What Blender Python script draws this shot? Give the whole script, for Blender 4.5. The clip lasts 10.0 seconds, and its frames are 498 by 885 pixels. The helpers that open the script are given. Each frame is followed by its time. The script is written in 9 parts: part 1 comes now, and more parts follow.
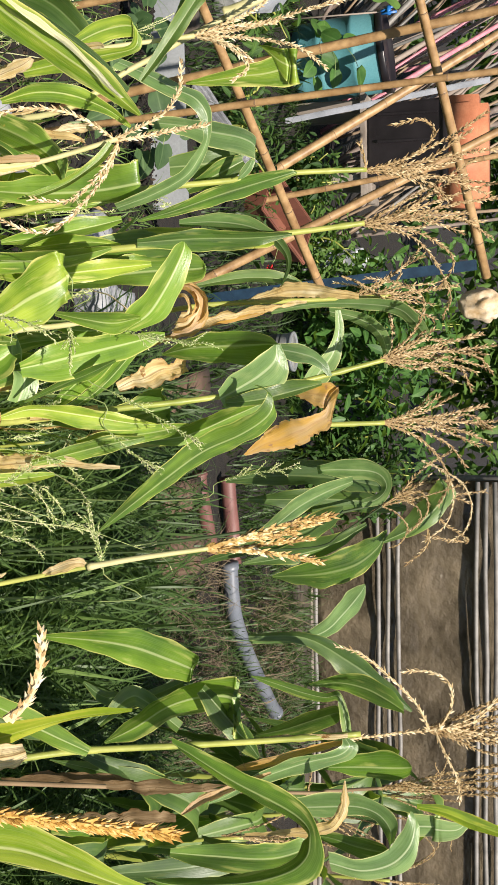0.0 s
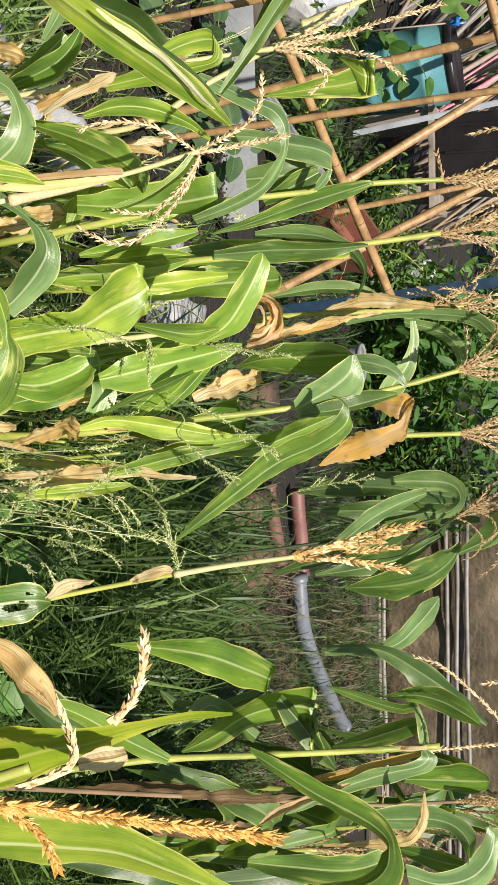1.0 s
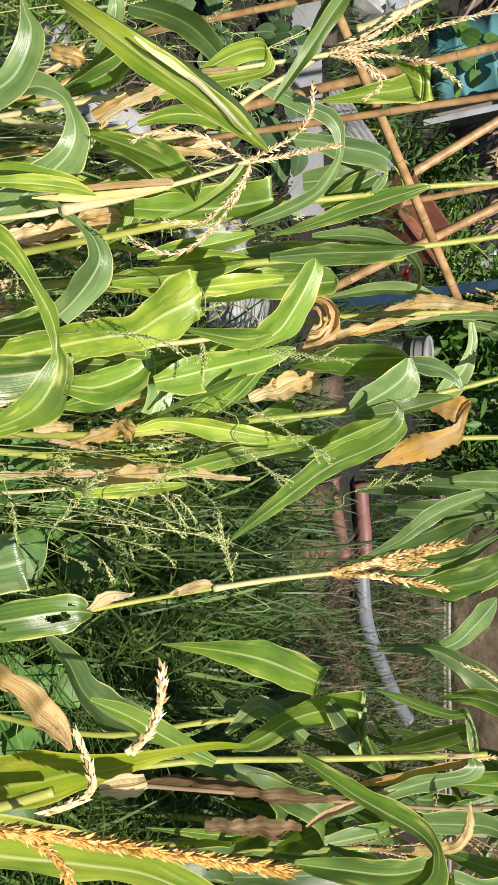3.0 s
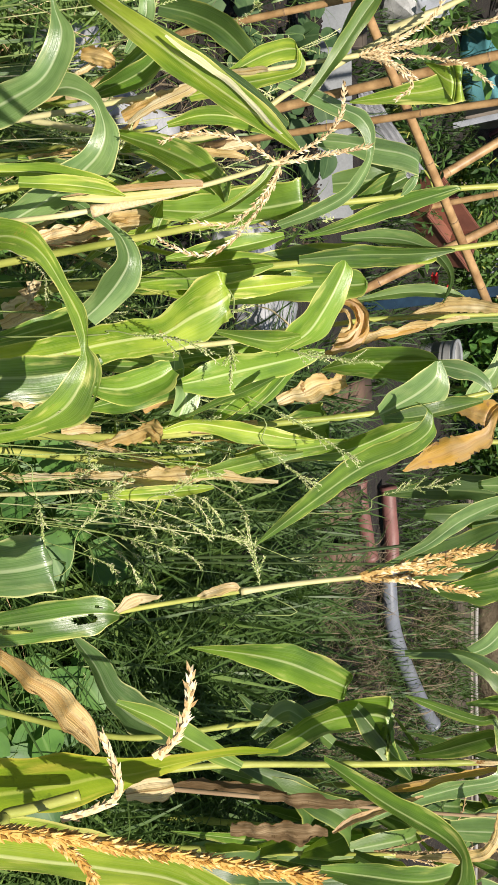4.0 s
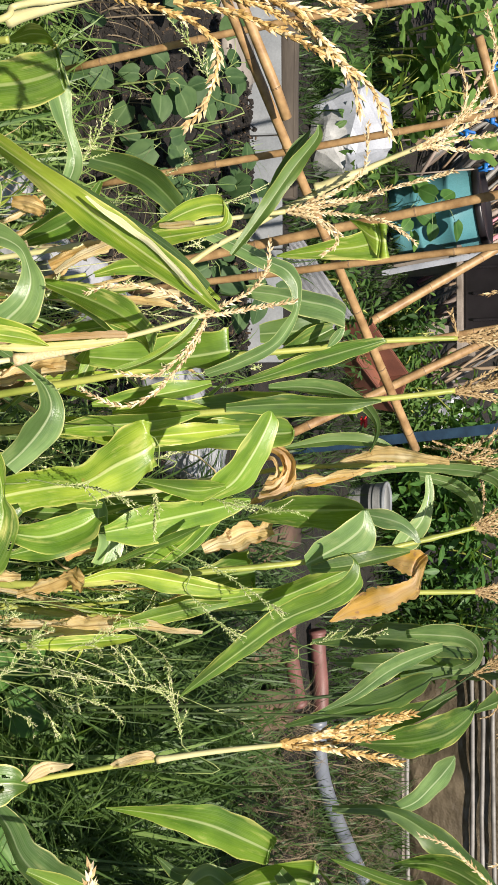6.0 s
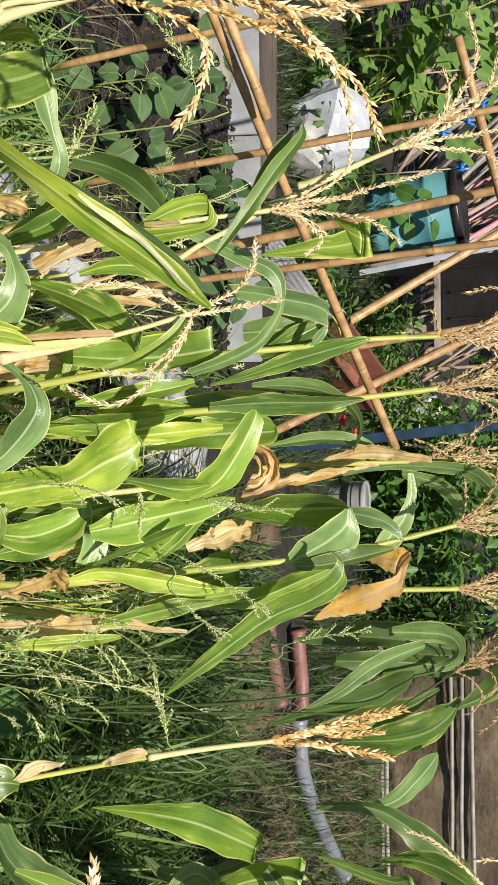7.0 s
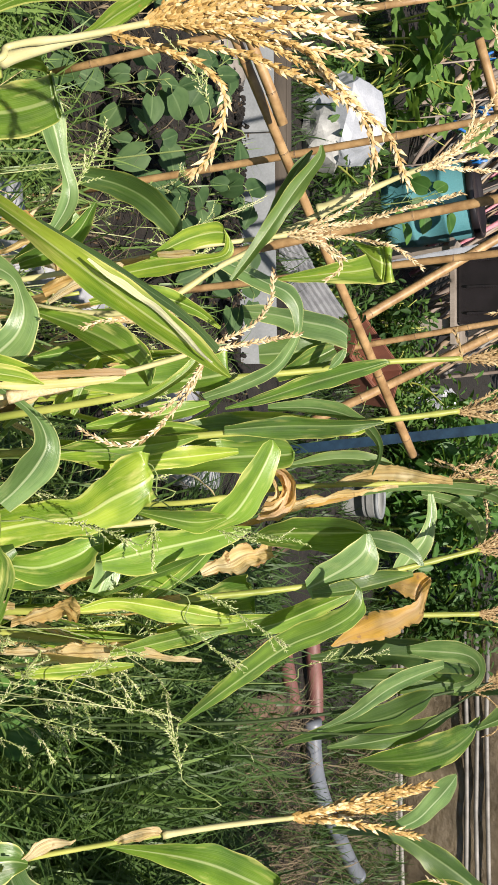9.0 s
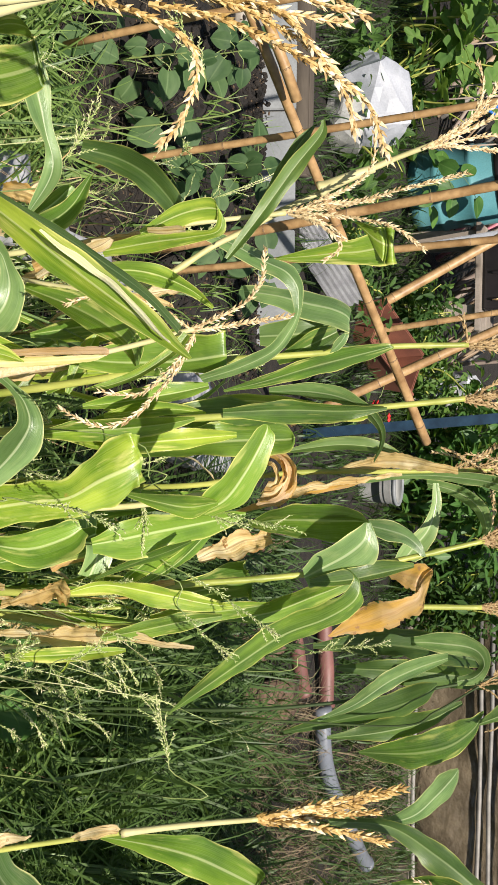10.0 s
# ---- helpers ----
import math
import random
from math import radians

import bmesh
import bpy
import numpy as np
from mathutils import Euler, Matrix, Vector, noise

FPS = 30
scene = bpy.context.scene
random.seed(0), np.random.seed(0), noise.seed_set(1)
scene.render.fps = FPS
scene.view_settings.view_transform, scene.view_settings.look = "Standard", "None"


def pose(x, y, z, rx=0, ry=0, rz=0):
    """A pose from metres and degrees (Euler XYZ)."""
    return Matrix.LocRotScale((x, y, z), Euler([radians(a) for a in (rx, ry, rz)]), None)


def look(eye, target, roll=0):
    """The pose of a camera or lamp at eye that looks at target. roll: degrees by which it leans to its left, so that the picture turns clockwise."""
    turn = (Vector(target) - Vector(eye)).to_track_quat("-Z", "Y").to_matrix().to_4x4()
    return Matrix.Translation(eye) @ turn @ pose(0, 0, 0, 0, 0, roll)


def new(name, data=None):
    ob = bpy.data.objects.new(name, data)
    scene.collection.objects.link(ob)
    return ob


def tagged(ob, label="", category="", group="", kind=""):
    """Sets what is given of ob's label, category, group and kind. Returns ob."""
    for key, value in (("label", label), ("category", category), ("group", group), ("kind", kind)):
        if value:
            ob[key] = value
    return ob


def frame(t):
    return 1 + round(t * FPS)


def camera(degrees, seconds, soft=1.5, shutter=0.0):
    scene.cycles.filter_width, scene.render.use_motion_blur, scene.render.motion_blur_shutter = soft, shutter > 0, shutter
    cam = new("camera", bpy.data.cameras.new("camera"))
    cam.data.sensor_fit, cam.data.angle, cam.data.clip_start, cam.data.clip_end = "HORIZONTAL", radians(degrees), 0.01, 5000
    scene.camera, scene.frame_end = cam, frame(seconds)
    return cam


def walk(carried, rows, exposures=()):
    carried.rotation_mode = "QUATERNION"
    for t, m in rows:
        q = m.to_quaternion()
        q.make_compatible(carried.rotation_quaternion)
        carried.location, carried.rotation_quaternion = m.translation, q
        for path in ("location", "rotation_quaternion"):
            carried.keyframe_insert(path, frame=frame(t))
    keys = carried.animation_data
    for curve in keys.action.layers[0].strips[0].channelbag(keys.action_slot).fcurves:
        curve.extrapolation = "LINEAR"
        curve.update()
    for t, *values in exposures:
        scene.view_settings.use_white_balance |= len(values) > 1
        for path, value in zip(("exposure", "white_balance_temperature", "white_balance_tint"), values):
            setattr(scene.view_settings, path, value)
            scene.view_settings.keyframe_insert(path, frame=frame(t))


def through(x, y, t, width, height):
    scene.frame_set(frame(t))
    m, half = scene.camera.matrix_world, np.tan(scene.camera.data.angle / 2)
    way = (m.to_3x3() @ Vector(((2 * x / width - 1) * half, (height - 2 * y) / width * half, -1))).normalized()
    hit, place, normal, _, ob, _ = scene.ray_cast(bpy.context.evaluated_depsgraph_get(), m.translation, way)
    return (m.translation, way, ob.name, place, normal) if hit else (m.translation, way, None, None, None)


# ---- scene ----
PATH = [
    (0, 0.0482, -0.0225, 1.6399, -1.422, -75.400, 85.716),
    (0.5, 0.0534, -0.0306, 1.6301, -1.432, -74.478, 85.747),
    (1, 0.0519, -0.0342, 1.6189, -0.672, -72.490, 85.567),
    (1.5, 0.0434, -0.0250, 1.6228, -0.502, -70.986, 85.685),
    (2, 0.0238, -0.0193, 1.6545, -1.451, -70.107, 86.455),
    (3.5, 0.0174, -0.0326, 1.6510, -3.587, -68.683, 87.560),
    (4, 0.0199, -0.0213, 1.6481, -3.425, -67.867, 87.837),
    (4.5, 0.0079, -0.0141, 1.6484, -3.626, -67.592, 89.351),
    (5, 0.0021, -0.0086, 1.6492, -1.906, -68.650, 89.670),
    (5.5, 0.0000, 0.0000, 1.6500, -0.000, -70.000, 90.000),
    (6, -0.0025, 0.0110, 1.6495, 0.864, -70.958, 89.907),
    (7.5, 0.0011, 0.0000, 1.6329, 2.010, -72.344, 88.537),
    (8, -0.0009, 0.0160, 1.6422, 2.091, -72.218, 88.175),
    (8.5, -0.0090, 0.0414, 1.6385, 2.045, -72.027, 87.977),
    (9, -0.0785, 0.0609, 1.6110, 0.833, -71.526, 88.981),
    (9.5, -0.1094, 0.0822, 1.6048, -1.017, -70.416, 90.819),
    (10, -0.0817, 0.1282, 1.6447, -3.794, -70.117, 92.995),
]
cam = camera(22.69, 10.0, soft=1.5)
walk(cam, [(t, pose(x, y, z, rx, ry, rz)) for t, x, y, z, rx, ry, rz in PATH])

# ---- daylight ----
SUN_AZIMUTH, SUN_HEIGHT = 165.0, 51.0     # degrees, from +y towards +x
scene.view_settings.exposure = 0.78
world = bpy.data.worlds.new("sky")
scene.world = world
world.use_nodes = True
sky = world.node_tree.nodes.new("ShaderNodeTexSky")
sky.sky_type, sky.sun_disc = "NISHITA", False
sky.sun_elevation, sky.sun_rotation = radians(SUN_HEIGHT), radians(SUN_AZIMUTH)
world.node_tree.links.new(sky.outputs[0], world.node_tree.nodes["Background"].inputs[0])
world.node_tree.nodes["Background"].inputs[1].default_value = 0.052
sun = new("sun", bpy.data.lights.new("sun", "SUN"))
sun.data.energy, sun.data.angle, sun.data.color = 5.0, radians(0.5), (1.0, 0.905, 0.81)
a, h = radians(SUN_AZIMUTH), radians(SUN_HEIGHT)
sun.matrix_world = look((10 * math.sin(a) * math.cos(h), 10 * math.cos(a) * math.cos(h), 10 * math.sin(h)), (0, 0, 0))


# ---- materials ----
def nodes_of(name, roughness=0.6, metallic=0.0):
    m = bpy.data.materials.new(name)
    m.use_nodes = True
    t = m.node_tree
    b = t.nodes["Principled BSDF"]
    b.inputs["Roughness"].default_value = roughness
    b.inputs["Metallic"].default_value = metallic
    return m, t, b


def ramp(t, source, stops):
    r = t.nodes.new("ShaderNodeValToRGB")
    e = r.color_ramp.elements
    while len(e) < len(stops):
        e.new(0.5)
    for el, (p, c) in zip(e, stops):
        el.position, el.color = p, (*c, 1)
    t.links.new(source, r.inputs[0])
    return r.outputs[0]


def noise_of(t, scale, detail=4.0, coord="Object", stretch=(1, 1, 1), rough=0.55):
    c = t.nodes.new("ShaderNodeTexCoord")
    mp = t.nodes.new("ShaderNodeMapping")
    mp.inputs["Scale"].default_value = stretch
    n = t.nodes.new("ShaderNodeTexNoise")
    n.inputs["Scale"].default_value, n.inputs["Detail"].default_value, n.inputs["Roughness"].default_value = scale, detail, rough
    t.links.new(c.outputs[coord], mp.inputs[0])
    t.links.new(mp.outputs[0], n.inputs["Vector"])
    return n.outputs["Fac"]


def mix(t, fac, a, b, mode="MIX"):
    m = t.nodes.new("ShaderNodeMix")
    m.data_type, m.blend_type = "RGBA", mode
    for socket, v in ((m.inputs[0], fac), (m.inputs[6], a), (m.inputs[7], b)):
        if isinstance(v, (int, float)):
            socket.default_value = v
        elif isinstance(v, tuple):
            socket.default_value = (*v, 1)
        else:
            t.links.new(v, socket)
    return m.outputs[2]


def maths(t, op, a, b=0.0, c=0.0):
    m = t.nodes.new("ShaderNodeMath")
    m.operation = op
    for socket, v in zip(m.inputs, (a, b, c)):
        if isinstance(v, (int, float)):
            socket.default_value = v
        else:
            t.links.new(v, socket)
    return m.outputs[0]


def bump(t, b, height, strength=0.3, distance=0.002):
    n = t.nodes.new("ShaderNodeBump")
    n.inputs["Strength"].default_value, n.inputs["Distance"].default_value = strength, distance
    t.links.new(height, n.inputs["Height"])
    t.links.new(n.outputs[0], b.inputs["Normal"])
    return n.outputs[0]


def plain(name, dark, light, scale=20.0, roughness=0.6, metallic=0.0, fine=150.0, relief=0.25, stretch=(1, 1, 1), distance=0.002):
    """A surface with broad stains between two colours, and fine grain and relief."""
    m, t, b = nodes_of(name, roughness, metallic)
    broad, grain = noise_of(t, scale, 5.0, stretch=stretch), noise_of(t, fine, 3.0, stretch=stretch)
    colour = ramp(t, broad, [(0.3, dark), (0.7, light)])
    tint = ramp(t, grain, [(0.3, (0.72, 0.72, 0.72)), (0.7, (1.0, 1.0, 1.0))])
    t.links.new(mix(t, 0.6, colour, tint, "MULTIPLY"), b.inputs["Base Color"])
    bump(t, b, grain, relief, distance)
    return m


def leafy(name, shades, rib, edge, through, share=0.38, roughness=0.42, veins=62.0, blotch=0.0, blotch_colour=(0.3, 0.2, 0.06), streaks=0.13, gloss=0.8, relief=0.24, depth=0.0010, sick=0.5):
    """A leaf blade: u runs across it, v along it. Light passes through it in part; sick: how far yellow patches spread."""
    m, t, b = nodes_of(name, roughness)
    uv = t.nodes.new("ShaderNodeUVMap")
    sep = t.nodes.new("ShaderNodeSeparateXYZ")
    t.links.new(uv.outputs[0], sep.inputs[0])
    info = t.nodes.new("ShaderNodeObjectInfo")
    across = maths(t, "ABSOLUTE", maths(t, "SUBTRACT", sep.outputs[0], 0.5))

    def along(sx, sy, detail):
        """Noise that is drawn out along the blade, and differs from leaf to leaf."""
        mp = t.nodes.new("ShaderNodeMapping")
        mp.inputs["Scale"].default_value = (sx, sy, 1.0)
        t.links.new(uv.outputs[0], mp.inputs[0])
        n = t.nodes.new("ShaderNodeTexNoise")
        n.noise_dimensions = "4D"
        n.inputs["Scale"].default_value, n.inputs["Detail"].default_value = 1.0, detail
        t.links.new(mp.outputs[0], n.inputs["Vector"])
        t.links.new(maths(t, "MULTIPLY", info.outputs["Random"], 37.0), n.inputs["W"])
        return n.outputs["Fac"]

    broad = noise_of(t, 14.0, 4.0)
    patchy = maths(t, "ADD", maths(t, "MULTIPLY", broad, 0.8), maths(t, "MULTIPLY", along(3.0, 2.0, 3.0), 1.05))
    tone = maths(t, "ADD", maths(t, "SUBTRACT", patchy, 0.60), maths(t, "MULTIPLY", info.outputs["Random"], 0.44))
    colour = ramp(t, tone, [(0.25 + 0.55 * i / (len(shades) - 1), c) for i, c in enumerate(shades)])
    # yellow patches that run lengthwise, mostly between rib and margin
    patch = ramp(t, maths(t, "ADD", along(5.0, 4.0, 4.0), maths(t, "MULTIPLY", across, 0.20)), [(0.62, (0, 0, 0)), (0.76, (1, 1, 1))])
    colour = mix(t, maths(t, "MULTIPLY", patch, sick), colour, edge)
    line = ramp(t, along(veins, 1.1, 2.5), [(0.36, (0, 0, 0)), (0.64, (1, 1, 1))])
    colour = mix(t, maths(t, "MULTIPLY", line, streaks), colour, rib)
    # yellowing that eats in from the margins
    ragged = maths(t, "ADD", across, maths(t, "MULTIPLY", maths(t, "SUBTRACT", noise_of(t, 22.0, 3.0), 0.5), 0.22))
    margin = ramp(t, ragged, [(0.45, (0, 0, 0)), (0.56, (1, 1, 1))])
    colour = mix(t, maths(t, "MULTIPLY", margin, 0.5), colour, edge)
    # pale edge line: light caught by thin margins, put into the colour in patches
    rim = ramp(t, across, [(0.462, (0, 0, 0)), (0.486, (1, 1, 1))])
    worn = ramp(t, along(1.0, 3.0, 3.0), [(0.42, (0, 0, 0)), (0.6, (1, 1, 1))])
    colour = mix(t, maths(t, "MULTIPLY", maths(t, "MULTIPLY", rim, 0.95), worn), colour, edge)
    midrib = ramp(t, across, [(0.018, (1, 1, 1)), (0.046, (0, 0, 0))])
    colour = mix(t, maths(t, "MULTIPLY", midrib, maths(t, "ADD", 0.28, maths(t, "MULTIPLY", info.outputs["Random"], 0.5))), colour, rib)
    if blotch:
        spots = ramp(t, noise_of(t, 45.0, 5.0, rough=0.7), [(0.70 - blotch, (0, 0, 0)), (0.76 - blotch, (1, 1, 1))])
        colour = mix(t, spots, colour, blotch_colour)
    b.inputs["Specular IOR Level"].default_value = gloss
    t.links.new(colour, b.inputs["Base Color"])
    n = bump(t, b, maths(t, "ADD", line, maths(t, "MULTIPLY", noise_of(t, 40.0), 2.2)), relief, depth)
    tl = t.nodes.new("ShaderNodeBsdfTranslucent")
    t.links.new(mix(t, 0.55, colour, through), tl.inputs[0])
    t.links.new(n, tl.inputs["Normal"])
    ms = t.nodes.new("ShaderNodeMixShader")
    ms.inputs[0].default_value = share
    t.links.new(b.outputs[0], ms.inputs[1])
    t.links.new(tl.outputs[0], ms.inputs[2])
    t.links.new(ms.outputs[0], t.nodes["Material Output"].inputs[0])
    return m


def grains(name, stops, roughness=0.65):
    """Spikelets: each grain takes a shade of its own, with fine grain on it."""
    m, t, b = nodes_of(name, roughness)
    geo = t.nodes.new("ShaderNodeNewGeometry")
    tone = maths(t, "ADD", maths(t, "MULTIPLY", geo.outputs["Random Per Island"], 0.8), maths(t, "MULTIPLY", maths(t, "SUBTRACT", noise_of(t, 260.0, 2.0), 0.4), 0.9))
    colour = ramp(t, tone, [(i / (len(stops) - 1), c) for i, c in enumerate(stops)])
    t.links.new(colour, b.inputs["Base Color"])
    bump(t, b, noise_of(t, 500.0, 2.0), 0.3, 0.0006)
    tl = t.nodes.new("ShaderNodeBsdfTranslucent")
    t.links.new(colour, tl.inputs[0])
    ms = t.nodes.new("ShaderNodeMixShader")
    ms.inputs[0].default_value = 0.22
    t.links.new(b.outputs[0], ms.inputs[1])
    t.links.new(tl.outputs[0], ms.inputs[2])
    t.links.new(ms.outputs[0], t.nodes["Material Output"].inputs[0])
    return m


M = {}
M["leaf"] = leafy("corn_leaf", [(0.024, 0.072, 0.008), (0.068, 0.168, 0.012), (0.18, 0.32, 0.025)], (0.58, 0.67, 0.30), (0.80, 0.77, 0.24), (0.42, 0.64, 0.01), share=0.36, roughness=0.32, gloss=0.65)
M["lime"] = leafy("corn_leaf_yellowing", [(0.050, 0.130, 0.007), (0.145, 0.275, 0.013), (0.38, 0.50, 0.04)], (0.74, 0.78, 0.36), (0.86, 0.80, 0.26), (0.58, 0.70, 0.01), share=0.38, roughness=0.34, blotch=0.05, blotch_colour=(0.36, 0.26, 0.06), sick=0.7, gloss=0.65)
M["mottled"] = leafy("corn_leaf_mottled", [(0.11, 0.20, 0.012), (0.26, 0.37, 0.02), (0.50, 0.55, 0.06)], (0.54, 0.58, 0.14), (0.64, 0.55, 0.08), (0.56, 0.62, 0.01), share=0.40, roughness=0.36, blotch=0.10, blotch_colour=(0.12, 0.19, 0.015), sick=0.6, streaks=0.05, gloss=0.6)
M["mid"] = leafy("corn_leaf_sound", [(0.026, 0.072, 0.009), (0.064, 0.146, 0.013), (0.16, 0.28, 0.026)], (0.48, 0.56, 0.24), (0.68, 0.66, 0.18), (0.38, 0.56, 0.01), share=0.34, roughness=0.34, gloss=0.65, sick=0.35)
M["deep"] = leafy("corn_leaf_dark", [(0.030, 0.075, 0.012), (0.056, 0.118, 0.018), (0.10, 0.185, 0.03)], (0.30, 0.38, 0.16), (0.40, 0.42, 0.10), (0.27, 0.42, 0.01), share=0.33, roughness=0.44, gloss=0.8, sick=0.2)
# the sky's grey-blue sheen on turned leaves is mixed into this green
M["sky_sheen"] = leafy("corn_leaf_sky_sheen", [(0.050, 0.110, 0.026), (0.100, 0.195, 0.052), (0.20, 0.32, 0.100)], (0.54, 0.62, 0.36), (0.70, 0.70, 0.30), (0.34, 0.56, 0.03), share=0.30, roughness=0.32, gloss=0.85, sick=0.2)
M["dry"] = leafy("dry_corn_leaf", [(0.52, 0.33, 0.095), (0.80, 0.62, 0.28), (0.92, 0.83, 0.54)], (0.26, 0.12, 0.03), (0.36, 0.19, 0.055), (0.80, 0.60, 0.24), share=0.42, roughness=0.5, blotch=0.08, blotch_colour=(0.26, 0.125, 0.03), streaks=0.36, veins=26.0, gloss=0.5, relief=0.5, depth=0.0016, sick=0.4)
M["husk"] = leafy("withered_corn_leaf", [(0.13, 0.085, 0.04), (0.26, 0.18, 0.095), (0.44, 0.33, 0.19)], (0.10, 0.055, 0.02), (0.16, 0.09, 0.03), (0.34, 0.22, 0.09), share=0.35, roughness=0.6, blotch=0.09, blotch_colour=(0.10, 0.06, 0.025), streaks=0.5, veins=26.0, gloss=0.3, relief=0.5, depth=0.0016)
M["bleached"] = leafy("cream_corn_leaf", [(0.58, 0.54, 0.12), (0.78, 0.74, 0.34), (0.90, 0.88, 0.62)], (0.86, 0.82, 0.50), (0.60, 0.62, 0.08), (0.80, 0.76, 0.30), share=0.34, roughness=0.4, streaks=0.3, gloss=0.7, sick=0.3)
M["rust"] = leafy("half_dry_corn_leaf", [(0.62, 0.37, 0.06), (0.60, 0.42, 0.19), (0.68, 0.52, 0.33)], (0.40, 0.22, 0.08), (0.50, 0.32, 0.14), (0.72, 0.47, 0.12), share=0.42, roughness=0.5, blotch=0.09, blotch_colour=(0.38, 0.21, 0.10), streaks=0.4, veins=34.0, gloss=0.5, relief=0.4, depth=0.0016)
M["stalk"] = plain("corn_stalk", (0.19, 0.235, 0.035), (0.44, 0.45, 0.11), 18.0, 0.45, stretch=(1, 1, 0.25))
M["pale_stalk"] = plain("pale_corn_stalk", (0.42, 0.40, 0.16), (0.58, 0.54, 0.30), 20.0, 0.55, stretch=(1, 1, 0.25))
M["tassel"] = grains("tassel_straw", [(0.30, 0.19, 0.08), (0.56, 0.42, 0.21), (0.76, 0.63, 0.39), (0.90, 0.82, 0.62)])
M["gold"] = grains("tassel_cream", [(0.44, 0.28, 0.11), (0.72, 0.55, 0.28), (0.86, 0.74, 0.48), (0.94, 0.88, 0.70)])
M["golden"] = grains("tassel_gold", [(0.18, 0.095, 0.025), (0.46, 0.29, 0.08), (0.70, 0.51, 0.21), (0.92, 0.83, 0.58)])
M["amber"] = grains("tassel_amber", [(0.30, 0.14, 0.025), (0.58, 0.34, 0.07), (0.76, 0.50, 0.14), (0.90, 0.74, 0.38)])
M["brown"] = grains("tassel_brown", [(0.15, 0.09, 0.035), (0.34, 0.225, 0.10), (0.50, 0.37, 0.18), (0.72, 0.60, 0.38)])
M["grass"] = leafy("grass_blade", [(0.018, 0.046, 0.010), (0.036, 0.080, 0.016), (0.074, 0.135, 0.03)], (0.10, 0.145, 0.045), (0.07, 0.105, 0.028), (0.15, 0.26, 0.03), share=0.33, veins=3.0, roughness=0.5, gloss=0.45, sick=0.1)
M["lush"] = leafy("lush_grass_blade", [(0.034, 0.082, 0.016), (0.068, 0.140, 0.026), (0.16, 0.25, 0.06)], (0.22, 0.30, 0.09), (0.20, 0.25, 0.07), (0.26, 0.42, 0.03), share=0.34, veins=3.0, roughness=0.45, gloss=0.6, sick=0.1)
M["straw"] = plain("dry_grass", (0.06, 0.044, 0.024), (0.20, 0.155, 0.09), 30.0, 0.8)
M["seed"] = grains("grass_seed", [(0.20, 0.29, 0.07), (0.40, 0.50, 0.16), (0.60, 0.62, 0.32), (0.80, 0.76, 0.54)])
M["weed"] = leafy("broad_weed_leaf", [(0.030, 0.090, 0.018), (0.058, 0.145, 0.028), (0.09, 0.20, 0.036)], (0.16, 0.27, 0.08), (0.08, 0.16, 0.03), (0.24, 0.42, 0.03), share=0.32, veins=7.0, roughness=0.5, gloss=0.4, sick=0.1)
M["bean"] = leafy("bean_leaf", [(0.030, 0.068, 0.024), (0.050, 0.100, 0.036), (0.08, 0.14, 0.05)], (0.14, 0.21, 0.09), (0.07, 0.12, 0.045), (0.16, 0.28, 0.05), share=0.28, veins=6.0, roughness=0.6, gloss=0.25, sick=0.2)
M["squash"] = leafy("squash_leaf", [(0.042, 0.100, 0.024), (0.078, 0.160, 0.036), (0.13, 0.23, 0.05)], (0.14, 0.22, 0.07), (0.07, 0.14, 0.03), (0.26, 0.42, 0.04), share=0.32, veins=4.0, roughness=0.65, gloss=0.2, sick=0.1)
M["shrub"] = leafy("shrub_leaf", [(0.018, 0.050, 0.012), (0.040, 0.095, 0.018), (0.09, 0.17, 0.03)], (0.12, 0.20, 0.06), (0.08, 0.14, 0.03), (0.20, 0.34, 0.03), share=0.32, veins=5.0, roughness=0.6, gloss=0.3, sick=0.1)
M["soil"] = plain("garden_soil", (0.006, 0.005, 0.004), (0.028, 0.022, 0.016), 26.0, 0.95, fine=150.0, relief=1.0, distance=0.02)
M["crumb"] = plain("compost_crumbs", (0.032, 0.021, 0.012), (0.14, 0.09, 0.048), 60.0, 0.95, relief=0.5)
M["bamboo"] = plain("bamboo", (0.215, 0.120, 0.046), (0.44, 0.285, 0.130), 26.0, 0.5, fine=90.0)
M["ring"] = plain("bamboo_joint", (0.06, 0.035, 0.018), (0.20, 0.125, 0.06), 40.0, 0.7)
M["vine"] = plain("vine_stem", (0.16, 0.23, 0.06), (0.30, 0.36, 0.13), 30.0, 0.55)
M["old_bamboo"] = plain("weathered_bamboo", (0.20, 0.14, 0.09), (0.38, 0.29, 0.19), 9.0, 0.65, stretch=(1, 1, 0.3))
M["board"] = plain("white_board", (0.14, 0.155, 0.165), (0.27, 0.285, 0.29), 6.0, 0.6, relief=0.1)
M["bag"] = plain("white_bag", (0.25, 0.27, 0.30), (0.40, 0.42, 0.46), 8.0, 0.35, relief=0.1)
M["dull_bag"] = plain("dull_bag", (0.20, 0.205, 0.20), (0.34, 0.345, 0.33), 9.0, 0.5, relief=0.2)
M["drum"] = plain("blue_drum", (0.06, 0.205, 0.235), (0.115, 0.295, 0.325), 5.0, 0.45, relief=0.1)
M["black"] = plain("black_plastic", (0.006, 0.005, 0.006), (0.017, 0.014, 0.016), 8.0, 0.35)
M["clay"] = plain("orange_clay", (0.36, 0.115, 0.05), (0.55, 0.22, 0.11), 8.0, 0.7)
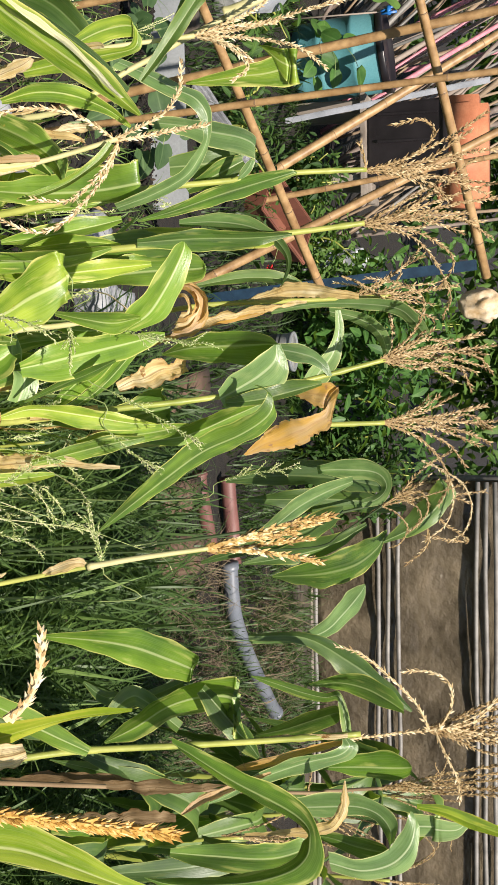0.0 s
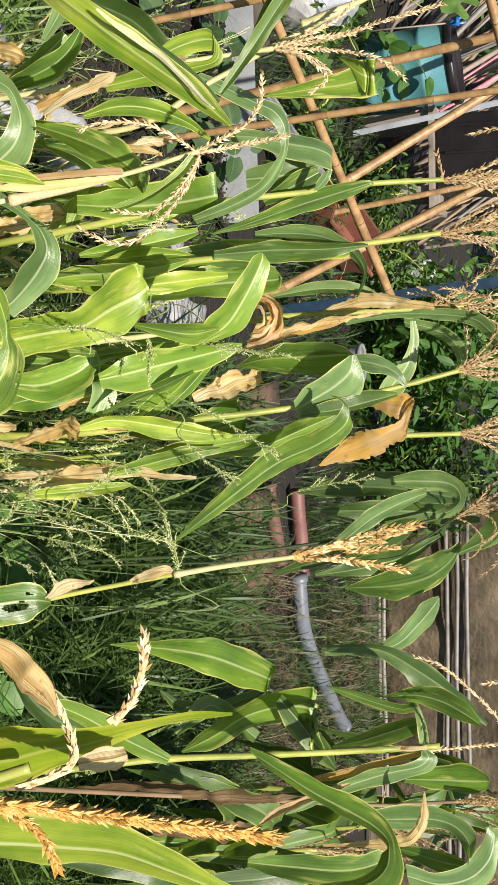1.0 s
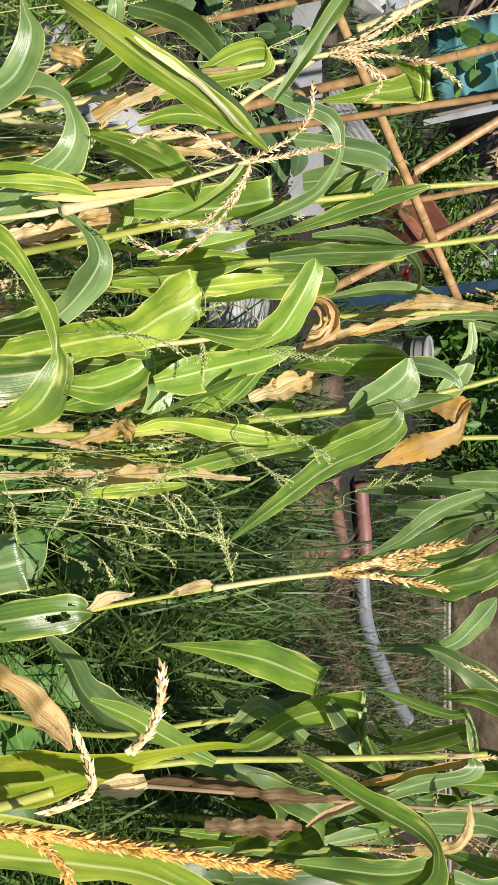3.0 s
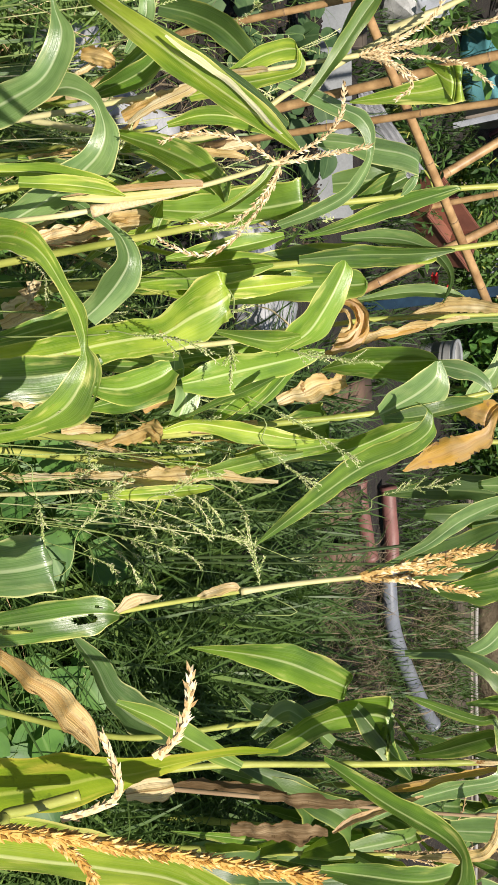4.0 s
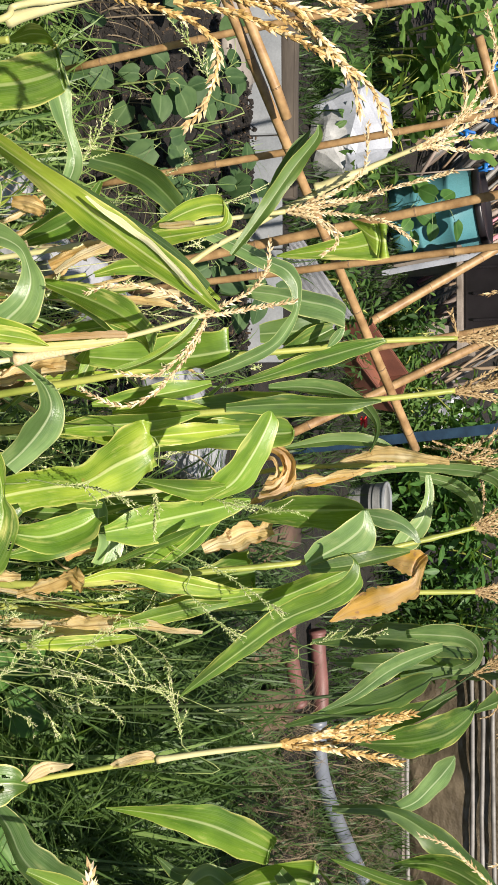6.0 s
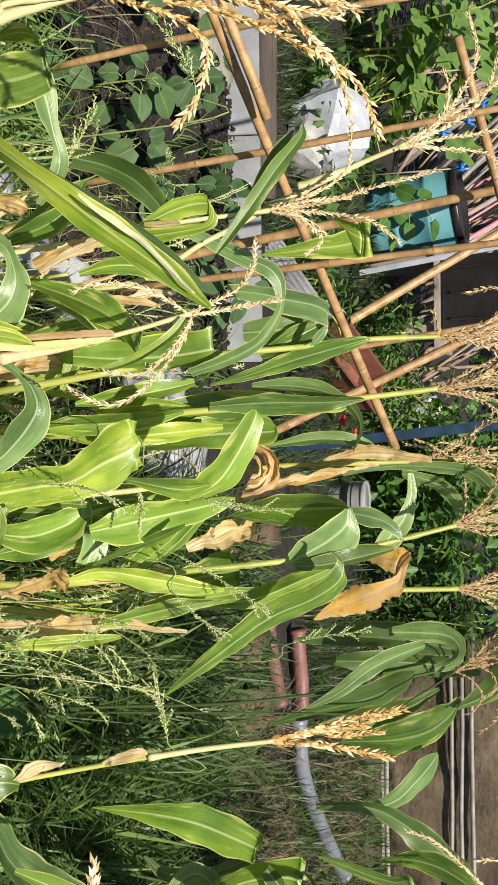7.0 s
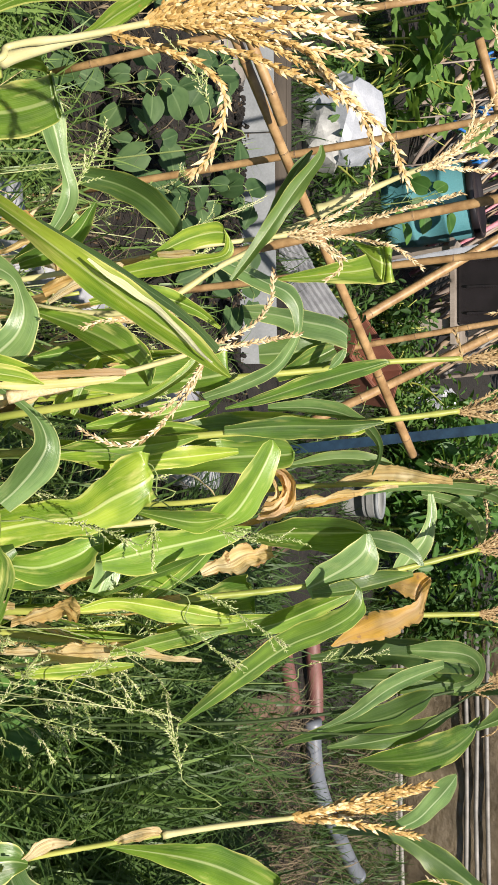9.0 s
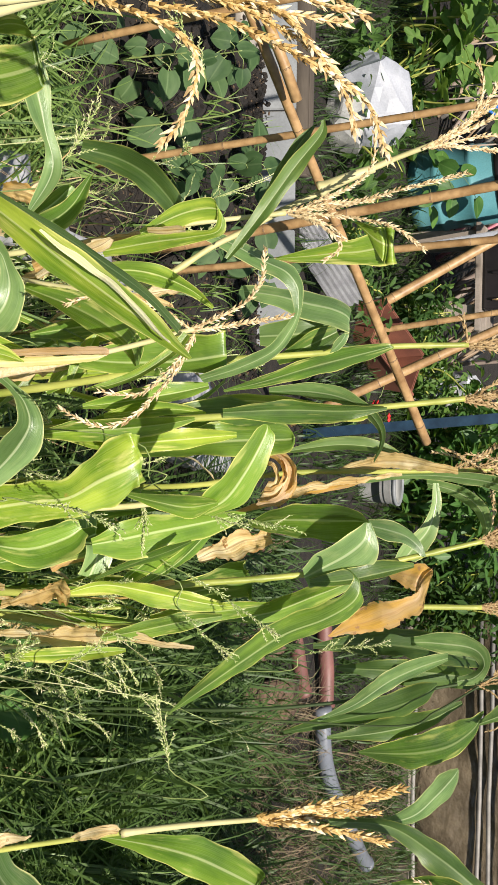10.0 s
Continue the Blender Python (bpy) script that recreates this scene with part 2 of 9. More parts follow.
M["rust_clay"] = plain("red_brown_clay", (0.12, 0.042, 0.026), (0.22, 0.08, 0.045), 8.0, 0.75)
M["blue"] = plain("blue_paint", (0.004, 0.018, 0.040), (0.015, 0.046, 0.085), 26.0, 0.5)
M["bright_blue"] = plain("blue_clip", (0.008, 0.09, 0.34), (0.02, 0.17, 0.50), 30.0, 0.45)
M["pvc"] = plain("grey_pipe", (0.105, 0.12, 0.145), (0.165, 0.18, 0.205), 5.0, 0.42, relief=0.1)
M["pink"] = plain("pink_pipe", (0.105, 0.044, 0.038), (0.19, 0.085, 0.072), 8.0, 0.55)
M["brown_stalk"] = plain("brown_corn_stalk", (0.20, 0.13, 0.07), (0.40, 0.29, 0.17), 18.0, 0.6, stretch=(1, 1, 0.25))
M["green_stalk"] = plain("dark_corn_stalk", (0.02, 0.042, 0.01), (0.05, 0.08, 0.02), 18.0, 0.6, stretch=(1, 1, 0.25))
M["brown_wood"] = plain("brown_board", (0.085, 0.05, 0.032), (0.20, 0.125, 0.085), 8.0, 0.8, stretch=(1, 1, 0.2))
M["dark_wood"] = plain("dark_weathered_wood", (0.030, 0.024, 0.018), (0.105, 0.085, 0.062), 9.0, 0.85, stretch=(0.2, 1, 1))
M["litter"] = plain("dry_litter", (0.34, 0.22, 0.10), (0.66, 0.50, 0.28), 30.0, 0.75)
M["tube"] = plain("galvanised_tube", (0.12, 0.115, 0.105), (0.25, 0.24, 0.22), 12.0, 0.6, 0.15)
M["cloth"] = plain("dirty_cloth", (0.40, 0.26, 0.11), (0.72, 0.62, 0.46), 28.0, 0.85, relief=0.4)
M["wood"] = plain("grey_wood", (0.14, 0.115, 0.09), (0.30, 0.26, 0.22), 10.0, 0.85, stretch=(1, 1, 0.15))
M["cane"] = plain("dark_cane", (0.16, 0.12, 0.10), (0.36, 0.30, 0.25), 10.0, 0.7, stretch=(1, 1, 0.3))
M["concrete"] = plain("concrete", (0.21, 0.22, 0.235), (0.42, 0.43, 0.45), 9.0, 0.75, relief=0.4)
M["beige"] = plain("beige_concrete", (0.17, 0.15, 0.125), (0.33, 0.30, 0.26), 9.0, 0.9, relief=0.5)
M["red"] = plain("red_petal", (0.55, 0.01, 0.01), (0.75, 0.04, 0.03), 40.0, 0.6)
M["rose"] = plain("pink_plastic", (0.60, 0.22, 0.28), (0.75, 0.35, 0.40), 40.0, 0.5)
# the light tone paints patches of reflected sheen onto the brown film
M["film"] = plain("brown_film", (0.050, 0.041, 0.028), (0.31, 0.25, 0.165), 2.3, 0.2, relief=0.6, fine=7.0, distance=0.04, stretch=(1.3, 1, 1.7))


# ---- mesh helpers ----
def part(name, data, material, parent=None, label="", smooth=True):
    """Links a bmesh as one mesh object, under a thing or a part where one is given."""
    if isinstance(data, bmesh.types.BMesh):
        me = bpy.data.meshes.new(name)
        data.to_mesh(me)
        data.free()
    else:
        me = data
    if material is not None and not me.materials:
        me.materials.append(material)
    if smooth:
        me.shade_smooth()
    ob = new(name, me)
    ob.parent = parent
    return tagged(ob, label)


def thing(name, at, label, category, group="", kind=""):
    ob = new(name)
    ob.location = at
    ob.empty_display_size = 0.05
    return tagged(ob, label, category, group, kind)


def glide(stations, steps=5):
    """A smooth line of rows through the stations (Catmull-Rom), of any number of columns."""
    p = np.array(stations, float)
    p = np.vstack([2 * p[0] - p[1], p, 2 * p[-1] - p[-2]])
    out = []
    for i in range(1, len(p) - 2):
        a, b, c, d = p[i - 1], p[i], p[i + 1], p[i + 2]
        for k in range(steps):
            s = k / steps
            out.append(0.5 * (2 * b + (c - a) * s + (2 * a - 5 * b + 4 * c - d) * s * s + (3 * b - a - 3 * c + d) * s ** 3))
    return np.array(out + [p[-2]])


def tube_mesh(bm, line, radii, sides=8, cap=True):
    """Sweeps a ring along a line; adds to bm."""
    pts = [Vector(q) for q in line]
    side = None
    rings = []
    for i, p in enumerate(pts):
        way = (pts[min(i + 1, len(pts) - 1)] - pts[max(i - 1, 0)]).normalized()
        if side is None:
            side = way.cross(Vector((0.31, 0.17, 0.93)) if abs(way.z) < 0.9 else Vector((1, 0, 0))).normalized()
        side = (side - way * side.dot(way)).normalized()
        up = way.cross(side)
        r = radii[i] if hasattr(radii, "__len__") else radii
        rings.append([bm.verts.new(p + (side * math.cos(k * 2 * math.pi / sides) + up * math.sin(k * 2 * math.pi / sides)) * r) for k in range(sides)])
    for a, b in zip(rings, rings[1:]):
        for k in range(sides):
            bm.faces.new((a[k], a[(k + 1) % sides], b[(k + 1) % sides], b[k]))
    if cap:
        bm.faces.new(rings[0][::-1])
        bm.faces.new(rings[-1])
    return bm


def box_mesh(bm, size, m=None, bevel=0.0):
    """A box with rounded edges; adds to bm."""
    b2 = bmesh.new()
    bmesh.ops.create_cube(b2, size=1.0, matrix=Matrix.Diagonal((*size, 1)))
    if bevel:
        bmesh.ops.bevel(b2, geom=b2.edges[:], offset=bevel, segments=2, affect="EDGES")
    b2.transform(m or Matrix())
    tmp = bpy.data.meshes.new("tmp")
    b2.to_mesh(tmp)
    b2.free()
    bm.from_mesh(tmp)
    bpy.data.meshes.remove(tmp)
    return bm


def lathe_mesh(bm, profile, sides=32):
    """Turns a profile of (radius, height) about z; adds to bm."""
    rings = [[bm.verts.new((r * math.cos(2 * math.pi * k / sides), r * math.sin(2 * math.pi * k / sides), z)) for k in range(sides)] for r, z in profile]
    for a, b in zip(rings, rings[1:]):
        for k in range(sides):
            bm.faces.new((a[k], a[(k + 1) % sides], b[(k + 1) % sides], b[k]))
    bm.faces.new(rings[0][::-1])
    bm.faces.new(rings[-1])
    return bm


def ground_height(x, y):
    """The lie of the land: the corn stands a little lower than the yard behind it."""
    s = min(max((y - 2.5) / 0.9, 0.0), 1.0)
    return 0.27 * s * s * (3 - 2 * s) + 0.02 * noise.noise((x * 1.3, y * 1.3, 0.0)) + 0.008 * noise.noise((x * 7, y * 7, 3.0))


# ---- ground ----
def build_ground():
    bm = bmesh.new()
    xs = [-60, -30, -14, -8, -5] + [-3.5 + 0.07 * i for i in range(101)] + [5, 8, 14, 30, 60]
    ys = [-30, -12, -5, -2] + [0.6 + 0.07 * i for i in range(86)] + [7.5, 9, 12, 18, 30, 60, 120]
    rows = [[bm.verts.new((x, y, ground_height(x, y))) for x in xs] for y in ys]
    for a, b in zip(rows, rows[1:]):
        for i in range(len(xs) - 1):
            bm.faces.new((a[i], a[i + 1], b[i + 1], b[i]))
    return tagged(part("ground", bm, M["soil"]), "dark crumbly garden soil with weeds growing on it", "soil", kind="structure")


build_ground()


def clods():
    """Crumbs and clods of soil on the bean bed, banked up against its edging, with brown fibres among them."""
    rnd = random.Random(5)
    ball = bmesh.new()
    bmesh.ops.create_icosphere(ball, subdivisions=1, radius=1)
    co = np.array([v.co for v in ball.verts])
    tris = [[v.index for v in f.verts] for f in ball.faces]
    ball.free()

    def heap(name, n, small, large, slim, material, label):
        verts, faces = [], []
        for i in range(n):
            x, y = rnd.uniform(-2.0, -0.2), rnd.uniform(2.9, 3.96)
            if i % 3 == 0:
                y = 3.95 - abs(rnd.gauss(0, 0.07))
            lift = 0.0
            if x < -1.22 and y > 3.70:
                k = (y - 3.66) * 0.57 - 1.36
                if x < k - 0.03 * rnd.random():
                    continue
                lift = 0.02
            r = small + (large - small) * rnd.random() ** 2
            rot = np.array(Euler((rnd.random() * 6, rnd.random() * 6, rnd.random() * 6)).to_matrix())
            body = (co * [r * slim, r * rnd.uniform(0.5, 1), r * rnd.uniform(0.4, 0.9)]) @ rot.T
            k = len(verts)
            bank = 0.035 * max(0.0, 1 - (3.96 - y) / 0.10) * rnd.random()
            verts.extend((body + [x, y, ground_height(x, y) + r * 0.25 + lift + bank]).tolist())
            faces.extend([q + k for q in f] for f in tris)
        me = bpy.data.meshes.new(name)
        me.from_pydata(verts, [], faces)
        tagged(part(name, me, M[material], smooth=False), label, "soil", kind="stuff")

    heap("soil_clods", 5200, 0.003, 0.016, 1.0, "soil", "loose dark clods of garden soil on the bean bed")
    heap("soil_crumbs", 2600, 0.002, 0.007, 1.6, "crumb", "brown fibrous crumbs of compost on the bean bed")


clods()


# ---- film house ----
def film_house():
    """A film-covered growing house: a sagging sheet, and level tubes in bundles that hold it."""
    ob = thing("film_house", (2.6, 6.5, 0.27), "growing house wall of dark brown plastic film held by metal tubes", "greenhouse")
    bm = bmesh.new()
    nx, nz = 90, 40
    rows = []
    for j in range(nz + 1):
        row = []
        for i in range(nx + 1):
            x, z = -1.7 + 5.7 * i / nx, 3.0 * j / nz
            y = 0.035 * noise.noise((x * 1.5, z * 2.4, 1.0)) + 0.02 * noise.noise((x * 5.0, z * 3.0, 4.0))
            row.append(bm.verts.new((x, y, z)))
        rows.append(row)
    for a, b in zip(rows, rows[1:]):
        for i in range(nx):
            bm.faces.new((a[i], a[i + 1], b[i + 1], b[i]))
    bmesh.ops.solidify(bm, geom=bm.faces[:], thickness=0.004)
    part("film", bm, M["film"], ob, "dull brown plastic film with creases")
    for z, r, y in ((0.035, 0.012, -0.05), (0.37, 0.012, -0.04), (0.425, 0.012, -0.045), (0.48, 0.012, -0.04), (0.89, 0.013, -0.04), (0.94, 0.013, -0.045), (0.99, 0.013, -0.04), (1.5, 0.018, -0.04)):
        t = bmesh.new()
        tube_mesh(t, [(-1.7 + 5.7 * i / 12, y + 0.004 * math.sin(i * 1.7 + z * 9), z + 0.006 * math.sin(i * 2.1 + z * 30)) for i in range(13)], r, 10)
        part("tube", t, M["tube"], ob, "dull galvanised metal tube")
    for x in (-1.7, 0.4, 2.2, 4.0):
        t = bmesh.new()
        tube_mesh(t, [(x, 0.05, -0.1), (x, 0.05, 3.0)], 0.025, 10)
        part("upright", t, M["tube"], ob)
    b = bmesh.new()
    box_mesh(b, (5.7, 0.06, 0.14), Matrix.Translation((1.15, -0.05, -0.05)), 0.006)
    part("base_board", b, M["wood"], ob, "weathered wooden base board")


film_house()


# ---- corn ----
def blade(name, stations, material, parent, label="", fold=0.28, wave=0.32, seed=0, steps=6, tear=0.0, crumple=0.0, holes=0.0):
    """A leaf blade along stations of place and half side (six numbers): folded along its rib, wavy at its margins."""
    line = glide(stations, steps)
    rnd = random.Random(seed * 7 + 3)
    ph, ph2 = rnd.random() * 6.28, rnd.random() * 6.28
    bm = bmesh.new()
    uvl = bm.loops.layers.uv.new("UVMap")
    cross = (-1.0, -0.8, -0.55, -0.30, -0.06, 0.0, 0.06, 0.30, 0.55, 0.8, 1.0) if not (crumple or holes) else tuple(k / 8 for k in range(-8, 9)) if crumple else tuple(k / 12 for k in range(-12, 13))
    length = np.r_[0, np.cumsum(np.linalg.norm(np.diff(line[:, :3], axis=0), axis=1))]
    rows, last = [], None
    for i, row in enumerate(line):
        way = Vector(line[min(i + 1, len(line) - 1), :3] - line[max(i - 1, 0), :3])
        way = way.normalized() if way.length > 1e-9 else Vector((0, 0, 1))
        side = Vector(row[3:6])
        w = max(side.length, 0.0008)
        n = way.cross(side)
        n = n.normalized() if n.length > 1e-9 else (last or Vector((0, 0, 1)))
        if last is not None and n.dot(last) < 0:
            n = -n
        last = n
        v = length[i] / 0.09
        row[:3] += np.array(n) * w * 0.16 * math.sin(v * 1.4 + ph)
        out = []
        for c in cross:
            lift = fold * w * abs(c) + wave * w * c * c * ((math.sin(v * 1.9 + ph) + 0.5 * math.sin(v * 5.7 + ph2)) if c > 0 else (math.sin(v * 2.3 + ph2) + 0.5 * math.sin(v * 4.9 + ph)))
            rip = 1.0 + 0.05 * math.sin(v * 9 + ph) * (abs(c) == 1.0) + 0.08 * noise.noise((v * 2.6, 3.0 if c > 0 else 0.0, seed * 1.9)) * abs(c)
            if tear and abs(c) == 1.0:
                rip -= tear * max(0.0, noise.noise((v * 2.2, c, seed * 3.7)))
            if crumple:
                rip = 1.0 - tear * max(0.0, 1.6 * noise.noise((v * 3.4, 2.0 if c > 0 else -2.0, seed * 3.7)))
                if abs(c) > 0.8:
                    rip -= 0.45 * max(0.0, noise.noise((v * 11.0, c * 3, seed * 5.1)))
            place = Vector(row[:3]) + side * c * rip + n * lift
            if crumple:
                place += n * min(crumple * 0.12, w * 0.05) * math.sin(c * 11 + ph + 2.2 * math.sin(v * 1.3 + ph2))
                place += n * crumple * (0.9 * noise.noise(place * 26 + Vector((seed, 0, 0))) + 0.9 * (0.35 - abs(noise.noise(place * 38 + Vector((0, 0, seed)))))) + side * crumple * 26 * noise.noise(place * 30 + Vector((0, seed, 0)))
            out.append(bm.verts.new(place))
        rows.append(out)
    for i in range(len(rows) - 1):
        for k in range(len(cross) - 1):
            if holes and abs(cross[k]) < 0.8 and noise.noise((length[i] * 34, cross[k] * 1.7, seed * 1.3)) > 1.0 - holes:
                continue
            f = bm.faces.new((rows[i][k], rows[i][k + 1], rows[i + 1][k + 1], rows[i + 1][k]))
            for loop, (kk, ii) in zip(f.loops, ((k, i), (k + 1, i), (k + 1, i + 1), (k, i + 1))):
                loop[uvl].uv = (0.5 + 0.5 * cross[kk], length[ii] * 4)
    return part(name, bm, material, parent, label)


def stem(parent, points, r0, r1, material, nodes=0.16, name="stalk"):
    """A jointed stalk that tapers from r0 to r1."""
    line = glide(points, 12)
    length = np.r_[0, np.cumsum(np.linalg.norm(np.diff(line, axis=0), axis=1))]
    radii = []
    for d in length:
        r = r0 + (r1 - r0) * d / length[-1]
        near = abs((d / nodes + 0.5) % 1.0 - 0.5) * nodes
        radii.append(r * (1.0 + 0.30 * math.exp(-((near / 0.008) ** 2))))
    return part(name, tube_mesh(bmesh.new(), line, radii, 9), material, parent)


def spikelets(bm, line, size, rnd, density=1.0, spread=0.55, start=0.0):
    """Small husk-like spikelets in two or more ranks along a branch."""
    length = np.r_[0, np.cumsum(np.linalg.norm(np.diff(line, axis=0), axis=1))]
    d, k = start * length[-1], 0
    while d < length[-1]:
        p = Vector([np.interp(d, length, line[:, a]) for a in range(3)])
        q = Vector([np.interp(min(d + 0.01, length[-1] + 1e-4), length, line[:, a]) for a in range(3)])
        way = (q - p)
        way = way.normalized() if way.length > 1e-6 else Vector((0, 0, 1))
        a = k * 2.399 + rnd.uniform(-0.5, 0.5)
        s1 = way.orthogonal().normalized()
        s = s1 * math.cos(a) + way.cross(s1) * math.sin(a)
        out = (way + s * (spread + rnd.uniform(-0.2, 0.35))).normalized()
        l = size * rnd.uniform(0.75, 1.25)
        w = l * rnd.uniform(0.12, 0.185)
        x = out.orthogonal().normalized()
        y = out.cross(x)
        base = p
        ring = [bm.verts.new(base + out * l * 0.42 + (x * math.cos(t) + y * math.sin(t)) * w) for t in (0, 1.571, 3.142, 4.712)]
        a0, a1 = bm.verts.new(base), bm.verts.new(base + out * l)
        for j in range(4):
            bm.faces.new((a0, ring[(j + 1) % 4], ring[j]))
            bm.faces.new((a1, ring[j], ring[(j + 1) % 4]))
        d += size * 0.34 / density * rnd.uniform(0.7, 1.3)
        k += 1


def tassel(parent, branches, size, material, density=1.0, seed=0, label="", rachis=0.0016, spread=0.45, tips=None):
    """A tassel: branches that carry spikelets, from the top of the stalk; tips: a paler material for their outer ends."""
    ob = None
    for i, pts in enumerate(branches):
        rnd = random.Random(seed * 31 + i)
        line = glide(pts, 8)
        bm = bmesh.new()
        r = np.linspace(rachis * 1.25, rachis * 0.5, len(line))
        tube_mesh(bm, line, r, 5)
        cut = len(line) * 11 // 20 if tips else len(line)
        spikelets(bm, line[:cut], size, rnd, density * (1.3 if i == 0 else 1.0), spread)
        if ob is None:
            ob = part("tassel", bm, material, parent, label or "dry straw-coloured tassel", smooth=False)
        else:
            part("tassel_branch", bm, material, ob, smooth=False)
        if tips:
            bm = bmesh.new()
            spikelets(bm, line[cut - 1:], size * 1.05, rnd, density * 0.85, spread)
            part("branch_tip", bm, tips, ob, "bleached cream branch tip", smooth=False)
    return ob


def corn_plant(at, label="green corn plant with arching leaves and a dry tassel"):
    return thing("corn_plant", at, label, "corn plant", "corn plants in the plot")


def wild_corn(x, y, height, seed, leaves=8, dry=0.2, tasselled=True):
    """A whole corn plant grown by rule, for the ranks behind and around."""
    rnd = random.Random(seed)
    z = ground_height(x, y)
    lean = (rnd.uniform(-0.10, 0.04), rnd.uniform(-0.05, 0.05))
    plant = corn_plant((x, y, z), "dark green corn plant with arching leaves and brown tassel" if y > 2.6 else "green corn plant with long arching leaves")
    at = lambda s: Vector((lean[0] * s * s * height, lean[1] * s * s * height, s * height))
    stem(plant, [at(s) for s in (0, 0.25, 0.5, 0.75, 1.0)], 0.011, 0.004, M["stalk"])
    turn = rnd.random() * 6.28
    for i in range(leaves):
        s = 0.46 + 0.44 * i / max(leaves - 1, 1)
        a = turn + i * math.pi + rnd.uniform(-0.6, 0.6)
        out = Vector((math.cos(a), math.sin(a), 0))
        side = Vector((-math.sin(a), math.cos(a), 0))
        l, w = rnd.uniform(0.40, 0.62) * (1.15 - 0.45 * s), rnd.uniform(0.026, 0.042)
        rise, drop = rnd.uniform(0.12, 0.30), rnd.uniform(0.15, 0.55)
        base = at(s)
        twist = rnd.uniform(-0.7, 0.7)
        st = []
        for u, wk in ((0.0, 0.35), (0.22, 0.8), (0.45, 1.0), (0.68, 0.85), (0.88, 0.45), (1.0, 0.04)):
            p = base + out * (l * (u - 0.18 * u * u)) + Vector((0, 0, rise * math.sin(min(u * 2.2, 1.571)) - drop * max(0, u - 0.3) ** 2 * 1.8))
            sd = (side * math.cos(twist * u) + Vector((0, 0, 1)) * math.sin(twist * u)) * w * wk
            st.append((*p, *sd))
        k = rnd.random()
        mat = M["dry"] if k < dry * 0.5 and s < 0.6 else M["deep"] if k < 0.85 else M["leaf"]
        blade("leaf", st, mat, plant, "dry brown leaf" if mat is M["dry"] else "", seed=seed * 20 + i, steps=4, crumple=0.01 if mat is M["dry"] else 0.0)
    if tasselled:
        top = at(1.0)
        rows = []
        for j in range(rnd.randint(6, 9)):
            a = rnd.random() * 6.28
            o = Vector((math.cos(a), math.sin(a), 0)) * rnd.uniform(0.04, 0.13) * (j > 0)
            l = rnd.uniform(0.12, 0.22) + 0.06 * (j == 0)
            b = top - Vector((0, 0, 0.03 + 0.02 * rnd.random()))
            rows.append([b, b + o * 0.35 + Vector((0, 0, l * 0.5)), b + o * 0.8 + Vector((0, 0, l * 0.85)), b + o * 1.35 + Vector((0, 0, l * rnd.uniform(0.55, 1.0) if j else l))])
        tassel(plant, rows, 0.009, M["brown"], 0.9, seed)
    return plant


# ---- yard things ----
def bamboo(a, b, radius, material="bamboo", label="dry tan bamboo pole with ringed joints", group="bamboo poles of the trellis", ringed=True):
    """A bamboo pole from a to b: slight taper, a ring and a swelling at each joint, cut hollow ends."""
    a, b = Vector(a), Vector(b)
    ob = thing("bamboo_pole", a, label, "bamboo pole", group)
    length = (b - a).length
    rnd = random.Random(int(abs(a.x * 1000) + abs(b.z * 1000)))
    way = (b - a) / length
    bow = way.orthogonal().normalized() * rnd.uniform(-0.012, 0.012)
    line, radii = [], []
    d, nxt, k = 0.0, rnd.uniform(0.06, 0.2), 0
    stops = [0.0]
    while nxt < length:
        stops += [nxt - 0.006, nxt - 0.001, nxt + 0.001, nxt + 0.006]
        nxt += rnd.uniform(0.20, 0.28)
    stops.append(length)
    for i, s in enumerate(stops):
        u = s / length
        r = radius * (1.08 - 0.2 * u)
        if 0 < i < len(stops) - 1:
            r *= (1.0, 1.07, 1.03, 1.0)[(i - 1) % 4]
        line.append(way * s + bow * math.sin(u * 3.14) + Vector((0, 0, 0)))
        radii.append(r)
    part("cane", tube_mesh(bmesh.new(), line, radii, 10), M[material], ob)
    rings = stops[2:-1:4]
    for s in rings if ringed else ():
        u = s / length
        r = radius * (1.08 - 0.2 * u)
        p = way * s + bow * math.sin(u * 3.14)
        part("joint_ring", tube_mesh(bmesh.new(), [p - way * 0.0025, p - way * 0.001, p + way * 0.001, p + way * 0.0025], [r * 1.03, r * 1.06, r * 1.06, r * 1.03], 10), M["ring"], ob)
    return ob


def drum(at):
    ob = thing("water_drum", at, "turquoise plastic drum with a black rim standing in weeds", "drum")
    ob.rotation_euler = (0.0, radians(-6), 0.0)
    prof = [(0.17, 0.0), (0.195, 0.015), (0.20, 0.06), (0.198, 0.13), (0.206, 0.14), (0.206, 0.155), (0.199, 0.165), (0.20, 0.30), (0.207, 0.31), (0.207, 0.325), (0.2, 0.335), (0.2, 0.43), (0.196, 0.445)]
    part("body", lathe_mesh(bmesh.new(), prof, 40), M["drum"], ob)
    part("rim", lathe_mesh(bmesh.new(), [(0.19, 0.436), (0.207, 0.438), (0.210, 0.447), (0.210, 0.468), (0.205, 0.475), (0.19, 0.476), (0.188, 0.455), (0.1, 0.45)], 40), M["black"], ob, "black plastic rim")


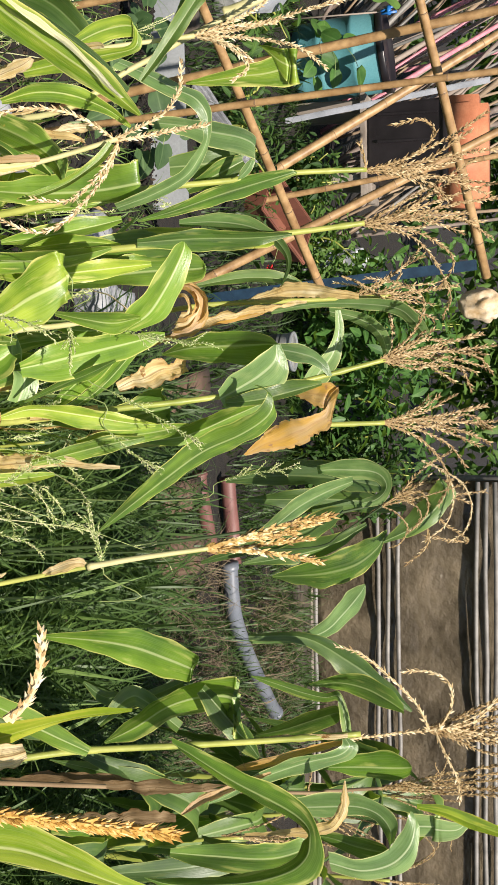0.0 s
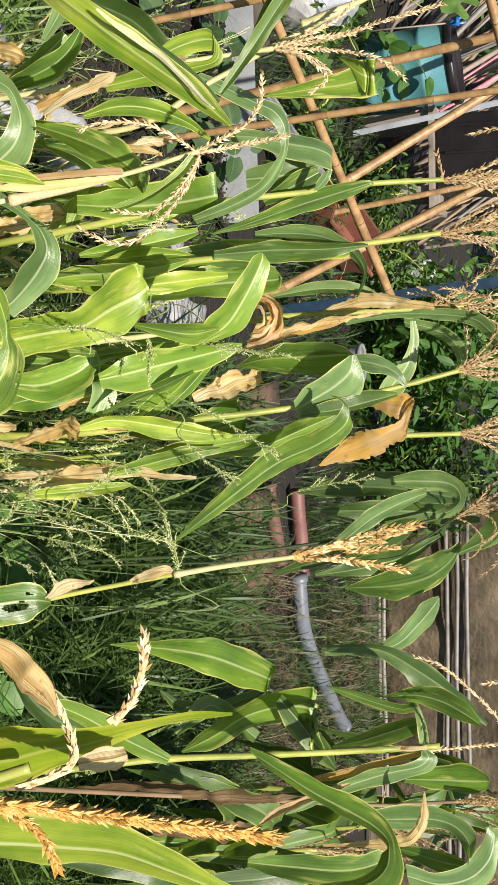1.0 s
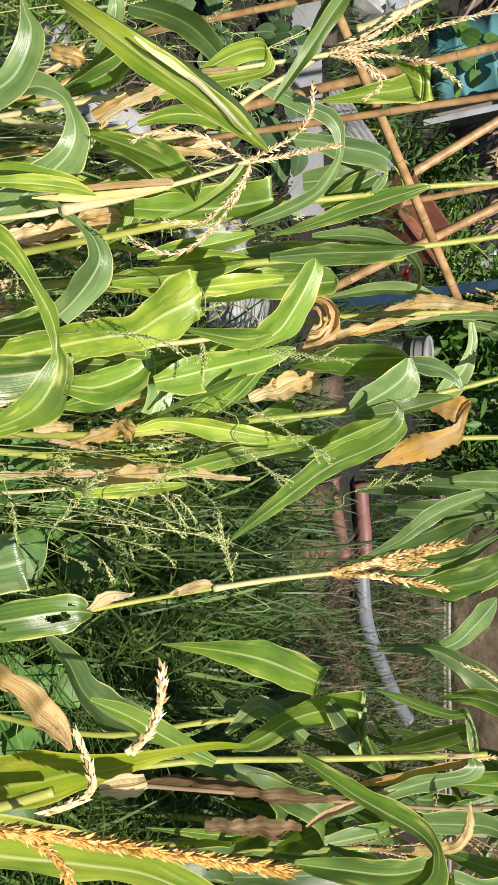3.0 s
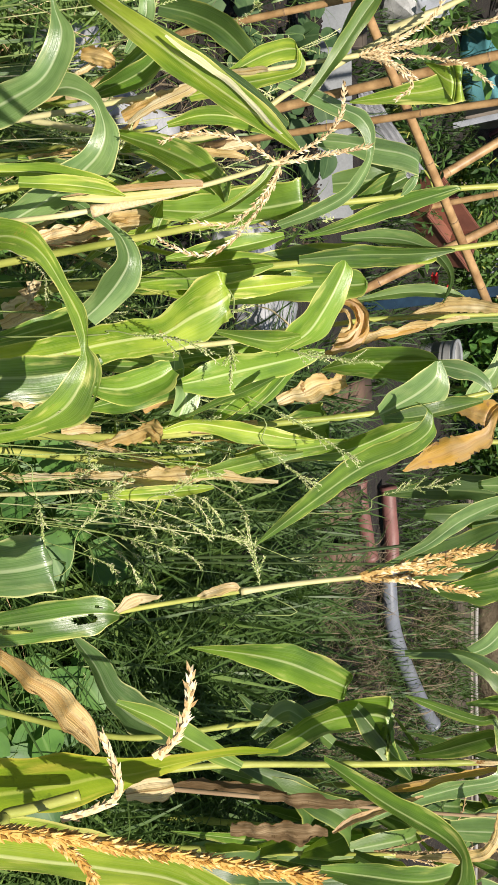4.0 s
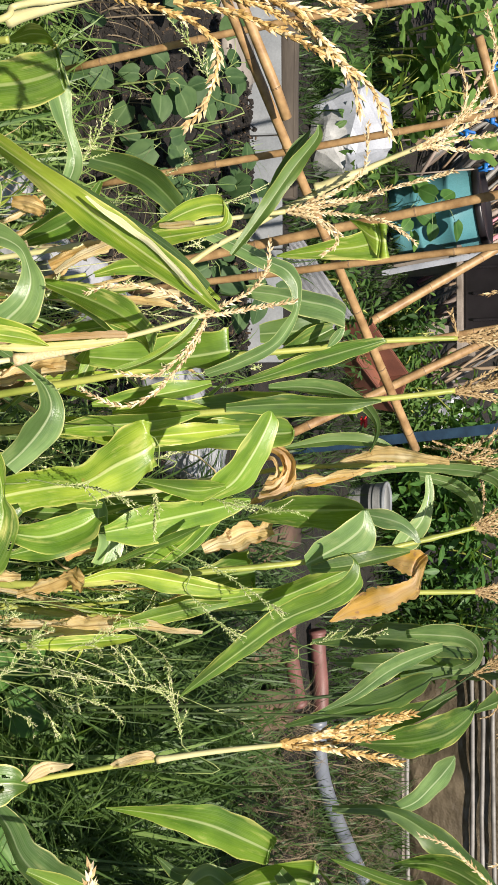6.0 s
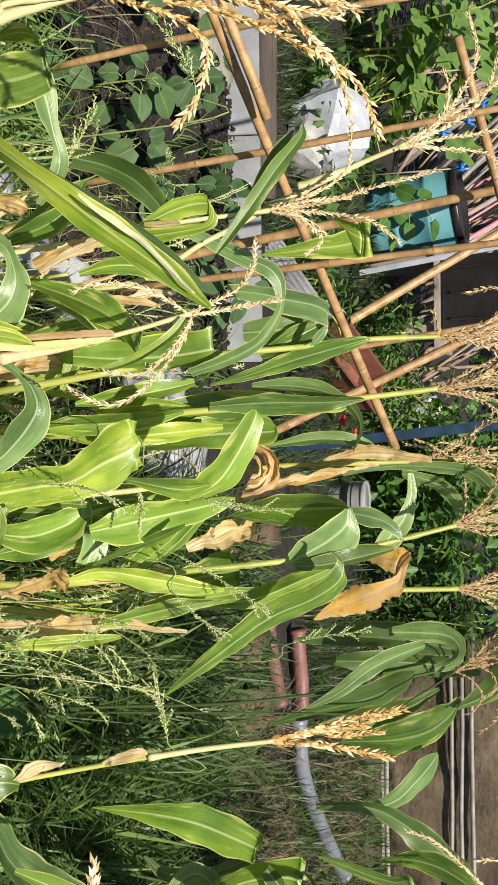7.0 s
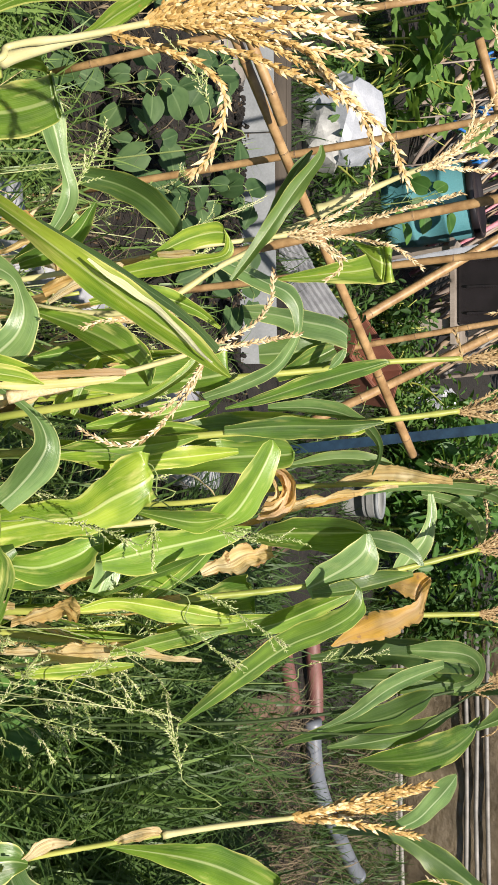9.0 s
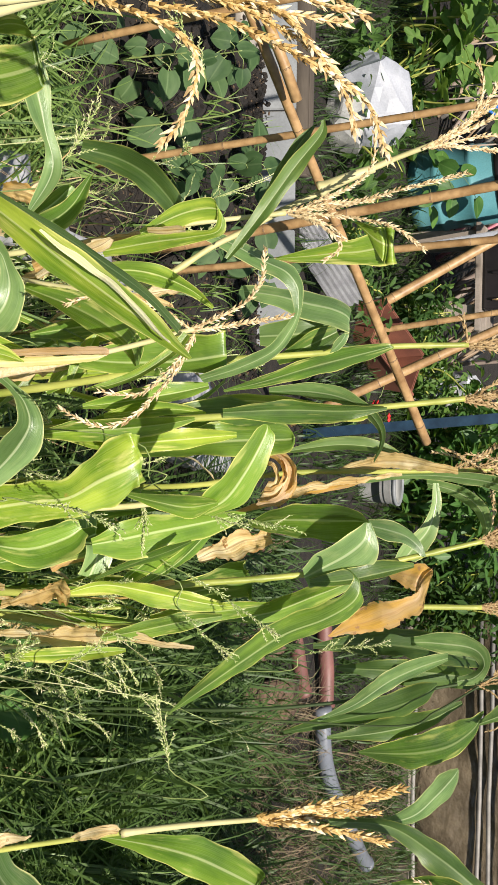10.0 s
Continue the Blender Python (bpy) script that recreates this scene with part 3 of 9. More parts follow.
def board_edging(x0, x1, y, z0, z1, skew):
    """White boards on edge along the far side of the bean bed."""
    n = 4
    w = (x1 - x0) / n
    for i in range(n):
        x = x0 + w * (i + 0.5)
        yy = y + skew * (x - x0)
        ob = thing("edging_board", (x, yy, z0), "white edging board along the bean bed", "board", "white edging boards")
        ob.rotation_euler = (radians(-14), 0, math.atan(skew))
        b = box_mesh(bmesh.new(), (w - 0.006, 0.02, z1 - z0 + 0.02), Matrix.Translation((0, 0, (z1 - z0) / 2 + 0.01 - 0.02)), 0.003)
        part("panel", b, M["board"], ob, smooth=False)


def sack(at, size, seed, label, material="bag", turn=0.0):
    """A crumpled sack of stiff film: flat facets that meet in creases, and a slack belly of duller film below."""
    ob = thing("sack", at, label, "sack")
    rnd = random.Random(int(seed * 10))
    for name, grow, shift, mat, n in (("body", (1.0, 1.0, 1.0), (-0.1, 0.1), material, 34), ("slack_belly", (0.8, 0.75, 0.6), (0.35, -0.35), "dull_bag", 26)):
        bm = bmesh.new()
        for _ in range(n):
            d = Vector((rnd.gauss(0, 1), rnd.gauss(0, 1), rnd.gauss(0, 1))).normalized() * rnd.uniform(0.82, 1.12)
            bm.verts.new(((d.x * grow[0] + shift[0]) * size[0], (d.y * grow[1] + shift[1]) * size[1], (max(d.z, -0.7) + 0.7) * grow[2] * size[2]))
        bmesh.ops.convex_hull(bm, input=bm.verts[:])
        bmesh.ops.delete(bm, geom=[v for v in bm.verts if not v.link_faces], context="VERTS")
        bmesh.ops.triangulate(bm, faces=bm.faces[:])
        bmesh.ops.subdivide_edges(bm, edges=bm.edges[:], cuts=4, use_grid_fill=True)
        for v in bm.verts:
            v.co += Vector([noise.noise(v.co * 26 + Vector((seed, k * 5, 0))) for k in range(3)]) * 0.007
        bm.transform(Matrix.Rotation(turn, 4, "Z"))
        part(name, bm, M[mat], ob, "duller slack plastic film" if mat == "dull_bag" else "", smooth=False)
    return ob


def pipe(points, radius, material, label, name="pipe", collar=True):
    at = Vector(points[0])
    ob = thing(name, at, label, "pipe")
    line = glide([Vector(p) - at for p in points], 8)
    part("barrel", tube_mesh(bmesh.new(), line, radius, 16), M[material], ob)
    if collar:
        for i in (0, len(line) - 2):
            part("collar", tube_mesh(bmesh.new(), [line[i], line[i] * 0.3 + line[i + 1] * 0.7, line[i + 1]], radius * 1.16, 16), M[material], ob)
    return ob


def slab(at, size, turn, seed, label="grey concrete block half hidden by weeds", material="concrete", group="concrete blocks of the path edge"):
    rnd = random.Random(seed)
    bm = bmesh.new()
    bmesh.ops.create_cube(bm, size=1.0, matrix=Matrix.Diagonal((*size, 1)))
    bmesh.ops.subdivide_edges(bm, edges=bm.edges[:], cuts=5, use_grid_fill=True)
    for v in bm.verts:
        v.co += Vector([noise.noise(v.co * 22 + Vector((seed, i * 9, 0))) for i in range(3)]) * 0.012
        if abs(v.co.x) > size[0] * 0.45 and abs(v.co.z) > size[2] * 0.45:
            v.co *= 0.95
    bm.transform(Euler((rnd.uniform(-0.15, 0.15), rnd.uniform(-0.15, 0.15), turn)).to_matrix().to_4x4())
    ob = part("brick" if material == "clay" else "concrete_block", bm, M[material])
    ob.location = at
    return tagged(ob, label, "brick" if material == "clay" else "block", group)


def post(a, b, width):
    a, b = Vector(a), Vector(b)
    ob = thing("steel_post", a, "dark blue perforated steel post set in the ground", "post")
    q = (b - a).to_track_quat("Z", "Y").to_matrix().to_4x4()
    l = (b - a).length
    bm = bmesh.new()
    w, t = width / 2, 0.003
    prof = [(-w, -w * 0.5), (w, -w * 0.5), (w, w * 0.5), (w - t, w * 0.5), (w - t, -w * 0.5 + t), (-w + t, -w * 0.5 + t), (-w + t, w * 0.5), (-w, w * 0.5)]
    lo, hi = [bm.verts.new((x, y, 0)) for x, y in prof], [bm.verts.new((x, y, l)) for x, y in prof]
    for k in range(8):
        bm.faces.new((lo[k], lo[(k + 1) % 8], hi[(k + 1) % 8], hi[k]))
    bm.faces.new(hi)
    bm.faces.new(lo[::-1])
    bm.transform(q)
    part("channel", bm, M["blue"], ob, smooth=False)
    # black discs on the face stand for the dark inside open punched holes
    hole = tube_mesh(bmesh.new(), [(0, -w * 0.5 - 0.0015, 0), (0, -w * 0.5 + 0.001, 0)], 0.006, 8)
    me = bpy.data.meshes.new("dark_hole_disc")
    hole.to_mesh(me)
    hole.free()
    n = int(l / 0.06)
    for i in range(n):
        h = part("dark_hole_disc", me, M["black"], ob, smooth=False)
        h.matrix_local = q @ Matrix.Translation((0, 0, 0.05 + i * 0.06))


def cane_pile(at, n, seed):
    """Old canes and rods leaning together in a heap."""
    rnd = random.Random(seed)
    for i in range(n):
        a = Vector(at) + Vector((rnd.uniform(-0.6, 1.15), rnd.uniform(-0.3, 0.6), rnd.uniform(0.0, 0.05)))
        l = rnd.uniform(1.2, 2.0)
        way = Vector((-0.46 + rnd.gauss(0, 0.22), rnd.uniform(-0.05, 0.25), rnd.uniform(0.6, 0.9))).normalized()
        k = rnd.random()
        bamboo(a, a + way * l, rnd.uniform(0.006, 0.016), "cane" if k < 0.5 else "old_bamboo" if k < 0.78 else "tube" if k < 0.97 else "rose",
               "old dark cane in a leaning heap" if k < 0.78 else "pale metal rod in a leaning heap" if k < 0.97 else "faded pink plastic rod in a leaning heap", "canes of the heap", False)


def leaf_mesh(length, width, bend=0.25, fold=0.25, heart=False):
    """One broad leaf lying along +y, with an outline that narrows to a tip."""
    bm = bmesh.new()
    uvl = bm.loops.layers.uv.new("UVMap")
    prof = ((0.0, 0.10), (0.03, 0.55), (0.12, 0.86), (0.28, 1.0), (0.45, 0.97), (0.62, 0.83), (0.78, 0.60), (0.91, 0.32), (1.0, 0.02)) if heart else ((0.0, 0.06), (0.15, 0.6), (0.4, 1.0), (0.65, 0.8), (0.88, 0.35), (1.0, 0.02))
    rows = []
    for u, w in prof:
        back = -0.10 * length if heart and 0 < u < 0.1 else 0.0
        rows.append([bm.verts.new((c * w * width / 2, u * length + back * abs(c), -bend * length * u * u + fold * width / 2 * abs(c) * w)) for c in (-1, -0.5, 0, 0.5, 1)])
    for i in range(len(rows) - 1):
        for k in range(4):
            f = bm.faces.new((rows[i][k], rows[i][k + 1], rows[i + 1][k + 1], rows[i + 1][k]))
            for loop, (kk, ii) in zip(f.loops, ((k, i), (k + 1, i), (k + 1, i + 1), (k, i + 1))):
                loop[uvl].uv = (kk / 4, prof[ii][0])
    me = bpy.data.meshes.new("leaf")
    bm.to_mesh(me)
    bm.free()
    return me


def lobed_mesh(size, bend=0.25):
    """A squash leaf: five blunt lobes round the end of its stalk, dished and drooping at the rim."""
    bm = bmesh.new()
    uvl = bm.loops.layers.uv.new("UVMap")
    n = 30
    rings = [[bm.verts.new((0, 0, 0))]]
    for s in (0.5, 1.0):
        ring = []
        for i in range(n + 1):
            a = -1.25 + (2.5 + math.pi) * i / n
            r = size * 0.5 * s * (0.84 + s * 0.19 * math.cos(5 * (a - 1.571)) + s * 0.03 * math.cos(17 * a))
            ring.append(bm.verts.new((r * math.cos(a), r * math.sin(a), size * (0.07 * s - bend * s * s * 0.3 + 0.03 * s * math.cos(5 * a)))))
        rings.append(ring)
    uv = lambda v: (0.5 + v.co.x / size * 0.95, min(max(0.5 + v.co.y / size * 0.95, 0.0), 1.0))
    faces = [(rings[0][0], rings[1][i], rings[1][i + 1]) for i in range(n)]
    faces += [(rings[1][i], rings[2][i], rings[2][i + 1], rings[1][i + 1]) for i in range(n)]
    for f in faces:
        for loop in bm.faces.new(f).loops:
            loop[uvl].uv = uv(loop.vert)
    me = bpy.data.meshes.new("leaf")
    bm.to_mesh(me)
    bm.free()
    return me


LEAVES = {}


def broad_plant(name, at, height, spread, n, size, mat, seed, label, category, heart=True, group=""):
    """A low plant: a bent stem and broad leaves on stalks, each leaf a part."""
    rnd = random.Random(seed)
    ob = thing(name, at, label, category, group)
    tip = Vector((rnd.uniform(-0.4, 0.4) * spread, rnd.uniform(-0.4, 0.4) * spread, height))
    line = glide([(0, 0, 0), (tip.x * 0.2, tip.y * 0.3, height * 0.5), tip], 5)
    part("stem", tube_mesh(bmesh.new(), line, np.linspace(0.0035, 0.0015, len(line)), 6), M["vine"], ob)
    for i in range(n):
        key = (round(size * rnd.choice((0.75, 0.9, 1.05, 1.2)), 3), mat, heart)
        if key not in LEAVES:
            LEAVES[key] = leaf_mesh(key[0], key[0] * (0.94 if heart else 0.42), 0.22, 0.2, heart)
        s = 0.25 + 0.75 * (i + rnd.random()) / n
        base = Vector(line[min(int(s * (len(line) - 1)), len(line) - 1)])
        a = i * 2.4 + rnd.uniform(-0.5, 0.5)
        o = base + Vector((math.cos(a), math.sin(a), rnd.uniform(0.1, 0.5))) * spread * rnd.uniform(0.3, 1.0)
        part("petiole", tube_mesh(bmesh.new(), [base, (base + o) / 2 + Vector((0, 0, 0.01)), o], 0.0013, 5), M["vine"], ob)
        lf = part("leaf", LEAVES[key], M[mat], ob)
        lf.matrix_local = Matrix.Translation(o) @ Matrix.Rotation(rnd.uniform(0.5, 1.05) if heart else 0.0, 4, "X") @ Matrix.Rotation(a - 1.571 + rnd.uniform(-0.5, 0.5), 4, "Z") @ Euler((rnd.uniform(-0.55, 0.35), rnd.uniform(-0.4, 0.4), 0)).to_matrix().to_4x4()
    return ob


def foliage(name, centre, half, n, size, mat, seed, label, category="shrub", heart=False, kind="", lobed=False):
    """A leafy mass: branching stems from the ground and many separate leaves, thinner towards its edge."""
    rnd = random.Random(seed)
    ob = thing(name, (centre[0], centre[1], ground_height(centre[0], centre[1])), label, category, kind=kind)
    src = [lobed_mesh(size * k, rnd.uniform(0.1, 0.4)) if lobed else leaf_mesh(size * k, size * k * (0.8 if heart else 0.4), rnd.uniform(0.1, 0.4), 0.2, heart) for k in (0.7, 0.85, 1.0, 1.2)]
    data = []
    for me in src:
        co = np.array([v.co[:] for v in me.vertices])
        data.append((co, [tuple(p.vertices) for p in me.polygons], [tuple(l.uv) for l in me.uv_layers[0].data]))
        bpy.data.meshes.remove(me)
    stems = bmesh.new()
    tips = []
    for _ in range(14):
        a = rnd.random() * 6.28
        e = Vector((math.cos(a) * half[0] * rnd.uniform(0.2, 0.8), math.sin(a) * half[1] * rnd.uniform(0.2, 0.8), rnd.uniform(0.5, 1.7) * half[2]))
        s = Vector((e.x * 0.3, e.y * 0.3, 0))
        line = glide([s, (s + e) / 2 + Vector((rnd.uniform(-0.05, 0.05), 0, 0.05)), e], 4)
        tube_mesh(stems, line, np.linspace(0.008, 0.002, len(line)), 5)
        tips += [Vector(q) for q in line[3:]]
    part("stem", stems, M["stalk"], ob)
    verts, faces, uvs = [], [], []
    for _ in range(n):
        t = rnd.choice(tips)
        p = Vector((t.x + rnd.gauss(0, 0.22) * half[0], t.y + rnd.gauss(0, 0.22) * half[1], max(0.02, t.z + rnd.gauss(0, 0.2) * half[2])))
        co, fc, uv = rnd.choice(data)
        rot = np.array(Euler((rnd.uniform(-1.1, 0.5), rnd.uniform(-0.6, 0.6), rnd.random() * 6.28)).to_matrix())
        k = len(verts)
        verts.extend((co @ rot.T + np.array(p)).tolist())
        faces.extend(tuple(i + k for i in f) for f in fc)
        uvs.extend(uv)
    me = bpy.data.meshes.new("crown")
    me.from_pydata(verts, [], faces)
    layer = me.uv_layers.new(name="UVMap")
    layer.data.foreach_set("uv", np.array(uvs).ravel())
    part("crown", me, M[mat], ob)
    return ob



# ---- the yard ----
bamboo((-0.031, 3.600, 0.926), (-1.110, 2.406, 0.707), 0.0125, "bamboo")
bamboo((-0.780, 2.706, 0.811), (-1.130, 2.424, 0.719), 0.0115, "bamboo")
bamboo((-0.065, 3.562, 1.403), (-0.978, 2.879, 1.221), 0.0125, "bamboo")
bamboo((-0.710, 2.907, 0.200), (-0.867, 2.907, 1.841), 0.0090, "bamboo")
bamboo((-0.974, 2.781, 0.200), (-1.049, 2.781, 1.160), 0.0091, "bamboo")
bamboo((-0.540, 3.217, 0.240), (-0.761, 3.217, 1.804), 0.0130, "bamboo")
bamboo((-0.447, 3.036, 0.220), (-0.553, 3.036, 1.864), 0.0094, "bamboo")
bamboo((-0.078, 4.349, 0.270), (-0.733, 4.709, 1.592), 0.0166, "bamboo")
bamboo((-0.537, 5.285, 0.270), (-1.346, 5.885, 1.513), 0.0201, "bamboo")
bamboo((-0.464, 5.280, 0.270), (-0.659, 5.400, 1.542), 0.0130, "bamboo")
board_edging(-1.879, -0.330, 3.985, 0.265, 0.385, 0.02)
slab((-1.62, 3.835, 0.272), (0.74, 0.24, 0.04), 0.02, 9, "beige concrete slab half buried beside the bean bed", "beige", "")
sack((-1.316, 4.834, 0.270), (0.19, 0.14, 0.19), 3.0, "crumpled white plastic sack behind the bean bed")
sack((-0.278, 6.419, 0.260), (0.13, 0.12, 0.11), 8.0, "pale plastic sack among the yard weeds")
sack((-0.284, 7.226, 0.262), (0.10, 0.08, 0.13), 5.0, "torn white plastic bag beside a blue post")
drum((-1.246, 6.350, 0.265))
post((-0.034, 4.541, 0.220), (-0.139, 4.541, 1.302), 0.07)
pipe([(0.603, 4.357, 0.300), (0.678, 4.378, 0.300), (0.768, 4.421, 0.300), (0.919, 4.501, 0.300)], 0.027, "pink", "faded pink plastic pipe lying on the ground")
pipe([(0.669, 4.715, 0.310), (0.771, 4.731, 0.310), (0.888, 4.764, 0.310), (1.023, 4.764, 0.310)], 0.030, "pink", "faded pink plastic pipe lying on the ground")
pipe([(0.998, 4.644, 0.330), (1.206, 4.693, 0.330), (1.405, 4.861, 0.330), (1.720, 5.222, 0.330), (1.840, 5.374, 0.330)], 0.031, "pvc", "grey plastic pipe curving over dry grass")
slab((-0.496, 2.575, 0.235), (0.06, 0.22, 0.10), 0.10, 1)
slab((-0.462, 2.690, 0.250), (0.09, 0.22, 0.12), -0.10, 2)
slab((-0.405, 2.880, 0.250), (0.10, 0.24, 0.11), -0.20, 3)
slab((-0.198, 3.300, 0.290), (0.13, 0.20, 0.12), 0.15, 4)
slab((-0.005, 3.430, 0.290), (0.12, 0.24, 0.12), -0.12, 5)
slab((-0.600, 2.480, 0.190), (0.10, 0.16, 0.10), 0.30, 6)
slab((-0.670, 2.676, 0.100), (0.11, 0.09, 0.055), 4.9, 7, "broken orange brick lying in the weeds", "clay", "broken bricks")
slab((-0.647, 2.774, 0.100), (0.11, 0.09, 0.055), 5.6, 8, "broken orange brick lying in the weeds", "clay", "broken bricks")


def ribbed_sheet(a, b, width, seed):
    """A scrap of ribbed grey sheet leaning on the weeds: shallow ribs run along it."""
    a, b = Vector(a), Vector(b)
    way = (b - a).normalized()
    side = way.cross(Vector((0, -1, 0.35))).normalized()
    up = side.cross(way)
    rnd = random.Random(seed)
    bm = bmesh.new()
    rows = []
    for i in range(9):
        p = a.lerp(b, i / 8)
        rows.append([bm.verts.new(p + side * width * (k / 12 - 0.5) + up * (0.004 * (k % 2) + rnd.uniform(-0.001, 0.001) + 0.01 * math.sin(i * 0.6)) + way * (rnd.uniform(-0.01, 0.01) if i in (0, 8) else 0)) for k in range(13)])
    for r, q in zip(rows, rows[1:]):
        for k in range(12):
            bm.faces.new((r[k], r[k + 1], q[k + 1], q[k]))
    bmesh.ops.solidify(bm, geom=bm.faces[:], thickness=0.004)
    tagged(part("ribbed_sheet", bm, M["concrete"], smooth=False), "grey ribbed sheet scrap leaning beside the bean bed", "sheet", "grey sheet scraps")


ribbed_sheet((-0.735, 4.50, 0.300), (-0.510, 4.52, 0.455), 0.12, 1)
ribbed_sheet((-0.815, 4.46, 0.275), (-0.700, 4.50, 0.345), 0.10, 2)
RAG_AT = (0.014, 3.542, 1.398)


def work_bench():
    """A rough timber stand that carries a black crate."""
    ob = thing("timber_stand", (-0.80, 6.3, 0.27), "rough grey timber stand under a black crate", "stand")
    for x in (-0.2, 0.16):
        for y in (-0.12, 0.2):
            part("leg", box_mesh(bmesh.new(), (0.055, 0.05, 0.36), Matrix.Translation((x, y, 0.17)), 0.004), M["wood"], ob, smooth=False)
    for k in range(4):
        part("plank", box_mesh(bmesh.new(), (0.52, 0.10, 0.025), Matrix.Translation((0, -0.13 + 0.115 * k, 0.365)) @ Matrix.Rotation(0.01 * k, 4, "Z"), 0.003), M["wood"], ob, smooth=False)


def crate():
    ob = thing("black_crate", (-0.82, 6.33, 0.649), "black plastic crate with tapered sides on a timber stand", "crate")
    bm = bmesh.new()
    box_mesh(bm, (0.40, 0.34, 0.40), Matrix.Translation((0, 0, 0.2)), 0.012)
    for v in bm.verts:
        v.co.x *= 0.9 + 0.25 * v.co.z
        v.co.y *= 0.9 + 0.25 * v.co.z
    part("tub", bm, M["black"], ob, smooth=False)
    part("lip", box_mesh(bmesh.new(), (0.43, 0.37, 0.03), Matrix.Translation((0, 0, 0.385)), 0.008), M["black"], ob, smooth=False)
    for k in range(3):
        part("rib", box_mesh(bmesh.new(), (0.012, 0.02, 0.30), Matrix.Translation((-0.13 + 0.13 * k, -0.168, 0.2)), 0.003), M["black"], ob, smooth=False)


def clay_tub():
    ob = thing("clay_tub", (-0.76, 6.30, 0.99), "orange rounded plastic tub stacked on a black crate", "tub")
    bm = bmesh.new()
    box_mesh(bm, (0.54, 0.26, 0.23), Matrix.Translation((0, 0, 0.13)), 0.045)
    part("body", bm, M["clay"], ob)
    part("foot", box_mesh(bmesh.new(), (0.46, 0.2, 0.03), Matrix.Translation((0, 0, 0.012)), 0.006), M["clay"], ob)


def tray():
    ob = thing("clay_trough", (-0.42, 5.45, 0.27), "terracotta-coloured planting trough lying in weeds", "trough")
    ob.rotation_euler = (radians(10), radians(-12), radians(60))
    part("base", box_mesh(bmesh.new(), (0.42, 0.17, 0.015), Matrix.Translation((0, 0, 0.02)), 0.004), M["rust_clay"], ob, smooth=False)
    for s in (-1, 1):
        part("side", box_mesh(bmesh.new(), (0.44, 0.014, 0.15), Matrix.Translation((0, s * 0.09, 0.085)) @ Matrix.Rotation(-s * 0.15, 4, "X"), 0.004), M["rust_clay"], ob, smooth=False)
        part("end", box_mesh(bmesh.new(), (0.014, 0.18, 0.15), Matrix.Translation((s * 0.215, 0, 0.085)), 0.004), M["rust_clay"], ob, smooth=False)
    part("rim", box_mesh(bmesh.new(), (0.46, 0.02, 0.014), Matrix.Translation((0, -0.105, 0.16)), 0.004), M["rust_clay"], ob, smooth=False)


def bucket():
    ob = thing("white_bucket", (0.185, 5.4, 0.262), "white ribbed plastic bucket standing in weeds", "bucket")
    ob.scale = (0.72, 0.72, 0.72)
    prof = [(0.085, 0.0), (0.09, 0.006)]
    for k in range(7):
        prof += [(0.094 + 0.003 * k, 0.02 + 0.03 * k), (0.099 + 0.003 * k, 0.03 + 0.03 * k)]
    part("body", lathe_mesh(bmesh.new(), prof + [(0.118, 0.235)], 28), M["dull_bag"], ob)
    part("rim", lathe_mesh(bmesh.new(), [(0.112, 0.225), (0.124, 0.228), (0.124, 0.245), (0.112, 0.247), (0.108, 0.10)], 28), M["board"], ob)


def strip(a, b, w, material, label):
    a, b = Vector(a), Vector(b)
    ob = thing("flat_strip", a, label, "strip")
    q = (b - a).to_track_quat("Z", "Y").to_matrix().to_4x4()
    part("face", box_mesh(bmesh.new(), (w, 0.006, (b - a).length), q @ Matrix.Translation((0, 0, (b - a).length / 2)), 0.0015), M[material], ob, smooth=False)
    part("flange", box_mesh(bmesh.new(), (0.006, w * 0.5, (b - a).length), q @ Matrix.Translation((w / 2, w * 0.25, (b - a).length / 2)), 0.0015), M[material], ob, smooth=False)


def flower_plant(at, seed):
    ob = broad_plant("red_flower", at, 0.26, 0.10, 12, 0.06, "shrub", seed, "small plant with bright red flowers beside a post", "flower", False)
    rnd = random.Random(seed)
    for k in range(5):
        c = Vector((rnd.uniform(-0.03, 0.03), rnd.uniform(-0.06, 0.0), 0.24 + rnd.uniform(-0.04, 0.05)))
        bm = bmesh.new()
        for j in range(6):
            bmesh.ops.create_icosphere(bm, subdivisions=1, radius=1, matrix=Matrix.Translation(c) @ Matrix.Rotation(j * 1.05, 4, "Z") @ Matrix.Translation((0.011, 0, 0.003)) @ Matrix.Diagonal((0.012, 0.007, 0.004, 1)))
        part("flower_head", bm, M["red"], ob, "bright red petals")


def mesh_crate(at):
    """A grey plastic crate with a lattice of slots, on its side on the heap."""
    ob = thing("lattice_crate", at, "grey lattice plastic crate lying behind the cane heap", "crate")
    for i in range(15):
        part("upright_bar", box_mesh(bmesh.new(), (0.010, 0.012, 0.22), Matrix.Translation((-0.35 + 0.05 * i, 0, 0.11)), 0.002), M["tube"], ob, smooth=False)
    for j in range(6):
        part("level_bar", box_mesh(bmesh.new(), (0.72, 0.010, 0.010), Matrix.Translation((0, -0.012, 0.005 + 0.042 * j)), 0.002), M["tube"], ob, smooth=False)
    part("back", box_mesh(bmesh.new(), (0.72, 0.3, 0.012), Matrix.Translation((0, 0.16, 0.006)), 0.002), M["black"], ob, smooth=False)


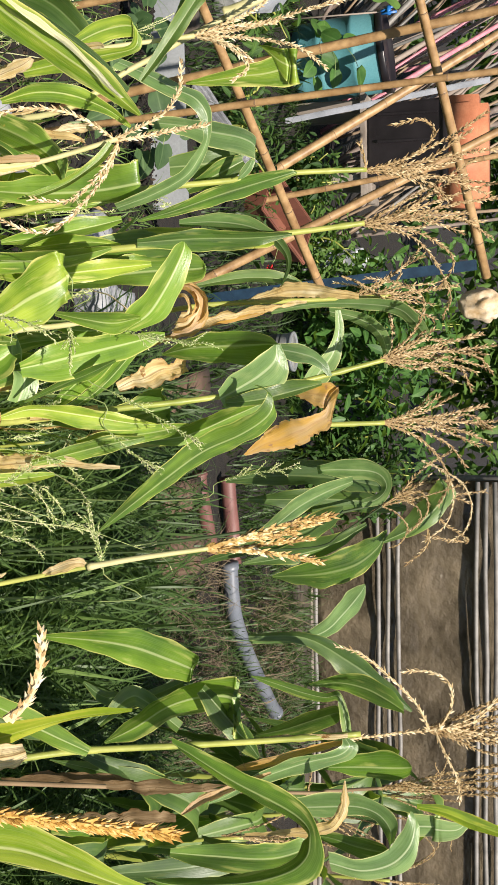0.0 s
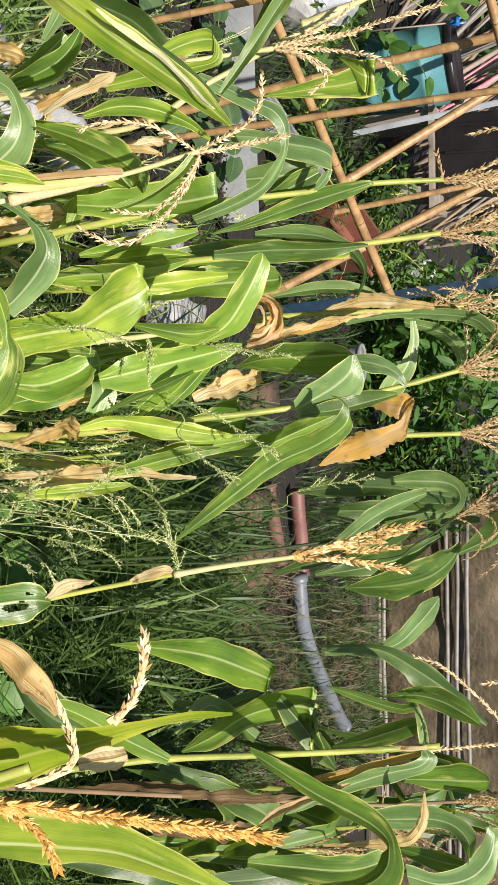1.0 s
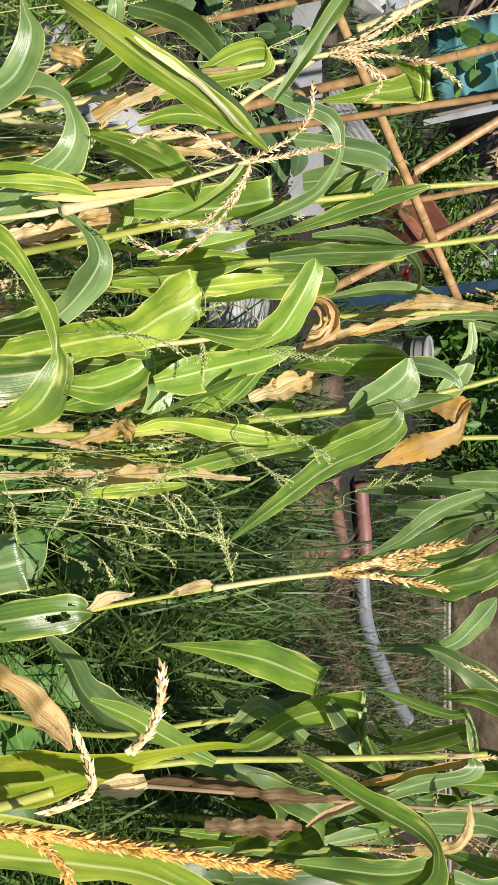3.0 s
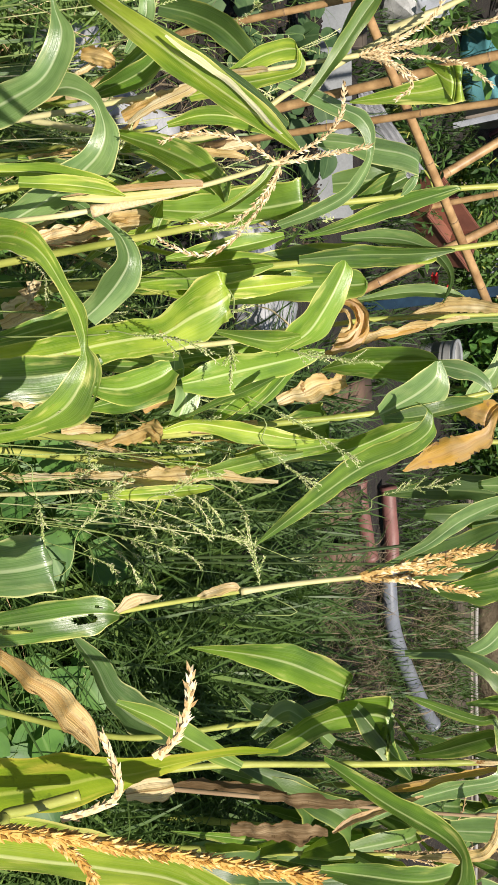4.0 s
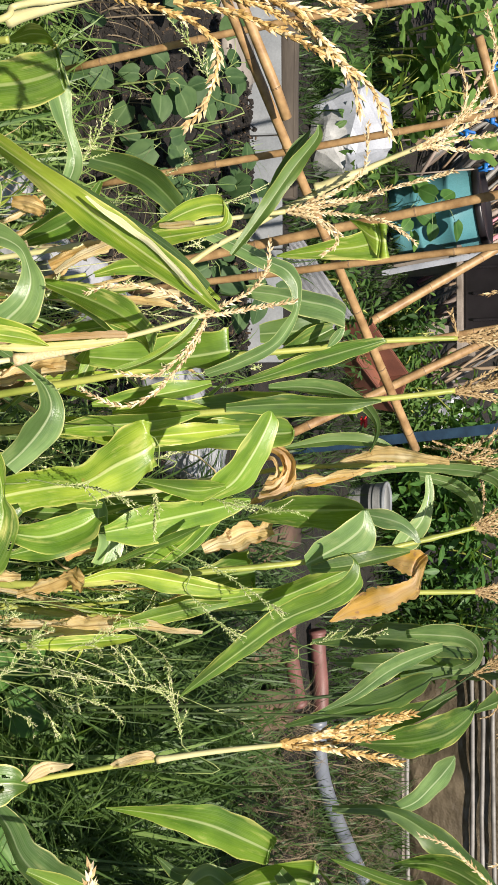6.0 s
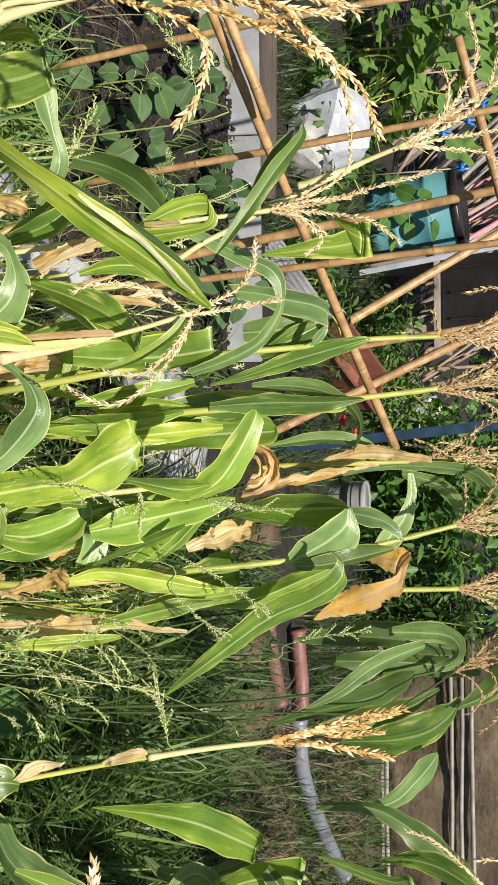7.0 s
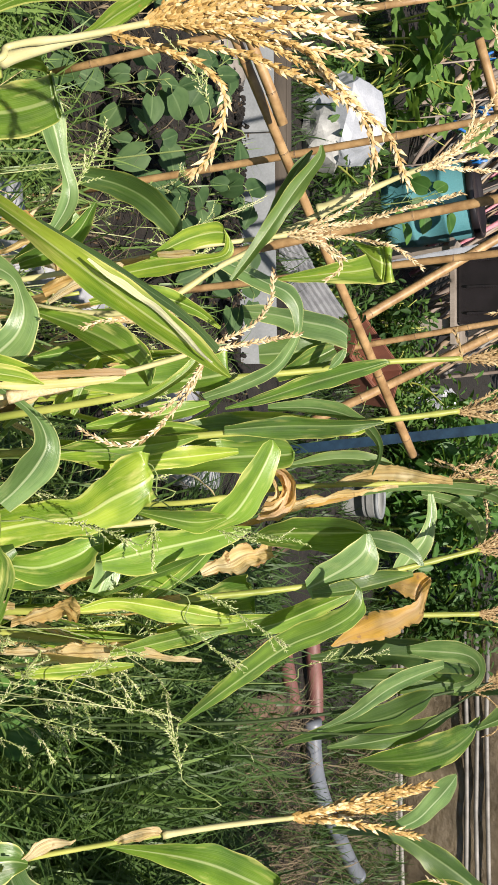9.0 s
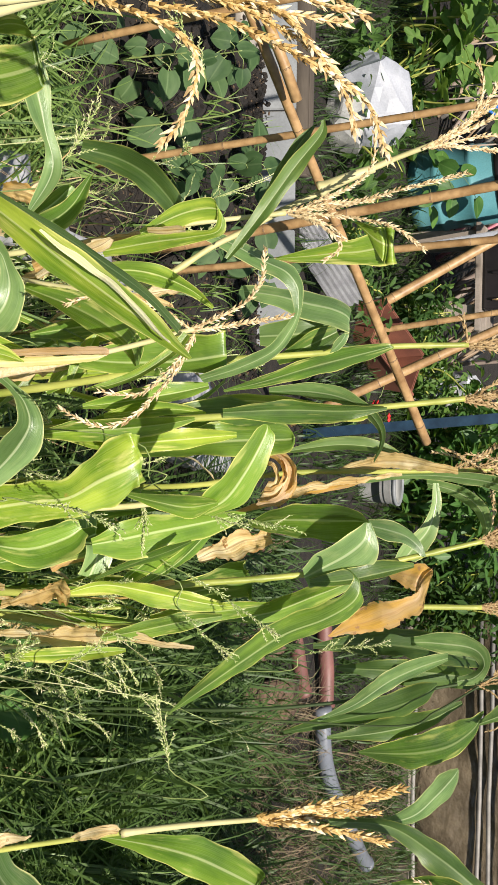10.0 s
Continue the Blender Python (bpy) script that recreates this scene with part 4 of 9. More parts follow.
def clip(at, seed):
    ob = thing("plant_clip", at, "bright blue plastic clip on a climbing plant", "clip", "blue clips")
    rnd = random.Random(seed)
    m = Euler((0, rnd.uniform(-0.5, 0.5), rnd.uniform(-0.6, 0.6))).to_matrix().to_4x4()
    for s in (-1, 1):
        part("jaw", box_mesh(bmesh.new(), (0.013, 0.010, 0.075), m @ Matrix.Translation((s * 0.013, 0, 0)) @ Matrix.Rotation(s * 0.15, 4, "Y"), 0.003), M["bright_blue"], ob)
    part("spring", tube_mesh(bmesh.new(), [(-0.02, 0, 0.0), (0.02, 0, 0.0)], 0.011, 8), M["bright_blue"], ob)
    part("stake", tube_mesh(bmesh.new(), [(0, 0.015, 0.04), (0, 0.015, 0.27 - at[2] - 0.02)], 0.004, 6), M["cane"], ob)


def rag(a):
    """A wad of cloth knotted round the end of a pole, with loose folds hanging from it."""
    bm = bmesh.new()
    bmesh.ops.create_icosphere(bm, subdivisions=4, radius=1.0)
    for v in bm.verts:
        d = v.co.copy()
        turn = math.atan2(d.y, d.x)
        k = 0.86 + 0.13 * math.sin(turn * 7 + 3 * d.z) * (1 - abs(d.z)) + 0.3 * abs(noise.noise(d * 2.2))
        v.co = Vector((d.x * k * 0.048, d.y * k * 0.044, d.z * k * 0.056 - (0.02 if d.z < -0.4 else 0.0)))
    ob = part("cloth_rag", bm, M["cloth"])
    ob.location = a
    tagged(ob, "dirty white cloth rag wadded round the end of a bamboo pole", "rag")


def plank(at, size, turn, seed, label="worn brown wooden plank lying near plastic pipes", material="brown_wood"):
    """A worn board lying flat, its edges chipped."""
    bm = box_mesh(bmesh.new(), size, Matrix.Identity(4), 0.004)
    bmesh.ops.subdivide_edges(bm, edges=bm.edges[:], cuts=3, use_grid_fill=True)
    for v in bm.verts:
        v.co += Vector([noise.noise(v.co * 9 + Vector((seed, i * 7, 0))) for i in range(3)]) * 0.006
    ob = part("plank", bm, M[material])
    ob.location = at
    ob.rotation_euler = (0.03, 0.02, turn)
    tagged(ob, label, "plank", "brown planks")


work_bench()
crate()
clay_tub()
tray()
bucket()
broad_plant("squash_shoot", (-1.22, 6.02, 0.27), 0.34, 0.13, 9, 0.11, "weed", 66, "young squash shoot with lobed leaves before a drum", "vine")
plank((0.655, 4.0, 0.30), (0.12, 0.62, 0.03), -0.05, 1)
plank((0.87, 4.12, 0.30), (0.14, 0.5, 0.03), -0.12, 2)
plank((0.30, 4.1, 0.30), (0.10, 0.7, 0.03), 0.1, 3)
plank((1.55, 6.17, 0.285), (1.00, 0.30, 0.03), 0.03, 5, "dark weathered plank lying along the film house", "dark_wood")
plank((2.60, 6.20, 0.285), (1.00, 0.26, 0.03), -0.02, 6, "dark weathered plank lying along the film house", "dark_wood")
plank((-1.30, 4.085, 0.335), (0.80, 0.05, 0.17), 0.02, 4, "weathered dark timber on edge behind white edging boards", "dark_wood")
strip((-0.93, 6.0, 0.28), (-1.06, 5.98, 1.26), 0.05, "bag", "long white metal strip leaning among canes")
flower_plant((-0.13, 4.78, 0.265), 4)
mesh_crate((-2.0, 7.6, 0.93))
cane_pile((-1.45, 7.0, 0.27), 110, 9)
for i, (x, y, z) in enumerate(((-1.55, 5.7, 0.86), (-1.62, 5.75, 0.92), (-1.50, 5.72, 0.74), (-1.85, 5.9, 0.84), (-1.38, 5.9, 0.80))):
    clip((x, y, z), i)
for i, (x, y) in enumerate(((-0.84, 2.80), (-0.87, 3.12), (-1.03, 3.10), (-0.76, 3.26), (-0.84, 3.68), (-1.02, 2.82), (-0.62, 3.42), (-0.55, 3.75), (-1.35, 3.2), (-1.2, 3.6), (-1.12, 3.42))):
    broad_plant("bean_plant", (x, y, ground_height(x, y)), 0.10 + 0.05 * (i % 3), 0.085, 9 - 2 * (i % 2), 0.074, "bean", 40 + i, "young bean plant with rounded dull green leaves on bare soil", "bean plant", True, "bean plants on the bed")
for i, (x, y) in enumerate(((0.30, 2.05), (0.40, 2.14), (0.24, 2.2), (0.84, 2.16), (0.90, 2.06), (0.31, 2.26), (0.78, 2.3), (-0.05, 2.2), (0.16, 2.1), (0.98, 2.25), (0.5, 2.32))):
    broad_plant("broad_weed", (x, y, ground_height(x, y)), 0.30, 0.10, 9, 0.10, "weed", 70 + i, "leafy weed with broad heart-shaped leaves among grass", "weed", True, "broad-leaved weeds")
foliage("squash_vine", (-2.0, 5.9), (0.6, 0.5, 0.5), 95, 0.17, "squash", 81, "climbing squash vine with broad lobed leaves", "vine", lobed=True)
foliage("squash_vine", (-1.62, 5.7), (0.28, 0.25, 0.26), 22, 0.15, "squash", 82, "squash vine with broad leaves beside a drum", "vine", lobed=True)
foliage("leafy_bush", (-2.9, 6.6), (0.8, 0.6, 0.6), 1700, 0.07, "shrub", 83, "dark leafy bush at the back of the yard", "bush")
foliage("leafy_bush", (0.3, 5.95), (0.45, 0.35, 0.45), 1200, 0.085, "weed", 84, "leafy green bush before the film house", "bush")
foliage("leafy_bush", (0.0, 6.4), (0.5, 0.4, 0.5), 1300, 0.080, "weed", 85, "leafy green bush beyond a blue post", "bush")
foliage("leafy_bush", (0.75, 6.0), (0.35, 0.25, 0.42), 1600, 0.058, "shrub", 86, "leafy green bush at the corner of the film house", "bush")
foliage("leafy_bush", (-0.4, 5.9), (0.35, 0.3, 0.22), 900, 0.05, "shrub", 87, "low bright green bush behind a clay trough", "bush")
foliage("leafy_bush", (-1.35, 4.9), (0.4, 0.3, 0.16), 350, 0.07, "shrub", 88, "low dark bush behind the white edging boards", "bush")
foliage("leafy_bush", (-0.75, 4.9), (0.4, 0.4, 0.12), 350, 0.05, "shrub", 89, "low feathery green weeds in the yard", "weed")
foliage("leafy_bush", (-0.62, 5.7), (0.22, 0.2, 0.2), 500, 0.05, "shrub", 95, "low green weeds before a timber stand", "weed")
for i, x in enumerate((-8.5, -6.6, -4.8, -3.0, -1.3, 0.4, 2.0)):
    foliage("hedge_bush", (x, 10.2 + 0.5 * (i % 2)), (1.1, 0.6, 1.15), 1500, 0.17, "shrub", 90 + i, "tall dark hedge bush behind the yard", "hedge")
rag(RAG_AT)
for i, (x, y) in enumerate([(1.3, 2.8), (1.5, 3.05), (1.25, 2.5), (1.45, 2.6), (1.35, 3.3), (1.6, 2.8)]):
    wild_corn(x, y, 1.05 - ground_height(x, y) * 0.6 + 0.1 * math.sin(i * 2.3), 100 + i)


def low_corn(x, y, seed, leaves=8):
    """A young or starved plant in the thick of the row: a thin stalk and narrow leaves that rise steeply."""
    rnd = random.Random(seed)
    plant = corn_plant((x, y, ground_height(x, y)), "thin corn plant with narrow steep leaves among taller corn")
    h = rnd.uniform(0.5, 0.72)
    stem(plant, [(0, 0, 0), (rnd.uniform(-0.02, 0.02), 0.01, h * 0.5), (rnd.uniform(-0.04, 0.04), 0.03, h)], 0.006, 0.003, M["stalk"])
    for i in range(leaves):
        a = rnd.uniform(0, 6.283)
        out, side = Vector((math.cos(a), math.sin(a) * 0.5, 0)), Vector((-math.sin(a), math.cos(a), 0))
        l, w, b = rnd.uniform(0.22, 0.42), rnd.uniform(0.006, 0.013), rnd.uniform(0.25, 0.85) * h
        reach, tw, droop = rnd.uniform(0.03, 0.14), rnd.uniform(-1.4, 1.4), rnd.uniform(0.0, 0.22)
        st = []
        for u, k in ((0.0, 0.5), (0.2, 0.9), (0.45, 1.0), (0.7, 0.85), (0.9, 0.45), (1.0, 0.05)):
            p = out * reach * u * (0.4 + u) + Vector((0, 0.03 * u, b + l * u - droop * max(0.0, u - 0.5) ** 2 * 2))
            sd = (side * math.cos(tw * u + 0.4) + Vector((0.3, -0.8, 0)) * math.sin(tw * u + 0.4)) * w * k
            st.append((*p, *sd))
        pick = rnd.random()
        mat = "dry" if pick < 0.22 else "lime" if pick < 0.55 else "leaf" if pick < 0.85 else "sky_sheen"
        blade("leaf", st, M[mat], plant, "narrow dry leaf" if mat == "dry" else "", seed=seed * 30 + i, steps=8 if mat == "dry" else 4, fold=rnd.uniform(0.2, 0.7), wave=0.3, crumple=0.006 if mat == "dry" else 0.0)


for i, (x, y) in enumerate(((-0.30, 2.02), (-0.16, 2.14), (-0.05, 2.26), (0.05, 2.12), (0.15, 2.26), (0.24, 2.14), (0.31, 2.28), (-0.24, 2.28), (-0.42, 2.10))):
    low_corn(x, y, 300 + i)


# ---- the corn that stands in front, plant by plant ----
plant = corn_plant((-0.444, 1.113, 0), "near corn plant with broad yellow-green leaves")
stem(plant, [(0, 0, 0), (0, 0.017, 0.466), (0, 0.031, 0.847), (-0.002, 0.046, 0.945), (-0.002, 0.049, 0.984)], 0.0068, 0.0042, M["stalk"], 0.16, "stalk")
blade("leaf", [(0.082, -0.243, 0.9875, -0.001, 0.003, -0.0175), (0.1175, -0.23, 1.032, -0.0005, 0.003, -0.018), (0.1585, -0.217, 1.0895, -0.0015, 0.003, -0.0155), (0.177, -0.204, 1.111, -0.002, 0.004, -0.018), (0.195, -0.191, 1.1335, -0.003, 0.004, -0.0195), (0.222, -0.178, 1.1685, 0.003, 0.004, -0.0165), (0.2485, -0.165, 1.202, 0.0055, 0.004, -0.015), (0.271, -0.152, 1.232, 0.004, 0.004, -0.015), (0.29, -0.139, 1.2575, 0.005, 0.003, -0.0105), (0.307, -0.126, 1.2745, 0.002, 0.002, -0.0065), (0.3155, -0.113, 1.2815, 0.0005, 0.0, -0.0015)], M["lime"], plant, "", seed=400, fold=0.12, wave=0.12)
# folded-back half of that blade; its shade is put into the darker leaf colour
blade("leaf", [(0.193, -0.183, 1.1495, 0.004, -0.004, 0.0045), (0.2075, -0.1665, 1.167, 0.0055, -0.0045, 0.005), (0.226, -0.15, 1.1935, 0.006, -0.005, 0.0025), (0.247, -0.134, 1.2215, 0.005, -0.005, 0.0005), (0.268, -0.1175, 1.2465, 0.004, -0.0045, 0.0005), (0.293, -0.101, 1.2665, 0.003, -0.003, -0.0005)], M["deep"], plant, "", seed=401, fold=0.0, wave=0.12)
blade("leaf", [(0.2255, -0.186, 1.192, 0.0005, 0.0, -0.001), (0.237, -0.1805, 1.205, 0.001, 0.0005, -0.002), (0.245, -0.174, 1.2165, 0.002, 0.001, -0.0025), (0.2545, -0.1685, 1.2275, 0.0015, 0.0005, -0.0025), (0.262, -0.1625, 1.237, 0.001, 0.0015, -0.004), (0.2735, -0.1565, 1.248, 0.0005, 0.0005, -0.003), (0.2855, -0.151, 1.2585, 0.0005, 0.001, -0.0035), (0.2985, -0.145, 1.2685, -0.0005, 0.001, -0.0035), (0.305, -0.139, 1.2755, 0.0, 0.0, -0.0015)], M["bleached"], plant, "cream strip of dead leaf", seed=461, fold=0.12, wave=0.12, tear=0.3, steps=10)
blade("leaf", [(-0.013, 0.217, 0.67, 0.027, 0.005, -0.004), (-0.014, 0.2225, 0.7845, 0.028, 0.0055, -0.0035), (-0.0165, 0.228, 0.849, 0.0285, 0.006, -0.003), (-0.0195, 0.234, 0.894, 0.0305, 0.006, 0.0), (-0.0275, 0.2395, 0.9295, 0.0285, 0.0055, 0.0025), (-0.037, 0.245, 0.94, 0.024, 0.005, 0.004), (-0.0495, 0.25, 0.9355, 0.0205, 0.004, 0.0035), (-0.0765, 0.256, 0.9255, 0.0135, 0.003, 0.0055), (-0.0875, 0.2615, 0.8945, 0.0115, 0.0025, 0.0025), (-0.0855, 0.267, 0.8605, 0.0035, 0.001, 0.0015)], M["lime"], plant, "", seed=436, fold=0.1, wave=0.12)
blade("leaf", [(-0.027, 0.267, 0.9235, -0.022, 0.011, 0.0075), (0.005, 0.275, 0.9295, -0.018, 0.009, 0.0065), (0.0375, 0.283, 0.9335, -0.0135, 0.006, 0.0025), (0.0665, 0.291, 0.9375, -0.0005, 0.005, 0.0085), (0.0875, 0.299, 0.927, 0.0025, 0.005, 0.009), (0.1175, 0.307, 0.8995, 0.0015, 0.002, 0.0025)], M["sky_sheen"], plant, "", seed=437, fold=0.3, wave=0.12)
blade("leaf", [(0.0065, -0.053, 0.8595, 0.0025, 0.0, -0.0005), (-0.0125, -0.051, 0.9575, 0.0035, 0.001, -0.0005), (-0.024, -0.049, 1.015, 0.004, 0.001, 0.0), (-0.0375, -0.047, 1.0615, 0.0065, 0.001, 0.0005), (-0.0405, -0.045, 1.1175, 0.0115, 0.002, 0.0015), (-0.039, -0.043, 1.163, 0.014, 0.003, -0.001), (-0.034, -0.041, 1.1905, 0.01, 0.002, 0.0015), (-0.03, -0.039, 1.185, 0.008, 0.002, 0.001), (-0.015, -0.037, 1.1495, 0.009, 0.002, 0.0025), (-0.004, -0.035, 1.1265, 0.005, 0.001, 0.0025), (0.002, -0.033, 1.101, 0.001, 0.0, 0.0)], M["lime"], plant, "", seed=438, fold=0.15, wave=0.12)

plant = corn_plant((-0.39, 0.978, 0), "near corn plant with a large golden tassel")
stem(plant, [(0, 0, 0), (-0.005, 0.012, 0.561), (-0.01, 0.023, 1.02), (-0.032, 0.042, 1.075), (-0.04, 0.061, 1.129), (-0.052, 0.082, 1.188)], 0.0048, 0.0031, M["pale_stalk"], 0.16, "stalk")
tassel(plant, [[(-0.05, 0.081, 1.184), (-0.064, 0.1, 1.238), (-0.074, 0.123, 1.301), (-0.089, 0.146, 1.365), (-0.099, 0.162, 1.41)], [(-0.052, 0.082, 1.188), (-0.079, 0.105, 1.251), (-0.095, 0.12, 1.322), (-0.109, 0.136, 1.367)], [(-0.054, 0.086, 1.197), (-0.049, 0.099, 1.264), (-0.042, 0.12, 1.322), (-0.045, 0.132, 1.358)], [(-0.052, 0.084, 1.193), (-0.044, 0.097, 1.259), (-0.025, 0.107, 1.316), (0.008, 0.118, 1.348), (0.041, 0.126, 1.37), (0.069, 0.128, 1.378)], [(-0.054, 0.086, 1.197), (-0.037, 0.1, 1.269), (-0.013, 0.118, 1.318), (0.01, 0.129, 1.35), (0.039, 0.137, 1.372)], [(-0.044, 0.071, 1.156), (-0.027, 0.075, 1.197), (-0.013, 0.088, 1.233), (0.015, 0.095, 1.253), (0.058, 0.091, 1.244), (0.083, 0.085, 1.227)], [(-0.059, 0.087, 1.202), (-0.074, 0.1, 1.238), (-0.096, 0.116, 1.283), (-0.113, 0.129, 1.319)], [(-0.057, 0.089, 1.206), (-0.066, 0.104, 1.277), (-0.064, 0.123, 1.331), (-0.061, 0.136, 1.367)], [(-0.054, 0.081, 1.184), (-0.083, 0.094, 1.22), (-0.108, 0.108, 1.26)], [(-0.056, 0.086, 1.197), (-0.059, 0.11, 1.265), (-0.084, 0.123, 1.301), (-0.098, 0.136, 1.338)], [(-0.064, 0.094, 1.22), (-0.056, 0.107, 1.286), (-0.049, 0.126, 1.34), (-0.023, 0.141, 1.383)], [(-0.032, 0.081, 1.215), (-0.021, 0.094, 1.266), (0.001, 0.107, 1.316), (0.027, 0.122, 1.361), (0.05, 0.132, 1.388), (0.093, 0.137, 1.404)], [(-0.064, 0.097, 1.229), (-0.075, 0.113, 1.304), (-0.071, 0.139, 1.376), (-0.081, 0.164, 1.448)], [(-0.057, 0.096, 1.227), (-0.061, 0.104, 1.277), (-0.037, 0.126, 1.34), (-0.028, 0.136, 1.368)], [(-0.056, 0.088, 1.205), (-0.06, 0.098, 1.234), (-0.065, 0.104, 1.264), (-0.069, 0.106, 1.291)], [(-0.058, 0.092, 1.214), (-0.075, 0.105, 1.251), (-0.087, 0.109, 1.291), (-0.102, 0.131, 1.32)], [(-0.053, 0.084, 1.193), (-0.043, 0.11, 1.251), (-0.027, 0.115, 1.316), (-0.021, 0.145, 1.364)], [(-0.051, 0.082, 1.187), (-0.085, 0.097, 1.225), (-0.124, 0.102, 1.265), (-0.163, 0.105, 1.297)], [(-0.053, 0.085, 1.194), (-0.067, 0.101, 1.233), (-0.086, 0.112, 1.272), (-0.107, 0.124, 1.304)], [(-0.055, 0.088, 1.203), (-0.068, 0.111, 1.258), (-0.093, 0.14, 1.31), (-0.115, 0.143, 1.358)]], 0.0118, M["golden"], 2.1, 2, "large golden-brown dry tassel", 0.002, 0.42, M["gold"])
stem(plant, [(-0.025, 0.056, 1.056), (-0.038, 0.066, 1.111), (-0.05, 0.082, 1.157)], 0.0064, 0.0029, M["pale_stalk"], 0.4, "sheath")
blade("leaf", [(-0.096, 0.063, 1.012, -0.002, -0.001, 0), (-0.099, 0.069, 1.031, -0.003, -0.001, -0.001), (-0.111, 0.078, 1.054, -0.003, -0.001, -0.001)], M["dry"], plant, "", seed=23, fold=-0.42, crumple=0.012, steps=12, wave=0.5, tear=0.6)

plant = corn_plant((-0.243, 1.609, 0), "corn plant with looping leaves and a straw tassel")
stem(plant, [(0, 0, 0), (-0.038, 0.029, 0.394), (-0.068, 0.053, 0.717), (-0.09, 0.096, 0.838), (-0.115, 0.14, 0.958), (-0.134, 0.189, 1.091)], 0.0060, 0.0034, M["pale_stalk"], 0.16, "stalk")
tassel(plant, [[(-0.134, 0.186, 1.082), (-0.141, 0.205, 1.135), (-0.147, 0.212, 1.185), (-0.167, 0.226, 1.251), (-0.188, 0.246, 1.337)], [(-0.135, 0.193, 1.103), (-0.13, 0.201, 1.153), (-0.123, 0.208, 1.204), (-0.11, 0.213, 1.246), (-0.083, 0.226, 1.281)], [(-0.132, 0.19, 1.095), (-0.125, 0.192, 1.129), (-0.113, 0.202, 1.157), (-0.096, 0.208, 1.173)], [(-0.135, 0.189, 1.091), (-0.147, 0.201, 1.153), (-0.152, 0.221, 1.209)], [(-0.132, 0.193, 1.103), (-0.112, 0.188, 1.148), (-0.086, 0.197, 1.172), (-0.065, 0.189, 1.15)], [(-0.145, 0.199, 1.119), (-0.171, 0.219, 1.175), (-0.203, 0.23, 1.205), (-0.269, 0.231, 1.209)]], 0.0100, M["tassel"], 1.7, 3, "straw-coloured tassel with spread branches", 0.0016, 0.45)
blade("leaf", [(-0.065, 0.142, 1.021, -0.002, -0.001, -0.003), (-0.128, 0.158, 1.065, -0.006, -0.003, -0.008), (-0.196, 0.183, 1.105, -0.007, -0.004, -0.009), (-0.244, 0.205, 1.135, -0.003, -0.003, -0.006), (-0.265, 0.206, 1.139, 0, -0.001, -0.002)], M["deep"], plant, "", seed=31, fold=0.6)
blade("leaf", [(-0.085, 0.167, 1.03, -0.002, -0.002, -0.003), (-0.154, 0.181, 1.07, -0.005, -0.005, -0.008), (-0.225, 0.202, 1.1, -0.005, -0.004, -0.007), (-0.262, 0.221, 1.121, -0.001, -0.001, -0.001)], M["deep"], plant, "", seed=32, fold=0.6)
blade("leaf", [(-0.0615, 0.011, 0.893, 0.0075, 0.003, 0.001), (-0.0705, 0.0085, 0.9665, 0.0125, 0.0055, 0.0025), (-0.0755, 0.006, 1.022, 0.0075, 0.003, 0.003), (-0.0815, 0.0035, 1.0615, 0.0045, 0.0025, 0.0055), (-0.1025, 0.001, 1.067, 0.0075, 0.003, 0.004), (-0.11, -0.0015, 1.056, 0.014, 0.0055, 0.002), (-0.107, -0.004, 1.028, 0.014, 0.006, 0.0), (-0.0985, -0.0065, 1.0005, 0.0125, 0.0055, 0.0005), (-0.0805, -0.009, 0.959, 0.0035, 0.002, 0.001)], M["lime"], plant, "", seed=403, fold=0.2, wave=0.12)
blade("leaf", [(-0.027, -0.014, 0.8085, 0.003, 0.001, 0.0025), (-0.0435, -0.013, 0.839, 0.0045, 0.002, 0.005), (-0.056, -0.0115, 0.8705, 0.008, 0.0025, 0.0045), (-0.0665, -0.01, 0.9005, 0.0085, 0.003, 0.0075), (-0.075, -0.009, 0.9165, 0.003, 0.001, 0.0025)], M["dry"], plant, "dry torn leaf", seed=462, fold=0.2, crumple=0.003, steps=10, tear=0.3)
blade("leaf", [(-0.0805, -0.029, 0.9765, 0.0035, 0.001, 0.0005), (-0.079, -0.0305, 0.9995, 0.005, 0.0015, 0.0005), (-0.0795, -0.0325, 1.023, 0.0045, 0.0015, 0.001), (-0.078, -0.034, 1.032, 0.002, 0.001, 0.0)], M["dry"], plant, "dry torn leaf", seed=463, fold=0.2, crumple=0.002, steps=8, tear=0.2)
blade("leaf", [(-0.08, 0.261, 1.054, 0.002, 0.0, 0.0), (-0.0815, 0.26, 1.0955, 0.0085, 0.002, -0.0005), (-0.0845, 0.2595, 1.1425, 0.0145, 0.0035, -0.0005), (-0.086, 0.259, 1.183, 0.02, 0.005, 0.002), (-0.0935, 0.2585, 1.224, 0.0265, 0.0065, 0.0), (-0.0945, 0.258, 1.2245, 0.0265, 0.007, -0.0005), (-0.104, 0.257, 1.208, 0.022, 0.006, 0.006), (-0.1175, 0.2565, 1.1895, 0.0095, 0.0025, 0.0045), (-0.1285, 0.256, 1.1735, 0.0005, 0.0, 0.0005)], M["lime"], plant, "", seed=402, fold=0.05, wave=0.12)
blade("leaf", [(-0.05, 0.058, 0.762, -0.008, -0.002, -0.003), (-0.075, 0.076, 0.81, -0.014, -0.003, -0.004), (-0.088, 0.096, 0.866, -0.009, -0.001, -0.002), (-0.111, 0.131, 0.962, -0.003, -0.001, -0.001)], M["dry"], plant, "", seed=35, fold=-0.67, crumple=0.012, steps=12, wave=0.5, tear=0.6)
